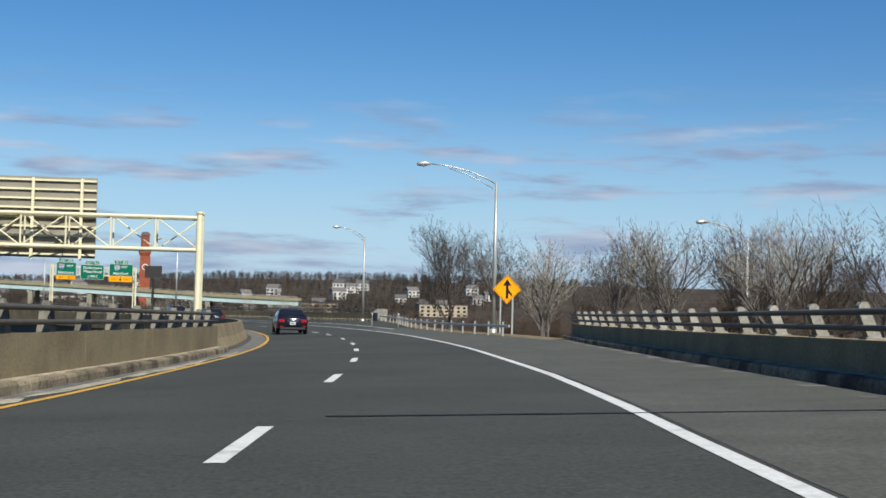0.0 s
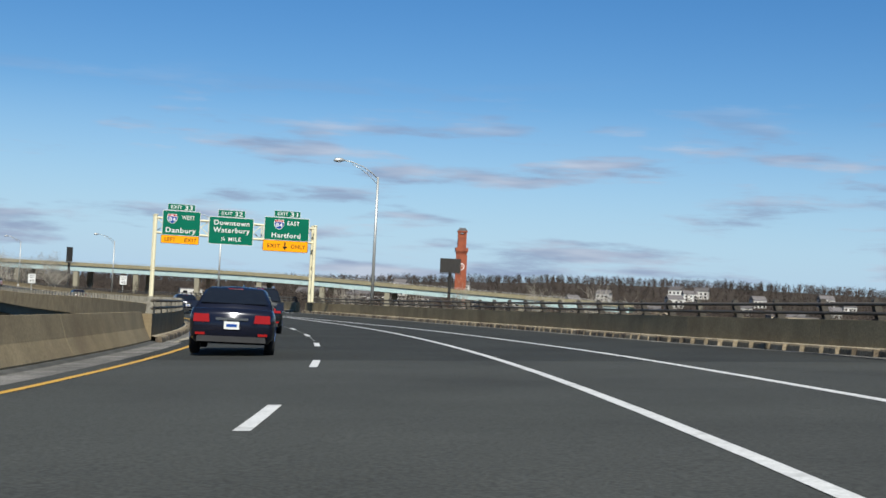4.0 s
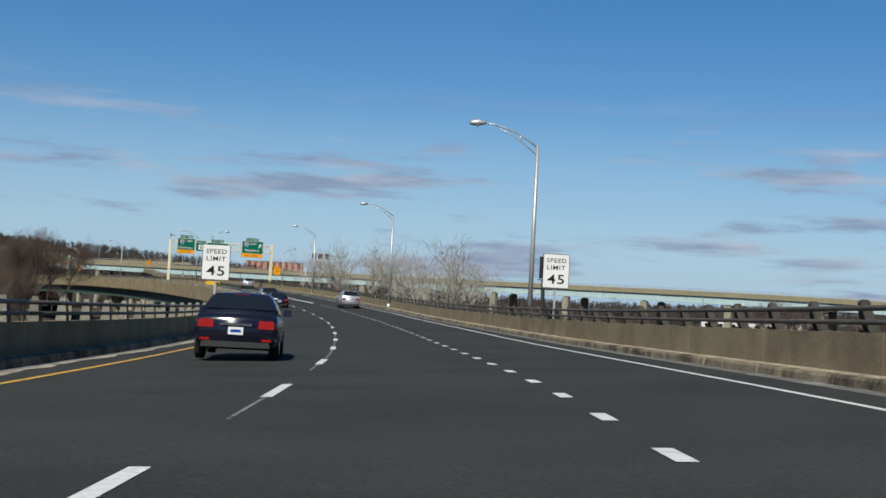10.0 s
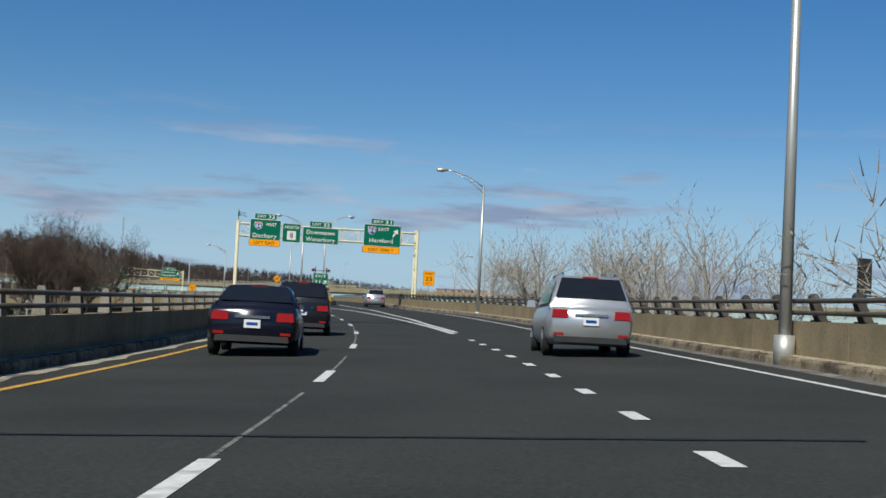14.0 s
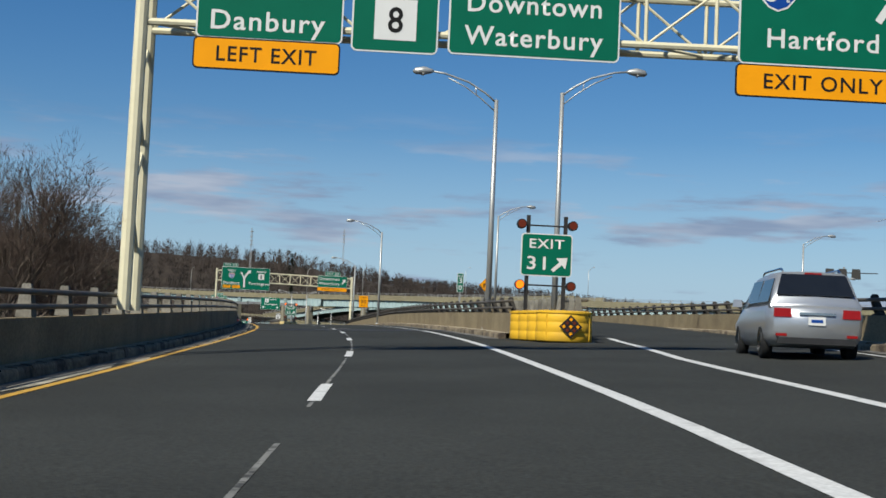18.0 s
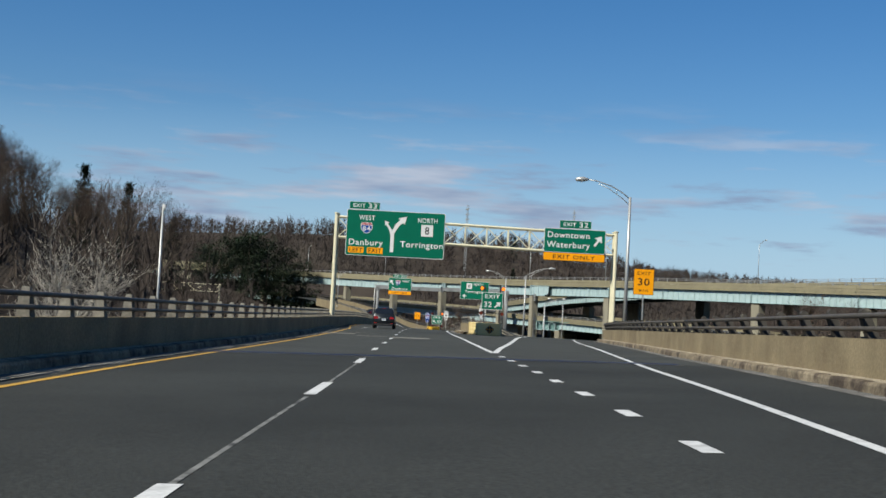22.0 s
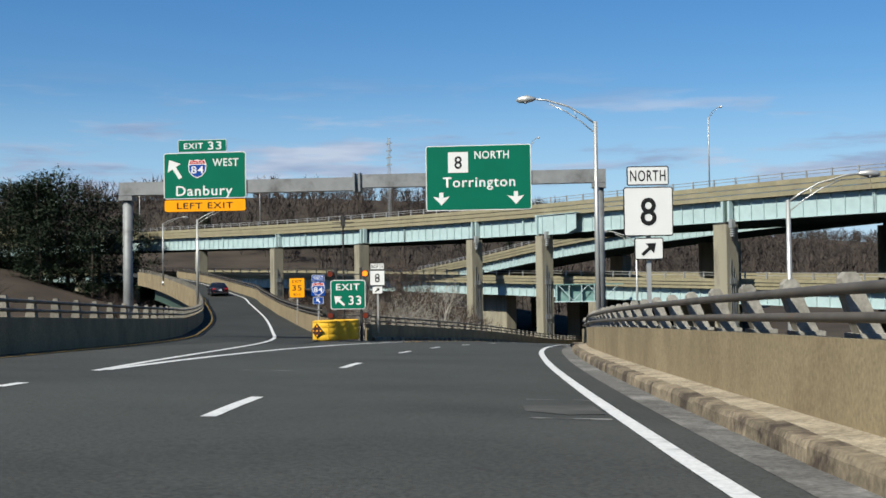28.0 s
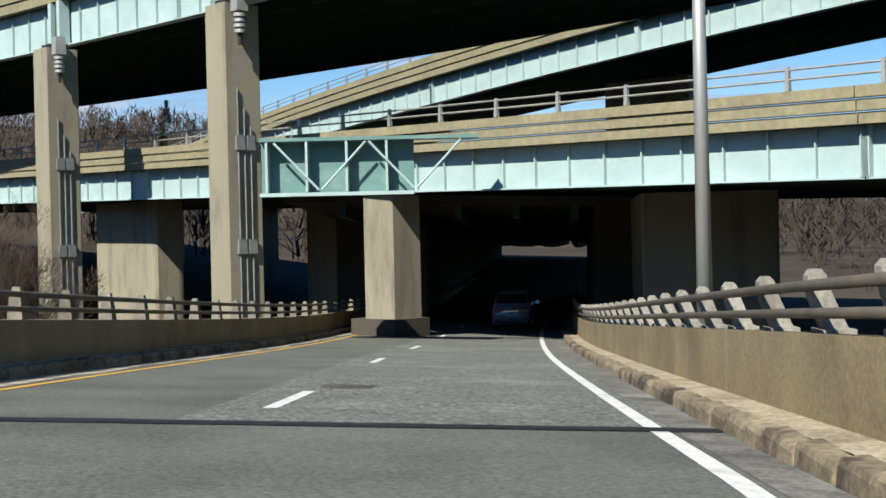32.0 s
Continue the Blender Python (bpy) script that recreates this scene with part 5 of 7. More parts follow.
street_lamp(ROAD.place(69.2, 7.35, 0.0) @ Matrix.Diagonal((1, 1, 0.971, 1)), 4.0, "tall galvanised street lamp with an extra long bracket arm")
LAMP = street_lamp(ROAD.place(126.1, 10.7, 0.0) @ Matrix.Diagonal((1, 1, 0.985, 1)), 2.85, "tall galvanised street lamp with a curved bracket arm")
for s, u, w, k in ((190.5, 8.25, 0.4, 1.14), (250.0, 7.45, 0.2, 1.08), (308.5, 7.2, 0.2, 1.03), (371.5, 6.97, 0.3, 1.045), (432.1, 8.88, 0.0, 1.037), (494.9, 4.12, 0.0, 1.075), (561.8, 6.61, 0.0, 1.010), (620.1, 11.5, 0.0, 1.03), (746.4, 3.75, 0.0, 1.13), (809.5, 3.4, 0.1, 1.12)):
    copy_thing(LAMP, ROAD.place(s, u, w) @ Matrix.Diagonal((1, 1, k, 1)))
for s, u, w, turn, k in ((494.4, 6.55, 0.2, 180, 1.08), (554.0, 15.45, 0.9, 180, 1.03), (690, 9.3, -1.5, 180, 1.0), (740, 10.45, -2.7, 180, 1.0), (73.6, 23.5, -3.0, 0, 1.0), (560.0, 46.0, 0.0, 180, 1.0), (600.0, 70.0, -1.0, 180, 1.0)):
    copy_thing(LAMP, ROAD.place(s, u, w, turn) @ Matrix.Diagonal((1, 1, k, 1)))
for s in (798.5, 863.0):
    copy_thing(LAMP, RAMP33.place(s, -3.25, 0.2, 180) @ Matrix.Diagonal((1, 1, 0.92, 1)))


# ---------------------------------------------------------------- interchange bridges
RIB = {}


def girder_bridge(name, label, pts, width, depth=1.9, parapet_h=1.4, span=25.0, rail=True, inner=4, s_from=None, s_to=None, post_gap=2.9, gap=1.55):
    """A deck on steel plate girders. pts: the front edge's line at the girder's top; the deck lies to its left."""
    ln = Line(pts)
    a, b = s_from or 0.0, s_to or ln.s[-1] - 0.01
    n = max(1, round((b - a) / span))
    e = thing(name, ln.place(a), label, "bridge", "interchange bridges")
    for i in range(n):
        c, d = a + (b - a) * i / n + 0.02, a + (b - a) * (i + 1) / n - 0.02
        st = 6.0
        # fascia in three stepped courses
        for k in range(3):
            z0, z1, o = parapet_h * k / 3 + 0.012, parapet_h * (k + 1) / 3 - 0.03, 0.52 + 0.075 * k
            in_parent(part("fascia_course", sweep(ln, c, d, st, ((o, z0), (o, z1), (o - 0.32, z1), (o - 0.32, z0)), True), M_FASCIA), e)
        g = in_parent(part("edge_girder", sweep(ln, c, d, st, ((0.0, -depth + 0.05), (0.0, 0.0), (-0.05, 0.0), (-0.05, -depth + 0.05)), True), M_TEAL), e)
        in_parent(part("bottom_flange", sweep(ln, c, d, st, ((0.2, -depth), (0.2, -depth + 0.05), (-0.25, -depth + 0.05), (-0.25, -depth)), True), M_TEAL), e)
        m = max(2, round((d - c) / gap))
        for j in range(m + 1):
            w = 0 if 0 < j < m else 1
            key = (round(depth, 2), w)
            if key not in RIB:
                q = box(bmesh.new(), 0.0, (0.13, 0.22)[w], -0.02 - 0.1 * w, 0.02 + 0.1 * w, -depth + 0.05, 0.0)
                RIB[key] = bpy.data.meshes.new("stiffener")
                q.to_mesh(RIB[key])
                q.free()
                RIB[key].materials.append(M_TEAL)
            rb = in_parent(new("stiffener", RIB[key]), e)
            rb.matrix_basis = ln.place(c + (d - c) * j / m)
        # slab in the darkened concrete, underside shade painted into its colour
        in_parent(part("deck_slab", sweep(ln, c, d, st, ((0.5, 0.02), (0.5, 0.25), (-width, 0.25), (-width, 0.02)), True), M_SHADED_CONCRETE), e)
        in_parent(part("far_parapet", sweep(ln, c, d, st, ((-width, 0.0), (-width, parapet_h), (-width - 0.3, parapet_h), (-width - 0.3, 0.0)), True), M_FASCIA), e)
        for k in range(1, inner + 1):
            u = -width * k / inner + 0.3
            # inner girders: darker green stands in for the shade beneath the deck
            in_parent(part("inner_girder", sweep(ln, c, d, st, ((u, -depth + 0.1), (u, 0.02), (u - 0.06, 0.02), (u - 0.06, -depth + 0.1)), True), M_TEAL_SHADED), e)
    if rail:
        ss = np.linspace(a + 0.1, b - 0.1, max(2, int((b - a) / 6)))
        for w in (0.3, 0.58):
            in_parent(part("handrail", tubes(([ln.at(s, 0.45, parapet_h + w) for s in ss], 0.035, 5)), M_GALV), e)
        m = int((b - a) / post_gap)
        for j in range(m):
            s = a + 0.5 + (b - a - 1) * j / max(1, m - 1)
            p = in_parent(new("rail_post", RAIL_POST), e)
            p.matrix_basis = ln.place(s, 0.45, parapet_h)
    return ln, e


bm_ = box(bmesh.new(), -0.07, 0.07, -0.07, 0.07, 0.0, 0.66, 0.02)
RAIL_POST = bpy.data.meshes.new("rail_post")
bm_.to_mesh(RAIL_POST)
bm_.free()
RAIL_POST.materials.append(M_GALV)


def pier(x, y, ztop, w=1.7, d=1.6, turn=0.0, zbot=None, label="tall square tan concrete bridge pier", pipes=True, cap=False):
    z0 = zbot if zbot is not None else ground_z(x, y) - 0.5
    e = thing("bridge_pier", pose(x, y, z0, 0, 0, turn), label, "bridge pier", "bridge piers")
    h = ztop - z0
    bm = box(bmesh.new(), -w / 2, w / 2, -d / 2, d / 2, 0, h)
    bmesh.ops.bevel(bm, geom=[ed for ed in bm.edges if abs(ed.verts[0].co.z - ed.verts[1].co.z) > 1], offset=0.07, segments=1, affect="EDGES")
    part("shaft", bm, M_PIER, e)
    part("bearing_plinth", boxes((-w * 0.3, w * 0.3, -d * 0.3, d * 0.3, h, h + 0.22)), M_DARK_STEEL, e)
    if pipes:
        for k in range(3):
            part("conduit", tubes((((w / 2 + 0.06, -0.3 + 0.28 * k, 0.4), (w / 2 + 0.06, -0.3 + 0.28 * k, h * (0.78 - 0.05 * k))), 0.036, 6)), M_GALV_DARK, e)
        for z in (h * 0.35, h * 0.62):
            part("conduit_clamp", boxes((w / 2, w / 2 + 0.14, -0.42, -0.04, z, z + 0.55, 0.02), (w / 2, w / 2 + 0.14, 0.04, 0.42, z, z + 0.55, 0.02)), M_GALV_DARK, e)
    return e


UPPER_PTS = ((-860, 560, 11.0), (-720, 572, 9.4), (-640, 580, 8.2), (-590, 586, 7.3), (-540, 590.4, 6.75), (-482, 591, 6.5), (-400, 591, 5.6), (-300, 590, 4.6), (-180, 588, 3.6), (-125, 586, 2.0), (-60, 584, -0.6), (-25, 582, -1.6))
girder_bridge("upper_viaduct", "long upper viaduct with pale green plate girders and tan parapet", UPPER_PTS, 16.0, 2.0, 1.45, inner=6)
def upper(x, k):
    return float(np.interp(x, [p[0] for p in UPPER_PTS], [p[k] for p in UPPER_PTS]))


for x, w in ((-498.2, 1.75), (-526.9, 1.3), (-541.1, 1.3), (-566.3, 1.45), (-590.0, 1.5)):
    pier(x, upper(x, 1) - 0.6, upper(x, 2) - 2.25, w)
for x in (-616.0, -642.0, -668.0, -694.0, -720.0, -746.0, -772.0, -798.0, -824.0):
    pier(x, upper(x, 1) + 0.4, upper(x, 2) - 2.25, pipes=False)
for x in range(-455, -40, 26):
    pier(x, upper(x, 1) + 0.9, upper(x, 2) - 2.25, 2.0, pipes=False)
    pier(x, upper(x, 1) + 13.5, upper(x, 2) - 2.25, 2.0, pipes=False)

for x in (-501.5, -531.0, -597.0, -640.0, -455.0, -410.0):
    copy_thing(LAMP, pose(x, upper(x, 1) + 0.6, upper(x, 2) + 1.3, 0, 0, 180) @ Matrix.Diagonal((0.6, 0.6, 0.86, 1)))
# cantilever bracket beside the second pier
gb = thing("girder_bracket", pose(-527.75, upper(-527, 1) - 0.75, upper(-527, 2) - 2.15), "large pale green steel bracket on the upper girder", "steel bracket")
part("web", raw([(x, y, z) for y in (0.0, 0.06) for x, z in ((0.0, 0.05), (5.6, 0.05), (7.0, 0.5), (7.0, 2.2), (0.0, 2.2))], [(0, 1, 2, 3, 4), (9, 8, 7, 6, 5)] + [(k, k + 5, (k + 1) % 5 + 5, (k + 1) % 5) for k in range(5)]), M_TEAL, gb)
part("bottom_flange", boxes((-0.1, 5.6, -0.14, 0.7, -0.02, 0.05)), M_TEAL, gb)
part("top_flange", boxes((-0.1, 7.0, -0.14, 0.7, 2.2, 2.26)), M_TEAL, gb)
part("end_plate", boxes((-0.2, 0.1, -0.3, 0.6, 0.0, 2.3)), M_TEAL, gb)
for x in (0.85, 3.0, 5.3):
    part("stiffener", boxes((x, x + 0.05, -0.12, 0.0, 0.05, 2.2)), M_TEAL, gb)
for x in (-498.3, -527.1, -541.3, -566.3, -590.0):
    bx = thing("bearing_plates", pose(x, upper(x, 1) - 0.24, upper(x, 2) - 2.0), "pair of pale green bearing plates above a pier", "bearing", "girder bearings")
    for k in (-0.55, 0.3):
        part("plate", boxes((k, k + 0.28, -0.3, 0.2, 0.0, 1.98)), M_TEAL, bx)
    # solid dark block that paints the shade between the two plates
    part("gap_shade_block", boxes((-0.27, 0.3, -0.1, 0.2, 0.0, 1.95)), M_TEAL_SHADED, bx)

def hanger(x, y, z):
    """A pale stack of discs over a box, hung beside a pier head."""
    e = thing("bearing_hanger", pose(x, y, z), "pale grey stack of bearing discs hung beside a pier head", "bearing", "pier hangers")
    part("hanger_box", boxes((-0.22, 0.22, -0.25, 0.25, 0.15, 0.95, 0.02)), M_GALV, e)
    for k in range(4):
        part("disc", tubes((((0, 0, -0.05 - 0.2 * k), (0, 0, 0.07 - 0.2 * k)), 0.24 - 0.03 * (k % 2), 14)), M_GALV, e)
    part("rod", tubes((((0, 0, -1.1), (0, 0, 0.2)), 0.08, 8)), M_DARK_STEEL, e)


for x, w in ((-498.2, 1.75), (-526.9, 1.3), (-541.1, 1.3)):
    hanger(x + w / 2 + 0.32, upper(x, 1) - 0.9, upper(x, 2) - 2.75)

# lower bridge over the road, at right angles to the road's line
FX, FY, RX, RY = -0.737, 0.676, 0.676, 0.737
EX, EY = -485.2, 562.4


def ahead(d, o):
    return (EX + FX * d + RX * o, EY + FY * d + RY * o)


girder_bridge("lower_bridge", "lower bridge crossing the road with pale green girder and stepped parapet",
              [(-700, 576, 2.8), (-660, 582, 2.0), (-620, 588.5, 1.0), (-590, 592.5, 0.3), (-560, 594.6, -0.4), (-530, 594.8, -1.1), (-512, 594.6, -1.55), (-460, 594, -2.7), (-400, 593, -4.0), (-330, 592, -5.0)], 42.0, 1.45, 1.05, inner=14)
girder_bridge("ramp_flyover", "curving flyover ramp with pale green girder and tan parapet", [(-640, 640, 1.2), (-600, 629, 2.8), (-560, 620, 5.0), (-520, 613, 6.4), (-480, 609, 7.2), (-430, 607, 7.8)], 9.5, 1.6, 1.3, span=20)

# bracing frame at the end of the lower bridge
x0, y0 = ahead(43.9, -6.2)
br = thing("bracing_truss", pose(x0, y0, -3.0, 0, 0, 47.47), "green steel bracing frame between pier and lower girder", "steel bracing")
# back web and top chord in a darker green than the other members
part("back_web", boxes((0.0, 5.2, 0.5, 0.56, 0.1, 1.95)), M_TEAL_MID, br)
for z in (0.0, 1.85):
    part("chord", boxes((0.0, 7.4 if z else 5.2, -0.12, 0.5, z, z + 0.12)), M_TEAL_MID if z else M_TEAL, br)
for k in range(4):
    part("stiffener", boxes((0.2 + 1.35 * k, 0.28 + 1.35 * k, -0.1, 0.5, 0.14, 1.85)), M_TEAL, br)
for k in range(4):
    xa, xb = 0.5 + 1.6 * k, 2.0 + 1.6 * k
    za, zb = (0.2, 1.8) if k % 2 else (1.8, 0.2)
    part("diagonal", tubes((((xa, -0.14, za), (xb, -0.14, zb)), 0.045, 6)), M_TEAL, br)


SHADE = "broad concrete pier wall in the shade under the bridge"
pier(-524.5, 595.6, -2.8, 1.65, 1.6, 4, -7.6, "square tan concrete pier under the lower bridge", False)
# footing added for the dark band below the pier; its colour holds the shade
ft = thing("pier_footing", pose(-524.6, 595.5, -14.0, 0, 0, 4), "added footing block under a bridge pier, coloured dark as in shade", "footing")
part("block", boxes((-1.25, 1.25, -1.0, 1.0, 0.0, 6.4, 0.03)), M_SHADED_CONCRETE, ft)
pier(*ahead(54.0, 10.3), -3.0, 5.0, 12.0, 42.5, -14.0, SHADE, False)
pier(-540.8, 607.5, -2.6, 5.6, 4.0, 0, -14.0, SHADE, False)
# abutment walls take the darkened concrete, so their shade is painted in
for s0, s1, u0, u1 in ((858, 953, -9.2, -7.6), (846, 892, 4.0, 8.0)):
    ab = thing("abutment_wall", ROAD.place(s0, u0), "concrete abutment wall under the bridge beside the road, coloured dark as in shade", "abutment")
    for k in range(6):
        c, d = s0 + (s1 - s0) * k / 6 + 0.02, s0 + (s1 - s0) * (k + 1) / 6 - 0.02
        in_parent(part("wall_panel", sweep(ROAD, c, d, 3, ((u0, -1.0), (u1, -1.0), (u1, 5.9), (u0, 5.9)), True), M_SHADED_CONCRETE), ab)
# long low deck that roofs the road beyond the lower bridge; shade in its colours
ud = thing("underpass_deck", ROAD.place(846, 0, 5.5), "concrete and steel deck roofing the sunken road, coloured dark as in shade", "bridge")
low = table((846, 4.9), (880, 4.6), (920, 4.3), (955, 4.2))
for k in range(4):
    c, d = 846 + 27 * k + 0.03, 846 + 27 * (k + 1) - 0.03
    in_parent(part("deck_slab", sweep(ROAD, c, d, 3, ((-9.4, off(low, 0.6)), (8.4, off(low, 0.6)), (8.4, off(low, 1.0)), (-9.4, off(low, 1.0))), True), M_SHADED_CONCRETE), ud)
    for u in (-7.0, -4.5, -2.0, 0.5, 3.0, 5.5, 8.0):
        # girders in the same shade-darkened green
        in_parent(part("girder", sweep(ROAD, c, d, 3, ((u, low), (u + 0.3, low), (u + 0.3, off(low, 0.59)), (u, off(low, 0.59))), True), M_TEAL_SHADED), ud)
pier(-548.0, 597.6, -2.2, 6.5, 1.6, 0, -14.0, "broad tan concrete pier of the lower bridge", False)
for x in (-575, -600, -470, -440, -410, -380):
    pier(x, 596.0 if x > -590 else 593.0, float(np.interp(x, (-660, -590, -530, -330), (0.3, -1.4, -2.8, -6.7))), 1.7, 1.4, 0, None, "short tan concrete pier of the lower bridge", False)
for x, y, z in ((-612, 633, 0.4), (-584, 626, 1.7), (-556, 620.5, 3.3), (-530, 615.5, 4.4), (-500, 612, 5.1), (-470, 609.5, 5.6)):
    pier(x - 1.0, y + 5.0, z - 0.3, 5.2 if x == -530 else 2.4, 2.0, 10, label="dark concrete pier of the flyover ramp", pipes=False)


# ---------------------------------------------------------------- trees
def tree_meshes(seed, height, spread, levels=5, twig_w=0.009, trunk_r=None, first=0.25, upward=0.55, split=3):
    """A leafless tree: one mesh of trunk and limbs, one of fine twigs."""
    rnd = random.Random(seed)
    tv, tf, wv, wf = [], [], [], []

    def limb(p0, p1, r0, r1, n):
        d = (p1 - p0).normalized()
        a = d.orthogonal().normalized()
        b = d.cross(a)
        base = len(tv)
        for p, r in ((p0, r0), (p1, r1)):
            for k in range(n):
                g = 2 * math.pi * k / n
                tv.append((p + (a * math.cos(g) + b * math.sin(g)) * r)[:])
        for k in range(n):
            tf.append((base + k, base + (k + 1) % n, base + n + (k + 1) % n, base + n + k))

    def twig(p0, p1, w):
        d = p1 - p0
        a = d.orthogonal().normalized() * w
        b = d.cross(a).normalized() * w
        base = len(wv)
        wv.extend(((p0 - a)[:], (p0 + a)[:], p1[:], (p0 - b)[:], (p0 + b)[:]))
        wf.extend(((base, base + 1, base + 2), (base + 3, base + 4, base + 2)))

    def grow(p, d, length, r, level):
        segs = 3 if level < 3 else 2
        for i in range(segs):
            d = (d + Vector((rnd.uniform(-1, 1), rnd.uniform(-1, 1), rnd.uniform(-0.5, 0.9) * upward)) * (0.10 + 0.07 * level)).normalized()
            q = p + d * length / segs
            r2 = r * 0.86
            if level >= levels - 1:
                twig(p, q, max(twig_w, r))
            else:
                limb(p, q, r, r2, 6 if level < 2 else 4)
            if level < levels and (level > 0 or i >= 1 or first < 0.2):
                for _ in range(2 if level < 2 else rnd.choice((1, 2))):
                    side = Vector((rnd.uniform(-1, 1), rnd.uniform(-1, 1), rnd.uniform(-0.45, 0.7))).normalized()
                    nd = (d * 0.75 + side * spread).normalized()
                    grow(q, nd, length * rnd.uniform(0.5, 0.74), r2 * 0.58, level + 1)
            p, r = q, r2
        if level < levels:
            for _ in range(split - 1):
                side = Vector((rnd.uniform(-1, 1), rnd.uniform(-1, 1), rnd.uniform(0.0, 0.9))).normalized()
                grow(p, (d * 0.9 + side * spread * 0.8).normalized(), length * rnd.uniform(0.55, 0.75), r * 0.7, level + 1)

    grow(Vector((0, 0, 0)), Vector((rnd.uniform(-0.08, 0.08), rnd.uniform(-0.08, 0.08), 1)).normalized(), height * 0.40, trunk_r or height * 0.018, 0)
    out = []
    zmax = max([v[2] for v in wv + tv])
    k = height / zmax
    for nm, v, f in (("trunk", tv, tf), ("crown", wv, wf)):
        me = bpy.data.meshes.new(nm)
        me.from_pydata([(x * k, y * k, z * k) for x, y, z in v], [], f)
        out.append(me)
    return out


def make_tree(seed, height, spread, label, bark=None, twigs=None, name="tree", **kw):
    t, c = tree_meshes(seed, height, spread, **kw)
    e = thing(name, pose(0, 0, -300), label, name, "bare trees" if name == "tree" else "bare shrubs")
    part("trunk", t, bark or M_BARK, e)
    part("crown", c, twigs or M_TWIG, e)
    return e


TALL = "tall leafless tree with a fine twiggy crown"
PROTO = [make_tree(11, 11.0, 0.62, TALL), make_tree(12, 12.0, 0.52, TALL), make_tree(13, 10.0, 0.72, TALL), make_tree(14, 13.0, 0.45, TALL, split=2)]
FORK = [make_tree(21, 12.5, 0.62, "slender leafless tree with pale bark", M_PALE_BARK, M_PALE_BARK, levels=4, split=2, twig_w=0.016), make_tree(22, 11.5, 0.7, "slender leafless tree with pale bark", M_PALE_BARK, M_PALE_BARK, levels=4, split=2, twig_w=0.016)]
SPREADING = [make_tree(sd, 12.5, 0.95, "spreading leafless tree with crooked pale limbs", M_PALE_BARK, M_PALE_BARK, levels=4, split=2, twig_w=0.018, upward=0.8) for sd in (71, 74)]
SHRUB = make_tree(31, 4.0, 0.8, "reddish-brown leafless shrub beside the road", M_TWIG, M_TWIG, "shrub", levels=4, first=0.0)
USED = set()


def plant(proto, s, u, dz=0.0, scale=1.0, turn=None, line=None):
    p = (line or ROAD).at(s, u)
    z = ground_z(p.x, p.y) - 0.2 if dz is None else p.z + dz
    m = pose(p.x, p.y, z, 0, 0, random.uniform(0, 360) if turn is None else turn) @ Matrix.Diagonal((scale, scale, scale, 1))
    if proto.name not in USED:
        USED.add(proto.name)
        proto.matrix_basis = m
        return proto
    c = copy_thing(proto, Matrix.Identity(4))
    c.matrix_basis = m
    return c


rt = random.Random(5)
# right-hand bank near the start: a lone rounded tree, then a loose row of grey trunks
GREY_LABEL = "grey-barked leafless tree on the roadside bank"
LONE = make_tree(61, 12.6, 0.5, "lone rounded leafless tree with ascending branches", M_GREY_BARK, M_GREY_BARK, upward=0.9, split=3)
GREY = [make_tree(62, 11.5, 0.6, GREY_LABEL, M_GREY_BARK, M_GREY_BARK, levels=4, split=2, twig_w=0.014), make_tree(63, 12.0, 0.75, GREY_LABEL, M_GREY_BARK, M_GREY_BARK, levels=4, split=3, twig_w=0.013), make_tree(64, 10.0, 0.5, GREY_LABEL, M_GREY_BARK, M_PALE_BARK, levels=4, split=2, twig_w=0.013)]
plant(LONE, 115.5, 15.7, -3.4, 1.09, 20)
for s, u, k, sc in ((96, 14.2, 1, 0.95), (93, 17, 0, 0.9), (88, 15, 2, 0.95), (85, 19, 1, 0.9), (80, 16.5, 0, 0.85), (76, 19.5, 2, 1.0), (71, 18, 0, 0.85), (66, 21, 1, 0.8), (61, 20, 2, 0.95), (56, 23, 0, 0.85),
                    (50, 25, 1, 0.9), (45, 22, 2, 0.9), (38, 27, 0, 1.0), (30, 25, 1, 0.9), (90, 23, 0, 0.9), (82, 26, 1, 0.9), (73, 28, 2, 1.0), (63, 30, 0, 0.9), (101, 20, 2, 0.8), (106, 24, 0, 0.7)):
    plant(GREY[k], s, u, -3.2, sc)
for _ in range(14):
    plant(PROTO[rt.randrange(4)], rt.uniform(60, 112), rt.uniform(24, 42), -4.2, rt.uniform(0.55, 0.8))
for _ in range(120):
    plant(SHRUB, rt.uniform(62, 175), rt.uniform(16, 42), -3.4, rt.uniform(0.65, 1.1))
# thin trees beyond the right parapet
for s, u, k, sc in ((183, 21, 0, 0.75), (196, 30, 1, 0.8), (222, 34, 0, 0.8), (250, 30, 1, 0.75), (262, 44, 0, 0.8), (290, 40, 1, 0.8), (418, 20, 0, 1.15), (424, 26, 1, 1.08),
                    (432, 21, 0, 1.11), (440, 24, 1, 1.22), (446, 30, 0, 1.15), (454, 24, 1, 1.28), (462, 27, 0, 1.28), (470, 24, 1, 1.22), (481, 28, 0, 1.35), (490, 26, 1, 1.35), (500, 32, 0, 1.28)):
    plant(FORK[k], s, u, -6.3, sc)
plant(SPREADING[0], 372.0, 13.4, -4.9, 1.0, 40)
plant(SPREADING[1], 376.5, 15.4, -4.9, 0.95, 100)
for _ in range(46):
    plant(SHRUB, rt.uniform(215, 480), rt.uniform(17, 42), -4.6, rt.uniform(0.7, 1.3))
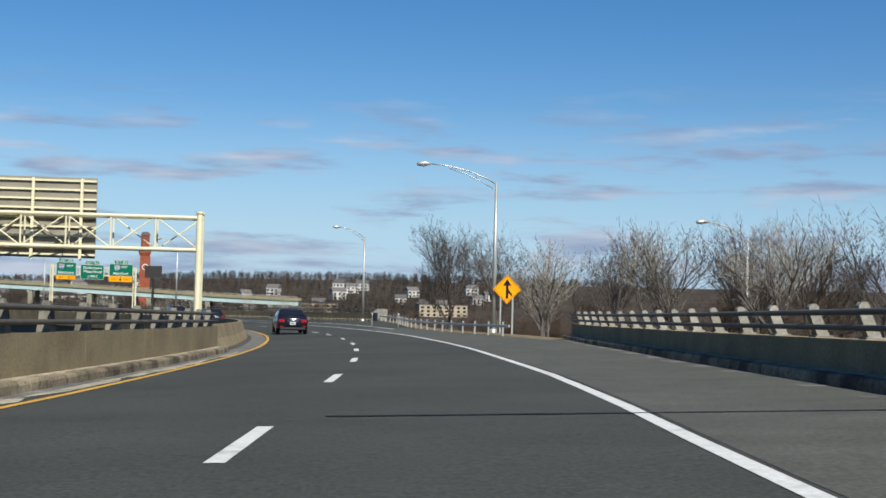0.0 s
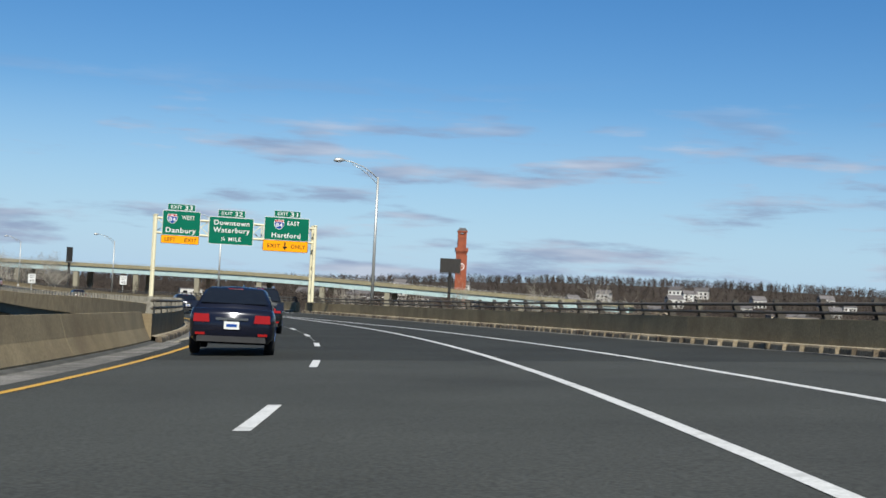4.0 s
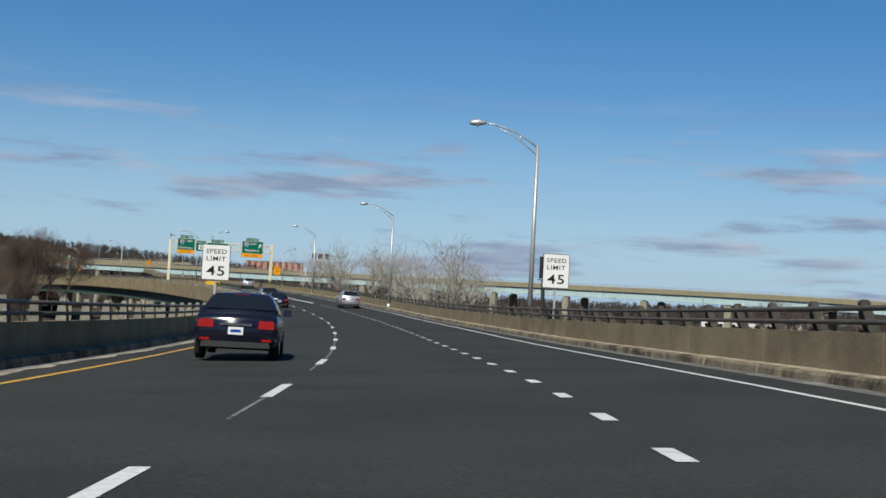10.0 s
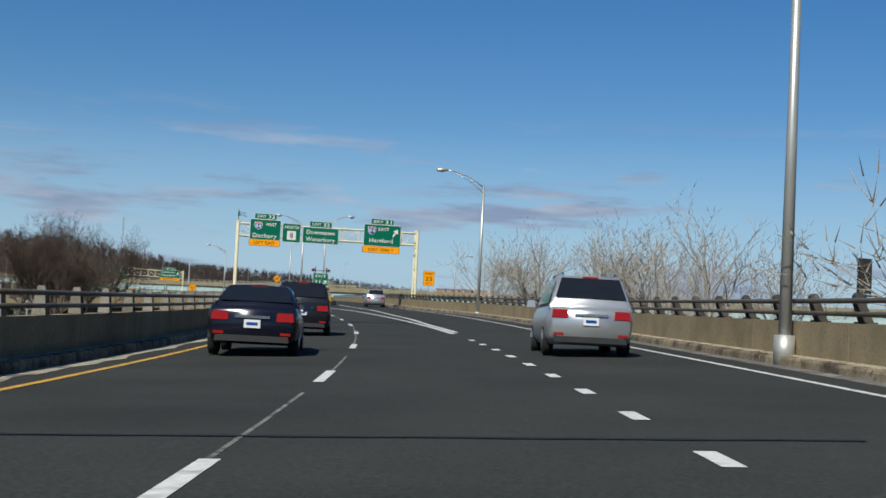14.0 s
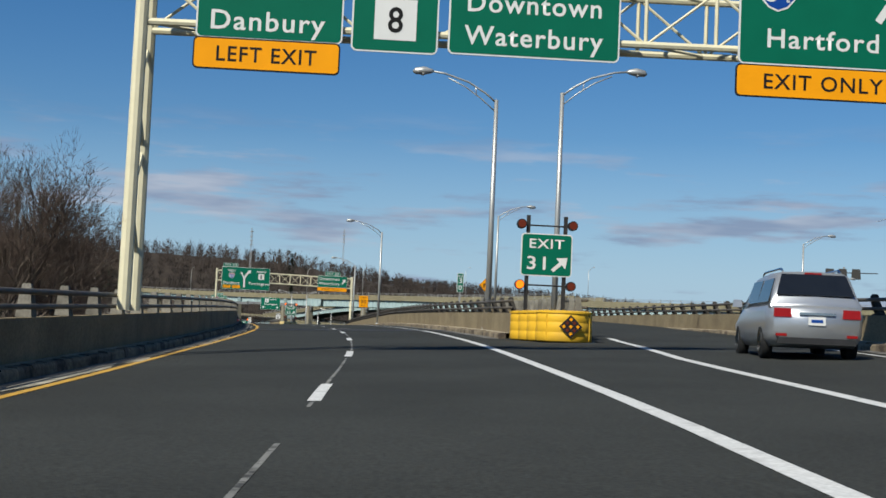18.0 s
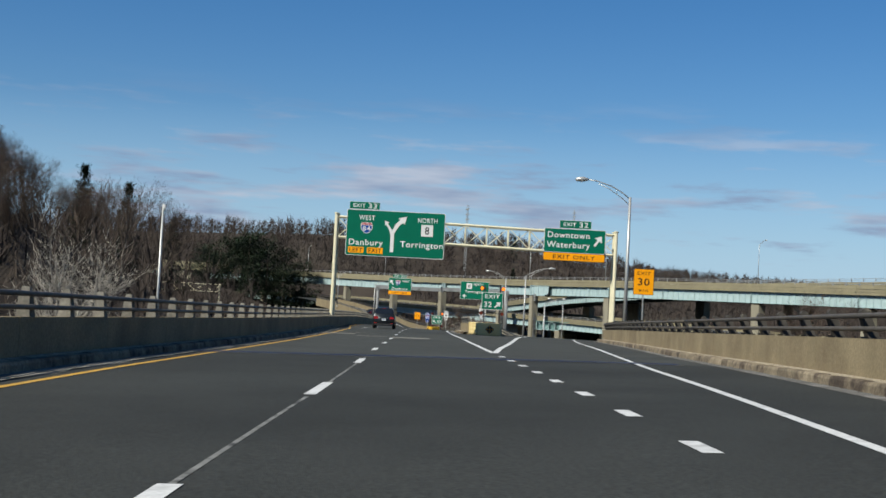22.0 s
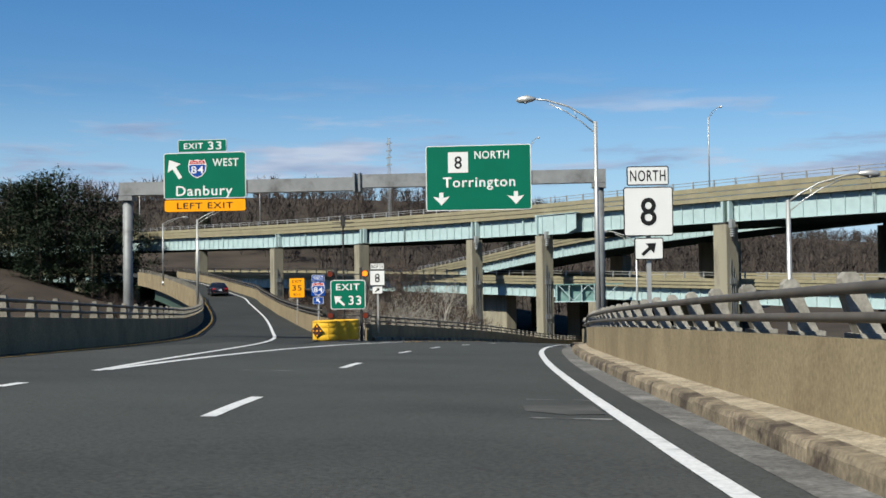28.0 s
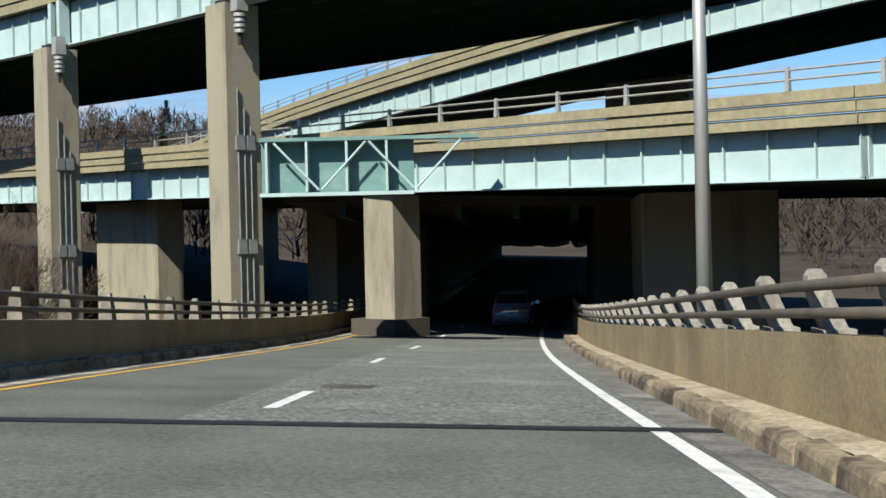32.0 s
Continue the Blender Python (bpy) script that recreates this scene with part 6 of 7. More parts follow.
for _ in range(16):
    plant(PROTO[rt.randrange(4)], rt.uniform(200, 470), rt.uniform(40, 75), -8.0, rt.uniform(0.6, 0.8))
# left side
for s, u, k, sc in ((196, -22, 2, 0.95), (206, -30, 0, 1.0), (222, -34, 1, 0.95), (246, -40, 2, 0.9), (300, -46, 1, 0.8), (330, -38, 0, 0.8), (352, -30, 2, 0.75), (368, -36, 3, 0.75), (392, -28, 1, 0.8), (410, -33, 0, 0.85),
                    (432, -30, 2, 0.95), (450, -34, 1, 0.9), (508, -17, 0, 1.3), (514, -21, 2, 1.45), (521, -18, 3, 1.15), (527, -22, 1, 1.3), (534, -17.5, 0, 1.3), (541, -21, 2, 1.3), (505, -24, 1, 1.3), (530, -26, 0, 1.4), (545, -18, 1, 1.15), (552, -20, 2, 1.2), (500, -34, 1, 1.0), (520, -44, 0, 1.0), (545, -56, 3, 1.0), (570, -66, 1, 1.0), (600, -60, 2, 0.9)):
    plant(PROTO[k], s, u, -5.0, sc)
for _ in range(46):
    plant(PROTO[rt.randrange(4)], rt.uniform(480, 600), rt.uniform(-110, -52), None, rt.uniform(0.8, 1.15))
for _ in range(36):
    plant(SHRUB, rt.uniform(190, 480), rt.uniform(-45, -16), -4.2, rt.uniform(0.7, 1.2))
def off_ramp(s, u):
    p = ROAD.at(s, u)
    return np.hypot(RAMP33.c[:, 0] - p.x, RAMP33.c[:, 1] - p.y).min()


for _ in range(40):
    s, u, sc = rt.uniform(775, 835), rt.uniform(-26, -10), rt.uniform(0.6, 0.95)
    if off_ramp(s, u) > 9:
        plant(SHRUB, s, u, -3.8, sc)
for _ in range(34):
    s, u, sc = rt.uniform(806, 842), rt.uniform(-40, -19), rt.uniform(0.85, 1.15)
    if off_ramp(s, u) > 10:
        plant(PROTO[rt.randrange(4)], s, u, -5.5, sc)
for _ in range(40):
    s, u, sc = rt.uniform(832, 862), rt.uniform(-62, -24), rt.uniform(0.7, 0.95)
    if off_ramp(s, u) > 8:
        plant(PROTO[rt.randrange(4)], s, u, -5.5, sc)
for s, u, k, sc in ((806.5, -13.8, 0, 0.82), (811, -17.5, 1, 0.75)):
    plant(SPREADING[k], s, u, -4.0, sc)


def conifer(seed, height, radius, label, narrow=False):
    """Needle tufts in clumps along drooping boughs, with gaps and an uneven outline."""
    rnd = random.Random(seed)
    e = thing("conifer", pose(0, 0, -300), label, "tree", "conifers")
    part("trunk", tubes((((0, 0, 0), (0, 0, height * 0.97)), (0.2, 0.03), 6)), M_BARK, e)
    v, f = [], []
    for k in range(150):
        q = rnd.random()
        z = height * (0.08 + 0.9 * q)
        wide = (1.02 - q) ** 0.8 if narrow else (1.0 - (abs(q - 0.38) / 0.64) ** 2.2) ** 0.6
        g = rnd.uniform(0, 2 * math.pi)
        reach = radius * wide * rnd.uniform(0.45, 1.08)
        c = Vector((reach * math.cos(g), reach * math.sin(g), z))
        r = (0.45 if narrow else 0.85) * rnd.uniform(0.6, 1.25)
        for _ in range(42):
            d = Vector((rnd.gauss(0, 1), rnd.gauss(0, 1), rnd.gauss(0, 0.6)))
            p = c + d * r * 0.55
            o = Vector((math.cos(g) + rnd.uniform(-0.8, 0.8), math.sin(g) + rnd.uniform(-0.8, 0.8), rnd.uniform(-0.5, 0.6))).normalized()
            a, w = o * rnd.uniform(0.2, 0.5), o.cross(Vector((0, 0, 1))).normalized() * rnd.uniform(0.05, 0.13)
            b = len(v)
            v.extend(((p - w)[:], (p + w)[:], (p + a)[:]))
            f.append((b, b + 1, b + 2))
    me = bpy.data.meshes.new("foliage")
    me.from_pydata(v, [], f)
    part("foliage", me, M_PINE, e)
    return e


PINES = [conifer(41, 9.0, 3.2, "dense dark green conifer"), conifer(42, 12.0, 2.2, "tall narrow dark green conifer", True)]
for s, u, k, sc in ((606, -17, 0, 0.95), (616, -20, 1, 1.0), (796, -18, 1, 0.7)):
    plant(FORK[k], s, u, -6.0 if s < 700 else -3.6, sc)
for s, u, k, sc in ((566, -74, 2, 1.5), (574, -80, 0, 1.6), (584, -72, 1, 1.5), (592, -84, 3, 1.6), (602, -78, 2, 1.5), (612, -86, 0, 1.5), (580, -92, 1, 1.7), (598, -96, 2, 1.7)):
    plant(PROTO[k], s, u, None, sc)
for x, y, z, k, sc in ((-633, 571, -1, 0, 1.9), (-629, 575, -2, 0, 1.6), (-627, 568, -3, 0, 1.5), (-660, 556, 0, 0, 1.9), (-640, 562, 0.5, 0, 2.1), (-646, 566, 0.5, 0, 2.3), (-652, 560, 0.5, 0, 2.1), (-635, 566, 0, 0, 2.0), (-643, 556, -1, 0, 1.5), (-657, 566, 1, 0, 2.1), (-630, 560, -2, 0, 1.4), (-649, 553, 0, 0, 1.6),
                       (-520, 440, None, 1, 1.4), (-512, 432, None, 1, 1.3), (-530, 446, None, 1, 1.5), (-505, 428, None, 1, 1.1), (-482, 486, None, 1, 1.3), (-487, 495, None, 1, 1.15), (-478, 478, None, 1, 1.2), (-680, 690, None, 1, 1.0), (-760, 640, None, 1, 1.1), (-720, 700, None, 1, 1.0), (-820, 760, None, 1, 1.1)):
    m = pose(x, y, ground_z(x, y) - 0.3 if z is None else z, 0, 0, random.uniform(0, 360)) @ Matrix.Diagonal((sc, sc, sc, 1))
    if PINES[k].name in USED:
        copy_thing(PINES[k], Matrix.Identity(4)).matrix_basis = m
    else:
        USED.add(PINES[k].name)
        PINES[k].matrix_basis = m
for _ in range(110):
    x, y = rt.gauss(-490, 50), rt.gauss(440, 30)
    sc = rt.uniform(1.0, 1.4)
    if np.hypot(ROAD.c[:, 0] - x, ROAD.c[:, 1] - y).min() > 30 and np.hypot(RAMP33.c[:, 0] - x, RAMP33.c[:, 1] - y).min() > 26:
        c_ = copy_thing(PROTO[rt.randrange(4)], Matrix.Identity(4))
        c_.matrix_basis = pose(x, y, ground_z(x, y) - 0.3, 0, 0, rt.uniform(0, 360)) @ Matrix.Diagonal((sc, sc, sc, 1))


# far woods: twiggy clumps over the hills and the valley floor, one piece of scenery
def far_woods():
    rnd = np.random.default_rng(77)
    n = 36000
    az = rnd.uniform(radians(-22), radians(112), n)
    dist = np.sqrt(rnd.uniform(150 ** 2, 1500 ** 2, n))
    far = rnd.random(n) < 0.35
    dist = np.where(far, rnd.uniform(150, 800, n), dist)
    x, y = -200 - np.sin(az) * dist, 300 + np.cos(az) * dist
    keep = np.ones(n, bool)
    for ln in (ROAD, RAMP31, RAMP32, RAMP33):
        c = ln.c[::6, :2]
        for k in range(0, n, 3000):
            d = np.hypot(x[k:k + 3000, None] - c[None, :, 0], y[k:k + 3000, None] - c[None, :, 1]).min(1)
            keep[k:k + 3000] &= d > 24
    keep &= ~((y > 540) & (y < 640) & (x > -760) & (x < -20))
    x, y = x[keep], y[keep]
    n = len(x)
    z = np.array([ground_z(a, b) for a, b in zip(x, y)])
    low = (z < -8) & (np.hypot(x + 200, y - 300) < 520)
    h = np.where(low, rnd.uniform(2.2, 5.0, n), rnd.uniform(7.0, 12.0, n))
    m = 40
    t_ = rnd.random((n, m))
    g = rnd.uniform(0, 2 * math.pi, (n, m))
    wide = np.where(low, 0.8, 0.42)[:, None]
    # twigs fan out from the limbs of each crown
    r = h[:, None] * wide * 0.6 * np.sin(math.pi * np.minimum(1, 0.15 + 0.8 * t_)) * rnd.random((n, m))
    cx, cy, cz = x[:, None] + r * np.cos(g), y[:, None] + r * np.sin(g), z[:, None] + h[:, None] * (0.05 + 0.66 * t_)
    ln_ = h[:, None] * rnd.uniform(0.16, 0.36, (n, m))
    lean = g + rnd.normal(0, 0.7, (n, m))
    out_, up = rnd.uniform(0.15, 0.95, (n, m)), rnd.uniform(0.25, 1.0, (n, m))
    dx, dy, dz = np.cos(lean) * out_ * ln_, np.sin(lean) * out_ * ln_, up * ln_
    far_ = np.clip((np.hypot(x + 330, y - 430) - 220) / 300, 0, 1)[:, None]
    w = h[:, None] * rnd.uniform(0.004, 0.010, (n, m)) * (1 + 1.4 * far_)
    cz[:, 0], dx[:, 0], dy[:, 0], dz[:, 0], w[:, 0] = z, 0, 0, h * 0.85, h * 0.014
    cx[:, 0], cy[:, 0] = x, y
    wx, wy = -np.sin(g) * w, np.cos(g) * w
    v = np.stack([np.stack([cx - wx, cy - wy, cz], -1), np.stack([cx + wx, cy + wy, cz], -1), np.stack([cx + dx, cy + dy, cz + dz], -1)], 2).reshape(-1, 3)
    f = np.arange(len(v)).reshape(-1, 3)
    me = bpy.data.meshes.new("far_woods")
    me.from_pydata(v.tolist(), [], f.tolist())
    return tagged(part("far_woods", me, M_FAR_TWIG), "distant leafless brown woodland over the hills", "woods", kind="stuff")


far_woods()


# ---------------------------------------------------------------- viaduct edge beams and piers
def viaduct_side(line, s0, s1, edge, side, label, length=38.0, pier_gap=38.0):
    """Dark edge girder and deck overhang under a parapet."""
    n = max(1, round((s1 - s0) / length))
    for i in range(n):
        a, b = s0 + (s1 - s0) * i / n + 0.03, s0 + (s1 - s0) * (i + 1) / n - 0.03
        f = edge if callable(edge) else (lambda s, k=edge: k)
        e = thing("viaduct_span", line.place(a, f(a), -1.2), label, "viaduct", "viaduct spans")
        # girders below the overhang use the shade-darkened green
        in_parent(part("edge_girder", sweep(line, a, b, 4, ((off(f, -0.5 * side), -2.7), (off(f, -0.5 * side), -0.5), (off(f, -0.56 * side), -0.5), (off(f, -0.56 * side), -2.7)), True), M_TEAL_SHADED), e)
        in_parent(part("bottom_flange", sweep(line, a, b, 4, ((off(f, -0.3 * side), -2.76), (off(f, -0.3 * side), -2.7), (off(f, -0.76 * side), -2.7), (off(f, -0.76 * side), -2.76)), True), M_TEAL_SHADED), e)
        # soffit concrete with the overhang's shade in its colour
        in_parent(part("deck_soffit", sweep(line, a, b, 4, ((off(f, 0.2 * side), -0.3), (off(f, 0.2 * side), -0.55), (off(f, -4.4 * side), -0.55), (off(f, -4.4 * side), -0.3)), True), M_SHADED_CONCRETE), e)
        in_parent(part("inner_girder", sweep(line, a, b, 4, ((off(f, -3.6 * side), -2.7), (off(f, -3.6 * side), -0.5), (off(f, -3.66 * side), -0.5), (off(f, -3.66 * side), -2.7)), True), M_TEAL_SHADED), e)
        m = line.place(a, f(a) - 1.6 * side, -2.8)
        g = m.translation
        in_parent(part("column", boxes((-0.8, 0.8, -0.7, 0.7, ground_z(g.x, g.y) - g.z - 0.5, 0.0)), M_PIER), e).matrix_basis = m


viaduct_side(ROAD, 95, 640, wall_l, -1, "dark green steel edge girder on a concrete column under the roadway")
viaduct_side(ROAD, 209, 460, wall_r2, 1, "dark green steel edge girder on a concrete column under the roadway")
viaduct_side(ROAD, 640, 860, wall_r4, 1, "dark green steel edge girder on a concrete column under the roadway")
viaduct_side(RAMP33, 712, 880, left33, -1, "steel edge girder on a concrete column under the curving ramp")
viaduct_side(RAMP33, 758, 880, right33, 1, "steel edge girder on a concrete column under the curving ramp")
viaduct_side(RAMP31, 500, 690, -3.7, -1, "steel edge girder on a concrete column under the exit ramp")

# pale green bridge of a lower road beyond the parapet
girder_bridge("side_bridge", "pale green girder bridge of a lower road beside the viaduct", [(-130, 168, -2.2), (-85, 150, -1.9), (-52, 132, -1.9)], 7.0, 1.5, 0.5, rail=False, inner=2)


# ---------------------------------------------------------------- guard rail at the start
guard = table((60, 6.5), (68, 6.05), (75, 5.8), (82, 5.9), (88, 6.2), (95, 6.9), (103, 8.2), (110, 9.6), (118, 11.0), (126, 12.2))


def guard_rail():
    e = thing("guard_rail", ROAD.place(60, 6.4), "galvanised steel box-beam guard rail on light posts beside a dirt verge", "guard rail")
    prof = [(0.0, 0.43), (0.07, 0.43), (0.08, 0.44), (0.08, 0.54), (0.07, 0.55), (0.0, 0.55), (-0.01, 0.54), (-0.01, 0.44)]
    for k in range(16):
        a, b = 60 + 4 * k, 64.05 + 4 * k
        in_parent(part("rail_beam", sweep(ROAD, a, b, 1.0, [(off(guard, -u), w) for u, w in prof], True), M_GALV), e)
    me = None
    s = 61.5
    while s < 124:
        if me is None:
            bm = boxes((-0.045, 0.045, 0.0, 0.09, -0.5, 0.68, 0.01))
            me = bpy.data.meshes.new("post")
            bm.to_mesh(me)
            bm.free()
            me.materials.append(M_GALV)
        p = in_parent(new("post", me), e)
        p.matrix_basis = ROAD.place(s, guard(s) + 0.02, 0, random.uniform(-6, 6)) @ Matrix.Rotation(radians(random.uniform(-3, 3)), 4, "Y")
        s += 3.1
    v = part("verge", sweep(ROAD, 52, 134, 2, ((off(guard, -0.35), -0.02), (off(guard, 1.0), 0.04), (off(guard, 4), -0.6), (off(guard, 9), -2.4), (off(guard, 16), -4.0))), M_VERGE)
    tagged(v, "dry brown grass verge sloping away from the shoulder", "verge", kind="structure")
    b = thing("end_block", ROAD.place(125.2, 12.2), "tapered concrete end block of the parapet", "concrete block")
    part("block", poly(((-0.5, -0.5), (0.5, -0.5), (0.5, 1.15), (0.1, 1.2), (-0.5, 0.8)), -0.9, 1.2), M_POST, b)
    for s, u in ((97, 6.6), (104, 6.0)):
        d = thing("delineator", ROAD.place(s, u), "thin roadside marker post with a small square reflector", "marker post", "marker posts")
        part("post", boxes((-0.02, 0.02, 0, 0.04, -0.4, 0.95)), M_GALV, d)
        part("reflector", poly(((-0.07, 0.95), (0, 0.88), (0.07, 0.95), (0, 1.02)), -0.02, 0.0), M_SIGN_WHITE, d)


guard_rail()
sh = part("shoulder", sweep(ROAD, -50, 92, 2.5, ((off(edge_r, 0.15), 0.004), (table((-50, 5.6), (15, 5.75), (28, 5.95), (44, 6.8), (54, 7.7), (62, 6.0), (68, 5.7), (92, 5.9)), 0.004))), M_SHOULDER_ASPHALT)
tagged(sh, "lighter grey gritty asphalt shoulder beside the edge line", "shoulder", kind="structure")


# ---------------------------------------------------------------- joints, seals and patches in the road
def road_patch(name, label, category, s0, s1, u0, u1, material, ragged=0.0, lift=0.009, group="road repairs"):
    rnd = random.Random(int(s0 * 10))
    n = max(2, round(abs(u1 - u0) / 0.35))
    vs, fs = [], []
    for i in range(n + 1):
        u = u0 + (u1 - u0) * i / n
        vs.append(ROAD.at(s0 + rnd.uniform(-1, 1) * ragged, u, lift)[:])
        vs.append(ROAD.at(s1 + rnd.uniform(-1, 1) * ragged, u, lift)[:])
        if i:
            fs.append((2 * i - 2, 2 * i, 2 * i + 1, 2 * i - 1))
    return tagged(part(name, raw(vs, fs), material), label, category, group, kind="structure")


for s0, s1, u0, u1, mt in ((12.6, 12.72, -0.7, 5.6, M_TAR), (169.4, 169.52, -4.6, 2.0, M_BLUE_LINE), (188.5, 188.66, -4.9, 7.2, M_BLUE_LINE), (246.2, 246.3, -5.4, 4.2, M_BLUE_LINE), (357.5, 357.62, -5.0, 3.5, M_TAR),
                           (689.0, 689.08, -8.6, 2.3, M_TAR), (677.9, 678.35, -8.6, 1.7, M_JOINT), (782.4, 782.55, -6.4, 2.4, M_TAR), (801.35, 801.75, -6.6, 2.2, M_TAR), (410.0, 410.4, -5.4, 7.5, M_JOINT)):
    road_patch("road_joint", "narrow sealed expansion joint across the lanes", "road joint", s0, s1, u0, u1, mt, 0.02)
for s0, ur in ((504.15, 3.7), (577.7, 6.2)):
    e = thing("expansion_joint", ROAD.place(s0), "wide dark steel expansion joint with worn concrete edges", "road joint", "steel joints")
    for a, b, mt, nm, lf in ((-0.55, 0.0, M_PATCH_DARK, "concrete_edge", 0.006), (0.0, 0.42, M_JOINT, "steel_plate", 0.010), (0.42, 0.52, M_TAR, "rubber_seal", 0.004), (0.52, 0.85, M_JOINT, "steel_plate", 0.010), (0.85, 1.4, M_PATCH_DARK, "concrete_edge", 0.006)):
        in_parent(part(nm, sweep(ROAD, s0 + a, s0 + b, 1.0, ((wall_l(s0) + 0.6, lf), (ur, lf))), mt), e)
for s0, s1, u0, u1 in ((607.9, 610.6, -1.7, 0.15), (610.4, 611.3, -3.5, -2.0), (614.6, 617.3, -5.6, -3.8), (620.4, 621.0, -4.0, -2.95), (507.0, 507.4, -1.2, -0.3), (612.5, 613.5, -6.3, -5.3)):
    road_patch("concrete_patch", "pale worn concrete repair patch in the asphalt", "road patch", s0, s1, u0, u1, M_PATCH, 0.08)
for s0, s1, u0, u1 in ((508.6, 511.2, -1.1, -0.4), (807.2, 808.2, -2.0, -1.3), (706.0, 707.4, 0.7, 1.5)):
    road_patch("worn_patch", "scuffed grey patch of worn asphalt", "road patch", s0, s1, u0, u1, M_PATCH_DARK, 0.25, 0.006)
rs = random.Random(4)
for s0, u0, u1 in ((604.3, 0.5, 1.65), (605.9, 0.55, 1.6), (603.2, -1.2, -0.2), (605.0, -0.9, 0.1), (606.6, -1.0, -0.1), (606.9, -3.0, -2.1), (609.0, -5.6, -4.6), (511.4, -1.1, -0.2), (705.2, 0.7, 1.5), (708.2, 0.8, 1.6),
                   (624.0, 4.0, 5.2), (613.0, 0.3, 1.0), (600.5, -4.4, -3.4), (692.0, -5.0, -3.6), (715.0, -3.9, -3.0)):
    road_patch("scuff_mark", "pale scuffed line across the asphalt", "road mark", s0, s0 + rs.uniform(0.05, 0.14), u0, u1, M_CRACK, 0.03, 0.005)
road_patch("asphalt_patch", "oblong dark tar patch in the lane", "road patch", 688.0, 689.6, -2.25, -1.85, M_TAR, 0.1, 0.012)
# sealed crack beside the lane line, broken here and there
rc = random.Random(9)
s = 140.0
while s < 572:
    ln_ = rc.uniform(6, 16)
    ob = stripe(ROAD, s, s + ln_, off(lane, rc.uniform(-0.02, 0.03)), 0.045, "sealed_crack", M_CRACK, None, 0.004)
    tagged(ob, "thin pale crack running along the lane line", "road crack", "road cracks", kind="structure")
    s += ln_ + rc.uniform(0.3, 6)
old = part("old_surface", sweep(ROAD, 801.8, 955, 3, ((off(lane, -0.6), 0.003), (off(edge_r, 0.7), 0.003))), M_ASPHALT_OLD)
tagged(old, "worn lighter asphalt with exposed stone chips", "road surface", kind="structure")


# ---------------------------------------------------------------- cars
def ring_loft(stations):
    """Stations along y, each a half outline of (x, z) from the bottom centre to the top centre."""
    bm = bmesh.new()
    rows = []
    for y, half in stations:
        pts = [(x, z) for x, z in half] + [(-x, z) for x, z in half[::-1] if x > 1e-6]
        rows.append([bm.verts.new((x, y, z)) for x, z in pts])
    n = len(rows[0])
    for a, b in zip(rows, rows[1:]):
        for k in range(n):
            bm.faces.new((a[k], a[(k + 1) % n], b[(k + 1) % n], b[k]))
    bm.faces.new(rows[0])
    bm.faces.new(rows[-1][::-1])
    bmesh.ops.recalc_face_normals(bm, faces=bm.faces)
    return bm


def quad(p, thick=0.012):
    bm = bmesh.new()
    p = [Vector(q) for q in p]
    nrm = (p[1] - p[0]).cross(p[3] - p[0]).normalized() * thick
    a, b = [bm.verts.new(q) for q in p], [bm.verts.new(q + nrm) for q in p]
    bm.faces.new(a[::-1])
    bm.faces.new(b)
    for k in range(4):
        bm.faces.new((a[k], a[(k + 1) % 4], b[(k + 1) % 4], b[k]))
    bmesh.ops.recalc_face_normals(bm, faces=bm.faces)
    return bm


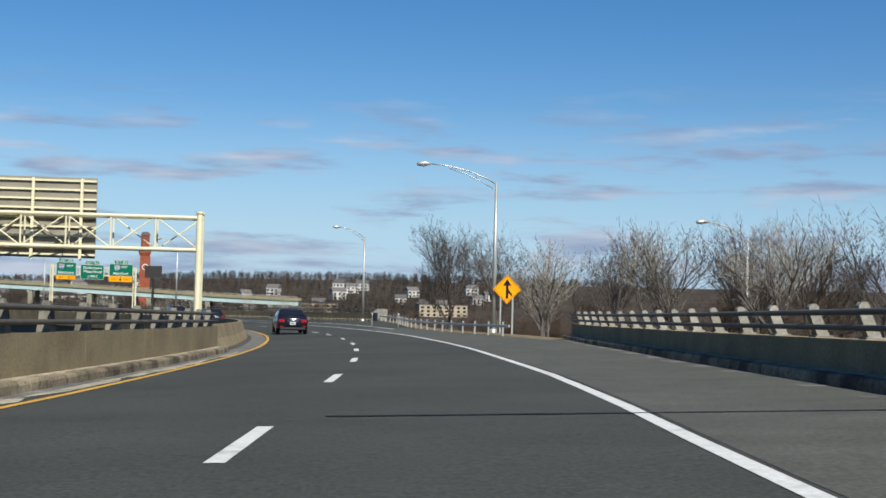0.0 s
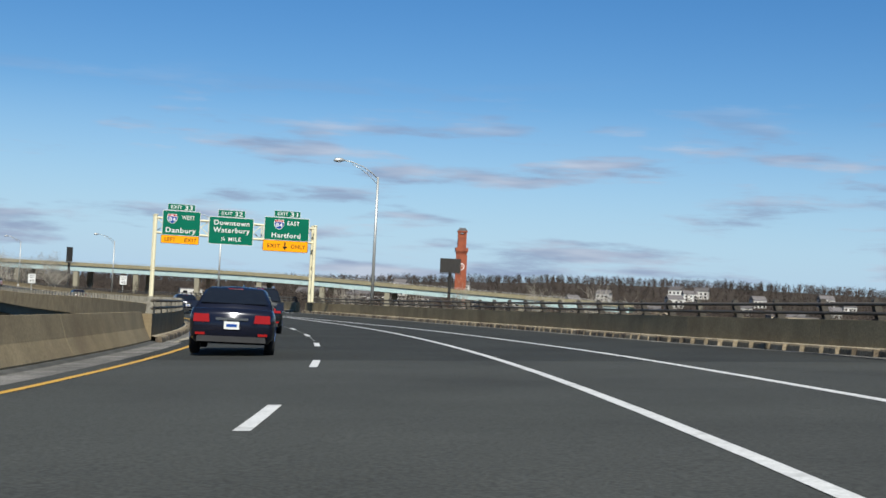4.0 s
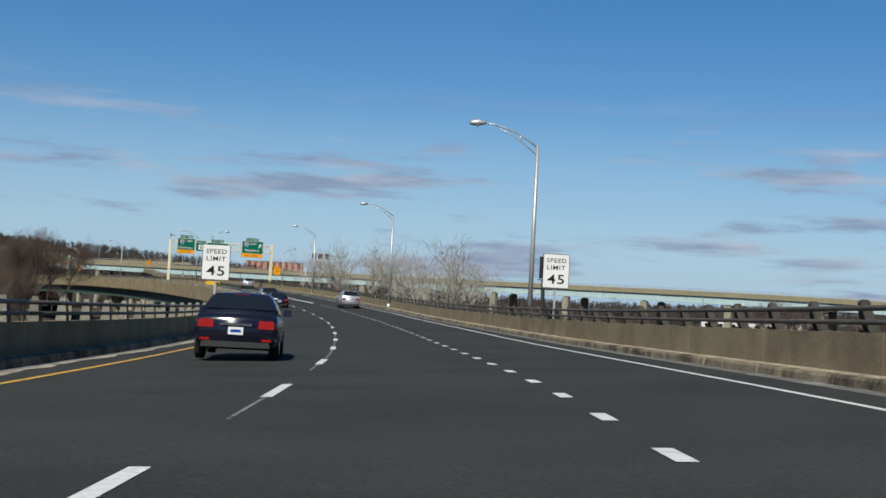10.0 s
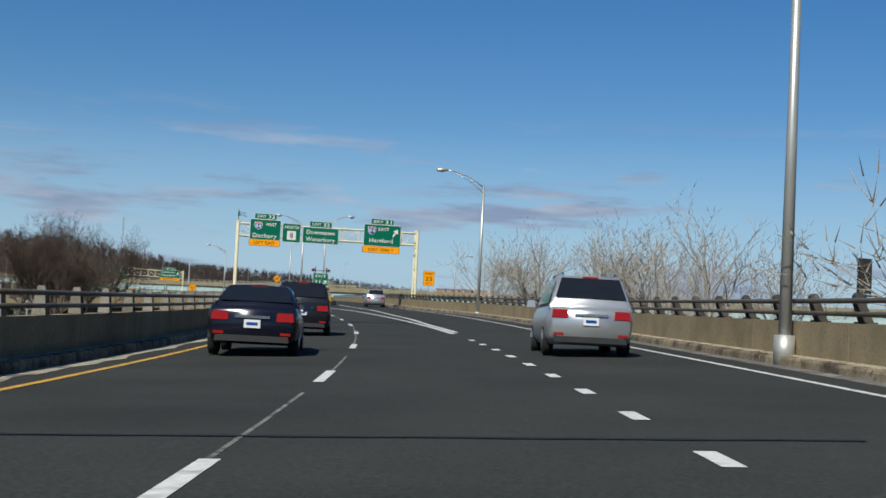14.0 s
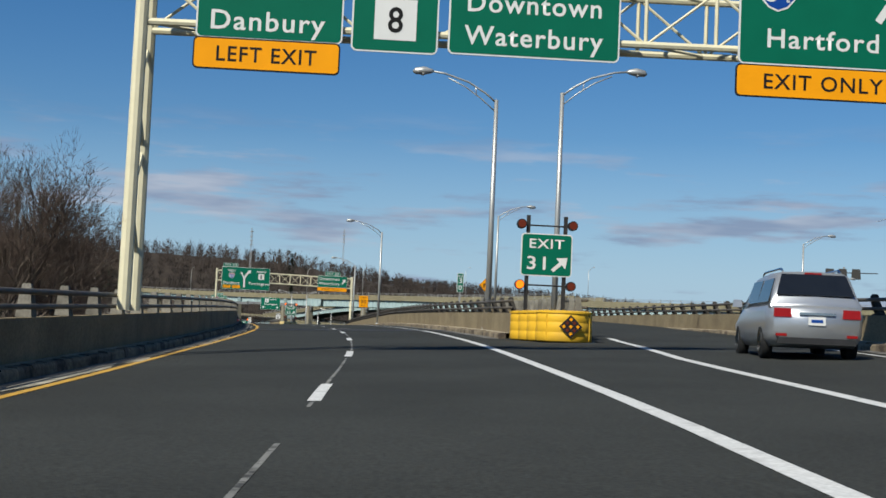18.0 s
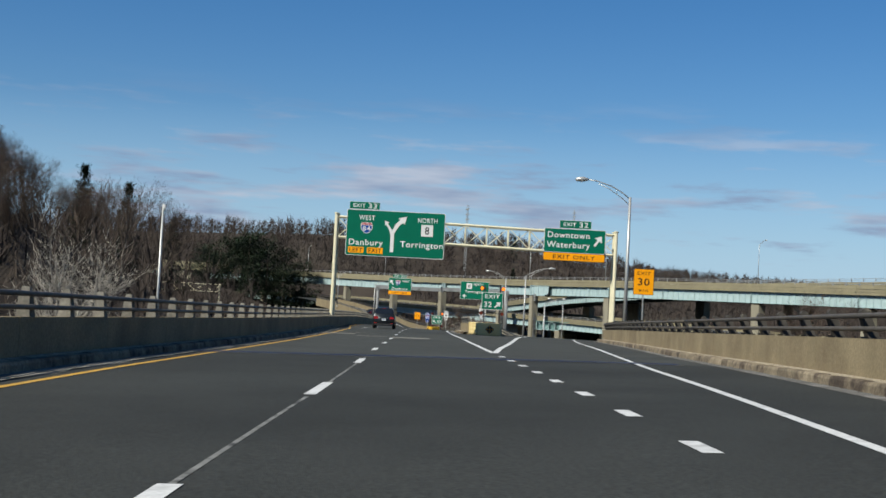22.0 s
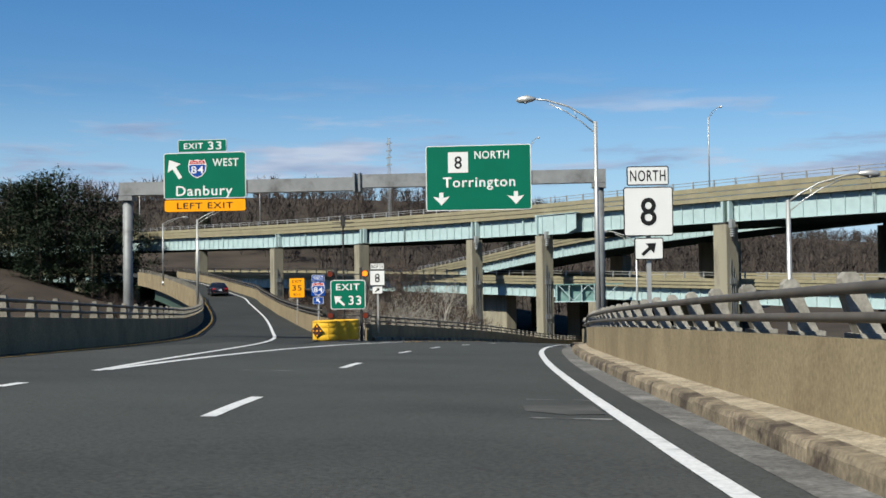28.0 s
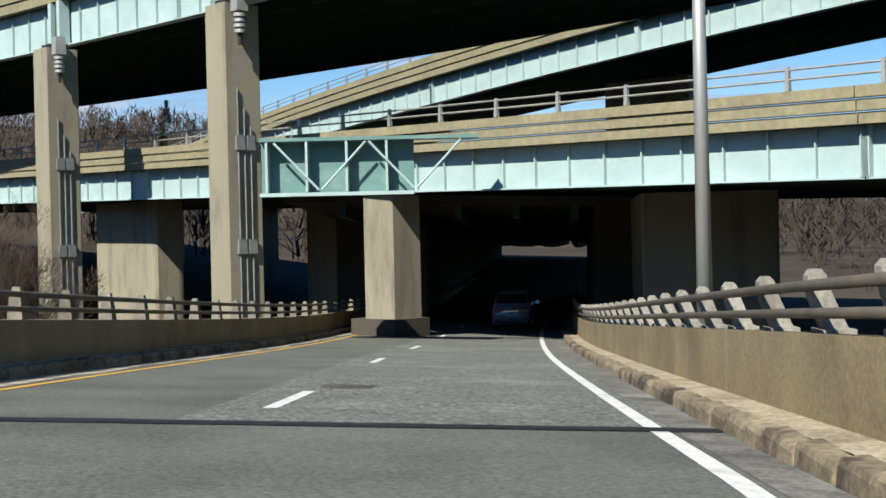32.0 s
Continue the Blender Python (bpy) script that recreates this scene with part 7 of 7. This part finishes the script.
def car(m, paint, label, kind="suv"):
    """Rear at y = 0, nose at +y."""
    suv = kind == "suv"
    ln_, w, zs, zr = (4.65, 0.92, 1.02, 1.68) if suv else (4.75, 0.91, 0.93, 1.43)
    e = thing("car", m, label, "car", "cars on the road")

    def sec(k, z0, z1):
        return ((0, z0), (w * k * 0.86, z0), (w * k * 0.97, z0 + 0.14), (w * k, z0 + 0.42), (w * k * 0.985, z1 - 0.12), (w * k * 0.93, z1), (0, z1 + 0.02))
    rear = zs if suv else zs + 0.06
    smooth(part("body", ring_loft(((0.0, sec(0.88, 0.42, rear - 0.1)), (0.1, sec(0.95, 0.3, rear)), (0.45, sec(1.0, 0.24, rear)), (ln_ * 0.5, sec(1.0, 0.22, zs)), (ln_ * 0.74, sec(1.0, 0.24, zs - 0.03)),
                                  (ln_ - 0.5, sec(0.97, 0.24, zs - 0.2)), (ln_ - 0.08, sec(0.88, 0.28, zs - 0.3)), (ln_, sec(0.8, 0.36, zs - 0.42)))), paint, e))
    y0, y1, y2, y3 = (0.12, 0.5, 2.75, 3.55) if suv else (0.75, 1.55, 2.75, 3.65)

    def cab(k, z):
        b = w * 0.93
        t = w * (0.93 - 0.19 * k)
        return ((0, zs - 0.05), (b, zs - 0.05), (b + (t - b) * 0.5, zs + (z - zs) * 0.5), (t, z - 0.06), (t * 0.86, z), (0, z + 0.03))
    smooth(part("cabin", ring_loft(((y0, cab(0.0, zs + 0.04)), (y1, cab(1.0, zr)), ((y1 + y2) / 2, cab(1.0, zr + 0.02)), (y2, cab(0.97, zr - 0.02)), (y3, cab(0.0, zs + 0.03)))), paint, e))

    def slope(y, a, b, za, zb):
        return za + (zb - za) * (y - a) / (b - a)
    ya, yb = y0 + (y1 - y0) * 0.24, y0 + (y1 - y0) * 0.9
    za, zb = slope(ya, y0, y1, zs + 0.04, zr) + 0.02, slope(yb, y0, y1, zs + 0.04, zr) + 0.02
    part("rear_window", quad(((-w * 0.8, ya - 0.03, za), (w * 0.8, ya - 0.03, za), (w * 0.66, yb - 0.03, zb), (-w * 0.66, yb - 0.03, zb))), M_GLASS_DARK, e)
    for sd in (-1, 1):
        for a, b in ((y1 - 0.05, (y1 + y2) / 2 - 0.05), ((y1 + y2) / 2 + 0.05, y2 + 0.1)):
            q = [(sd * (w * 0.925 + 0.006), a - 0.12, zs + 0.07), (sd * (w * 0.925 + 0.006), b, zs + 0.07), (sd * (w * 0.765 + 0.006), b, zr - 0.13), (sd * (w * 0.765 + 0.006), a + 0.08, zr - 0.13)]
            part("side_window", quad(q if sd > 0 else q[::-1]), M_GLASS_DARK, e)
        ym = ln_ * 0.70
        part("mirror", boxes((sd * w * 0.97 if sd > 0 else sd * w * 0.97 - 0.2, sd * w * 0.97 + (0.2 if sd > 0 else 0), ym, ym + 0.12, zs + 0.02, zs + 0.18, 0.02)), paint, e)
        zt = zs - 0.2
        part("tail_lamp", boxes((sd * w * 0.7 - 0.17, sd * w * 0.7 + 0.17, -0.015, 0.14, zt - 0.02, zt + 0.15, 0.015)), M_TAIL, e)
        part("reflector", boxes((sd * w * 0.72 - 0.1, sd * w * 0.72 + 0.1, -0.012, 0.05, 0.44, 0.49)), M_TAIL, e)
        if suv:
            part("roof_rail", tubes((((sd * w * 0.6, y1 + 0.1, zr + 0.02), (sd * w * 0.6, y1 + 0.3, zr + 0.08), (sd * w * 0.6, y2 - 0.2, zr + 0.08), (sd * w * 0.6, y2, zr + 0.02)), 0.022, 6)), M_CHROME, e)
        for y in (0.88, ln_ - 0.95):
            x0, x1 = (sd * (w - 0.22), sd * (w - 0.005))
            wh = part("wheel", tubes((((x0, y, 0.34), (x1, y, 0.34)), 0.2, 16)), M_BLACK, e)
            smooth(part("tyre", tubes((((x0, y, 0.34), (x0 + (x1 - x0) * 0.12, y, 0.34), (x0 + (x1 - x0) * 0.88, y, 0.34), (x1, y, 0.34)), (0.29, 0.345, 0.345, 0.29), 24)), M_TYRE, wh))
            part("rim", tubes((((x1, y, 0.34), (x1 + sd * 0.012, y, 0.34)), 0.22, 16)), M_CHROME, wh)
    part("bumper_trim", boxes((-w * 0.8, w * 0.8, -0.03, 0.1, 0.3, 0.42, 0.015)), M_BLACK, e)
    part("tailgate_strip", boxes((-0.34, 0.34, -0.03, 0.03, zs - 0.17, zs - 0.12)), M_CHROME, e)
    pl = part("number_plate", boxes((-0.16, 0.16, -0.03, 0.02, zs - 0.36, zs - 0.2)), M_SIGN_WHITE, e)
    part("plate_bar", boxes((-0.11, 0.11, -0.036, -0.03, zs - 0.31, zs - 0.25)), M_SIGN_BLUE, pl)
    part("brake_lamp", boxes((-0.16, 0.16, y1 - 0.06, y1 - 0.02, zr - 0.03, zr + 0.0)), M_TAIL, e)
    return e


car(ROAD.place(470.5, 7.75, 0.0, -7), M_SILVER, "silver sport utility car with roof rails on the exit lane")
car(ROAD.place(374, 3.7, 0.0, -2), M_SILVER, "silver sport utility car with roof rails beside the dotted line")
NAVY_CAR, GREY_CAR = "dark blue saloon car in the passing lane", "charcoal grey sport utility car in the passing lane"
for s in (76, 128, 202, 277, 373):
    car(ROAD.place(s, lane(s) - 1.85, 0.0, 2), M_NAVY, NAVY_CAR, "sedan")
for s in (149, 388, 652):
    car(ROAD.place(s, lane(s) - 1.75, 0.0, 1), M_CHARCOAL, GREY_CAR)
car(RAMP33.place(831, -0.1, 0.0), M_NAVY, "dark saloon car climbing the curving ramp", "sedan")
car(ROAD.place(850, 0.2, 0.0, -3), M_SILVER_BLUE, "silver-blue sport utility car entering the shade under the bridge")


# ---------------------------------------------------------------- clock tower and far buildings
def clock_tower():
    x, y, z0 = -137, 860, -9.0
    e = thing("clock_tower", pose(x, y, z0, 0, 0, 14), "tall slender red brick clock tower with a corbelled top stage", "tower")
    part("shaft", boxes((-2.9, 2.9, -2.9, 2.9, 0, 34.0, 0.1)), M_BRICK, e)
    for x0 in (-2.95, -0.9, 0.9, 2.95):
        part("pilaster", boxes((x0 - 0.35, x0 + 0.35, -3.1, -2.8, 0, 33.5)), M_BRICK, e)
    for k in range(4):
        part("corbel", boxes((-3.0 - 0.22 * k, 3.0 + 0.22 * k, -3.0 - 0.22 * k, 3.0 + 0.22 * k, 34.0 + 0.5 * k, 34.5 + 0.5 * k)), M_BRICK, e)
    part("parapet", boxes((-3.7, 3.7, -3.7, 3.7, 36.0, 37.6)), M_BRICK, e)
    for sx in (-1, 1):
        for sy in (-1, 1):
            part("belfry_pier", boxes((sx * 1.9 - 0.6, sx * 1.9 + 0.6, sy * 1.9 - 0.6, sy * 1.9 + 0.6, 37.6, 46.4)), M_BRICK, e)
    part("belfry_core", boxes((-1.5, 1.5, -1.5, 1.5, 37.6, 46.0)), M_BRICK, e)
    for k in range(2):
        part("belfry_cornice", boxes((-2.6 - 0.3 * k, 2.6 + 0.3 * k, -2.6 - 0.3 * k, 2.6 + 0.3 * k, 46.4 + 0.6 * k, 47.0 + 0.6 * k)), M_BRICK, e)
    part("cap", boxes((-2.9, 2.9, -2.9, 2.9, 47.6, 49.4, 1.2)), M_ROOF, e)
    f = part("clock_face", tubes((((0, -3.12, 26.5), (0, -2.9, 26.5)), 2.0, 28)), M_SIGN_WHITE, e)
    part("dial", tubes((((0, -3.16, 26.5), (0, -3.12, 26.5)), 1.5, 28)), M_BRICK, f)
    part("minute_bar", boxes((-0.09, 0.09, -3.2, -3.16, 26.4, 27.8)), M_SIGN_WHITE, f)
    part("hour_bar", boxes((-0.1, 0.9, -3.2, -3.16, 26.4, 26.6)), M_SIGN_WHITE, f)


clock_tower()
bb = thing("billboard", pose(-72, 472, -10.5, 0, 0, 10), "large dark billboard seen from behind on a single steel post", "billboard", "billboards")
part("post", tubes((((0, 0, 0), (0, 0, 17)), 0.45, 12)), M_DARK_STEEL, bb)
part("board", boxes((-3.0, 3.0, -0.3, 0.3, 16.4, 20.6)), M_DARK_STEEL, bb)
for k in range(5):
    part("rib", boxes((-2.8 + 1.35 * k, -2.65 + 1.35 * k, -0.42, -0.3, 16.5, 20.5)), M_DARK_STEEL, bb)
part("catwalk", boxes((-3.1, 3.1, -1.0, -0.3, 16.1, 16.25)), M_DARK_STEEL, bb)
bb = thing("billboard", pose(-193.9, 477.7, -10.5, 0, 0, 55), "narrow dark billboard edge on a single steel post", "billboard", "billboards")
part("post", tubes((((0, 0, 0), (0, 0, 14.5)), 0.4, 12)), M_DARK_STEEL, bb)
part("board", boxes((-0.9, 0.9, -0.3, 0.3, 14.6, 19.2)), M_DARK_STEEL, bb)
part("catwalk", boxes((-1.6, 1.6, -1.0, -0.3, 14.2, 14.4)), M_DARK_STEEL, bb)


def signal_mast(x, y, z, yaw):
    """Dark lamp boxes on a cross arm."""
    e = thing("floodlight_mast", pose(x, y, z, 0, 0, yaw), "mast with dark sign lamp boxes on a cross arm", "light mast", "light masts")
    part("pole", tubes((((0, 0, -18), (0, 0, 1.2)), (0.22, 0.14), 10)), M_GALV, e)
    part("cross_arm", boxes((-1.0, 5.2, -0.1, 0.1, 0.2, 0.35)), M_DARK_STEEL, e)
    for x_ in (-2.2, -0.2, 1.9):
        part("lamp_box", boxes((x_ - 0.75, x_ + 0.75, -0.35, 0.35, -0.75, 0.9, 0.12)), M_DARK_STEEL, e)


signal_mast(-320.5, 561.9, 10.8, 35)


def house(x, y, yaw, w, d, h, label, wall, roof=True, rows=2, cols=4):
    z = ground_z(x, y) - 0.6
    e = thing("house" if w < 16 else "building", pose(x, y, z, 0, 0, yaw), label, "house" if w < 16 else "building", "houses on the far hills")
    part("wall", boxes((-w / 2, w / 2, -d / 2, d / 2, 0, h)), wall, e)
    if roof:
        bm = bmesh.new()
        pts = [(-w / 2 - 0.4, -d / 2 - 0.4, h), (w / 2 + 0.4, -d / 2 - 0.4, h), (w / 2 + 0.4, d / 2 + 0.4, h), (-w / 2 - 0.4, d / 2 + 0.4, h), (-w / 2 - 0.4, 0, h + d * 0.42), (w / 2 + 0.4, 0, h + d * 0.42)]
        vs = [bm.verts.new(p) for p in pts]
        for f in ((0, 1, 5, 4), (2, 3, 4, 5), (1, 2, 5), (3, 0, 4), (3, 2, 1, 0)):
            bm.faces.new([vs[i] for i in f])
        part("roof", bm, M_ROOF, e)
    else:
        part("roof", boxes((-w / 2 - 0.2, w / 2 + 0.2, -d / 2 - 0.2, d / 2 + 0.2, h, h + 0.5)), M_ROOF, e)
    for r in range(rows):
        for c in range(cols):
            xx = -w / 2 + w * (c + 0.5) / cols
            zz = 1.2 + (h - 1.0) * r / rows
            part("window", boxes((xx - w / cols * 0.22, xx + w / cols * 0.22, -d / 2 - 0.06, -d / 2 + 0.05, zz, zz + (h - 1) / rows * 0.55)), M_GLASS_DARK, e)
    return e


rh = random.Random(21)
WHITE_H, TAN_H = "pale clapboard house with a grey gabled roof", "tan brick block with rows of dark windows"
for _ in range(34):
    x, y = rh.uniform(-330, 130), rh.uniform(1010, 1330)
    house(x, y, rh.uniform(-30, 30), rh.uniform(9, 14), rh.uniform(8, 10), rh.uniform(5.5, 8.5), WHITE_H, M_HOUSE, True, 2, 3)
for x, y, yaw, w, d, h, cols in ((-42, 945, 4, 46, 16, 7, 9), (-210, 985, 14, 60, 18, 8, 10), (-25, 880, 0, 28, 14, 8.6, 7), (60, 900, 10, 34, 14, 8.6, 8), (-250, 760, 25, 40, 16, 8, 8), (-110, 1010, 8, 52, 18, 8, 9)):
    house(x, y, yaw, w, d, h, "long low white commercial building with a flat roof" if h < 8.5 else TAN_H, M_HOUSE if h < 8.5 else M_TAN, False, 1 if h < 8 else 3, cols)
house(-1015, 1355, 35, 62, 16, 36 - ground_z(-1015, 1355), "red brick apartment block with rows of windows", M_BRICK_PALE, False, 12, 9)
# concrete viaduct end beyond the dark conifers
vb = thing("concrete_abutment", pose(-678, 555, 2.5, 0, 0, 62), "square concrete abutment of another viaduct on the hillside", "abutment")
part("block", boxes((-6.5, 2.5, -3.5, 3.5, -12, 6.4)), M_PIER, vb)
part("cap", boxes((-7.0, 7.5, -3.9, 3.9, 6.4, 7.4)), M_FASCIA, vb)
part("deck_edge", boxes((-7.2, 14.0, -4.2, 4.2, 7.4, 8.9)), M_FASCIA, vb)
# solid dark box painted as the shaded opening under the cap
part("opening_shade_block", boxes((2.5, 7.0, 0.0, 3.0, -12, 6.4)), M_SHADED_CONCRETE, vb)
lg = thing("lower_gantry", pose(-558, 504, 0.6, 0, 0, 80), "cream truss gantry over a lower road beyond the parapet", "sign gantry")
for yy in (-0.5, 0.5):
    for z in (1.0, 2.6):
        part("chord", tubes((((0, yy, z), (22, yy, z)), 0.11, 6)), M_CREAM, lg)
    for k in range(12):
        part("diagonal", tubes((((22 * k / 12, yy, 1.0 if k % 2 else 2.6), (22 * (k + 1) / 12, yy, 2.6 if k % 2 else 1.0)), 0.07, 5)), M_CREAM, lg)
for x in (0.2, 21.8):
    part("leg", tubes((((x, 0, -14), (x, 0, 2.8)), 0.2, 8)), M_CREAM, lg)
# camera pole beside the parapet
cp_ = thing("camera_pole", pose(-401.7, 469.2, -1.1), "tall grey pole carrying a small dome camera", "camera pole")
smooth(part("pole", tubes((((0, 0, -9), (0, 0, 10.0)), (0.17, 0.1), 12)), M_GALV, cp_))
part("arm", tubes((((0, 0, 9.8), (0.5, 0, 9.9)), 0.04, 6)), M_GALV, cp_)
part("dome_camera", tubes((((0.5, 0, 9.35), (0.5, 0, 9.5), (0.5, 0, 9.85)), (0.08, 0.17, 0.13), 12)), M_SIGN_WHITE, cp_)
ap = thing("antenna_pole", ROAD.place(755.5, -8.75, 0), "thin dark pole with a small antenna behind the exit sign", "pole")
for k in range(3):
    part("antenna_rod", tubes((((-0.55, 0, 6.0 - 0.22 * k), (0.55, 0, 6.0 - 0.22 * k)), 0.022, 5)), M_DARK_STEEL, ap)
part("mast", tubes((((0, 0, -1), (0, 0, 6.2)), (0.06, 0.045), 8)), M_DARK_STEEL, ap)
part("antenna", boxes((-0.09, 0.09, -0.09, 0.09, 5.6, 6.1)), M_DARK_STEEL, ap)
# radio masts on the hill
for x, y, h in ((-760, 700, 32), (-905, 850, 30)):
    z = ground_z(x, y)
    t_ = thing("radio_mast", pose(x, y, z), "slender lattice radio mast on the wooded hill", "mast", "radio masts")
    for sx, sy in ((-0.5, -0.3), (0.5, -0.3), (0, 0.55)):
        part("leg", tubes((((sx, sy, 0), (sx * 0.6, sy * 0.6, h)), 0.09, 5)), M_GALV, t_)
    for k in range(4):
        part("antenna", boxes((-1.6, 1.6, -0.1, 0.1, h - 2 - 2.2 * k, h - 1.6 - 2.2 * k)), M_GALV, t_)
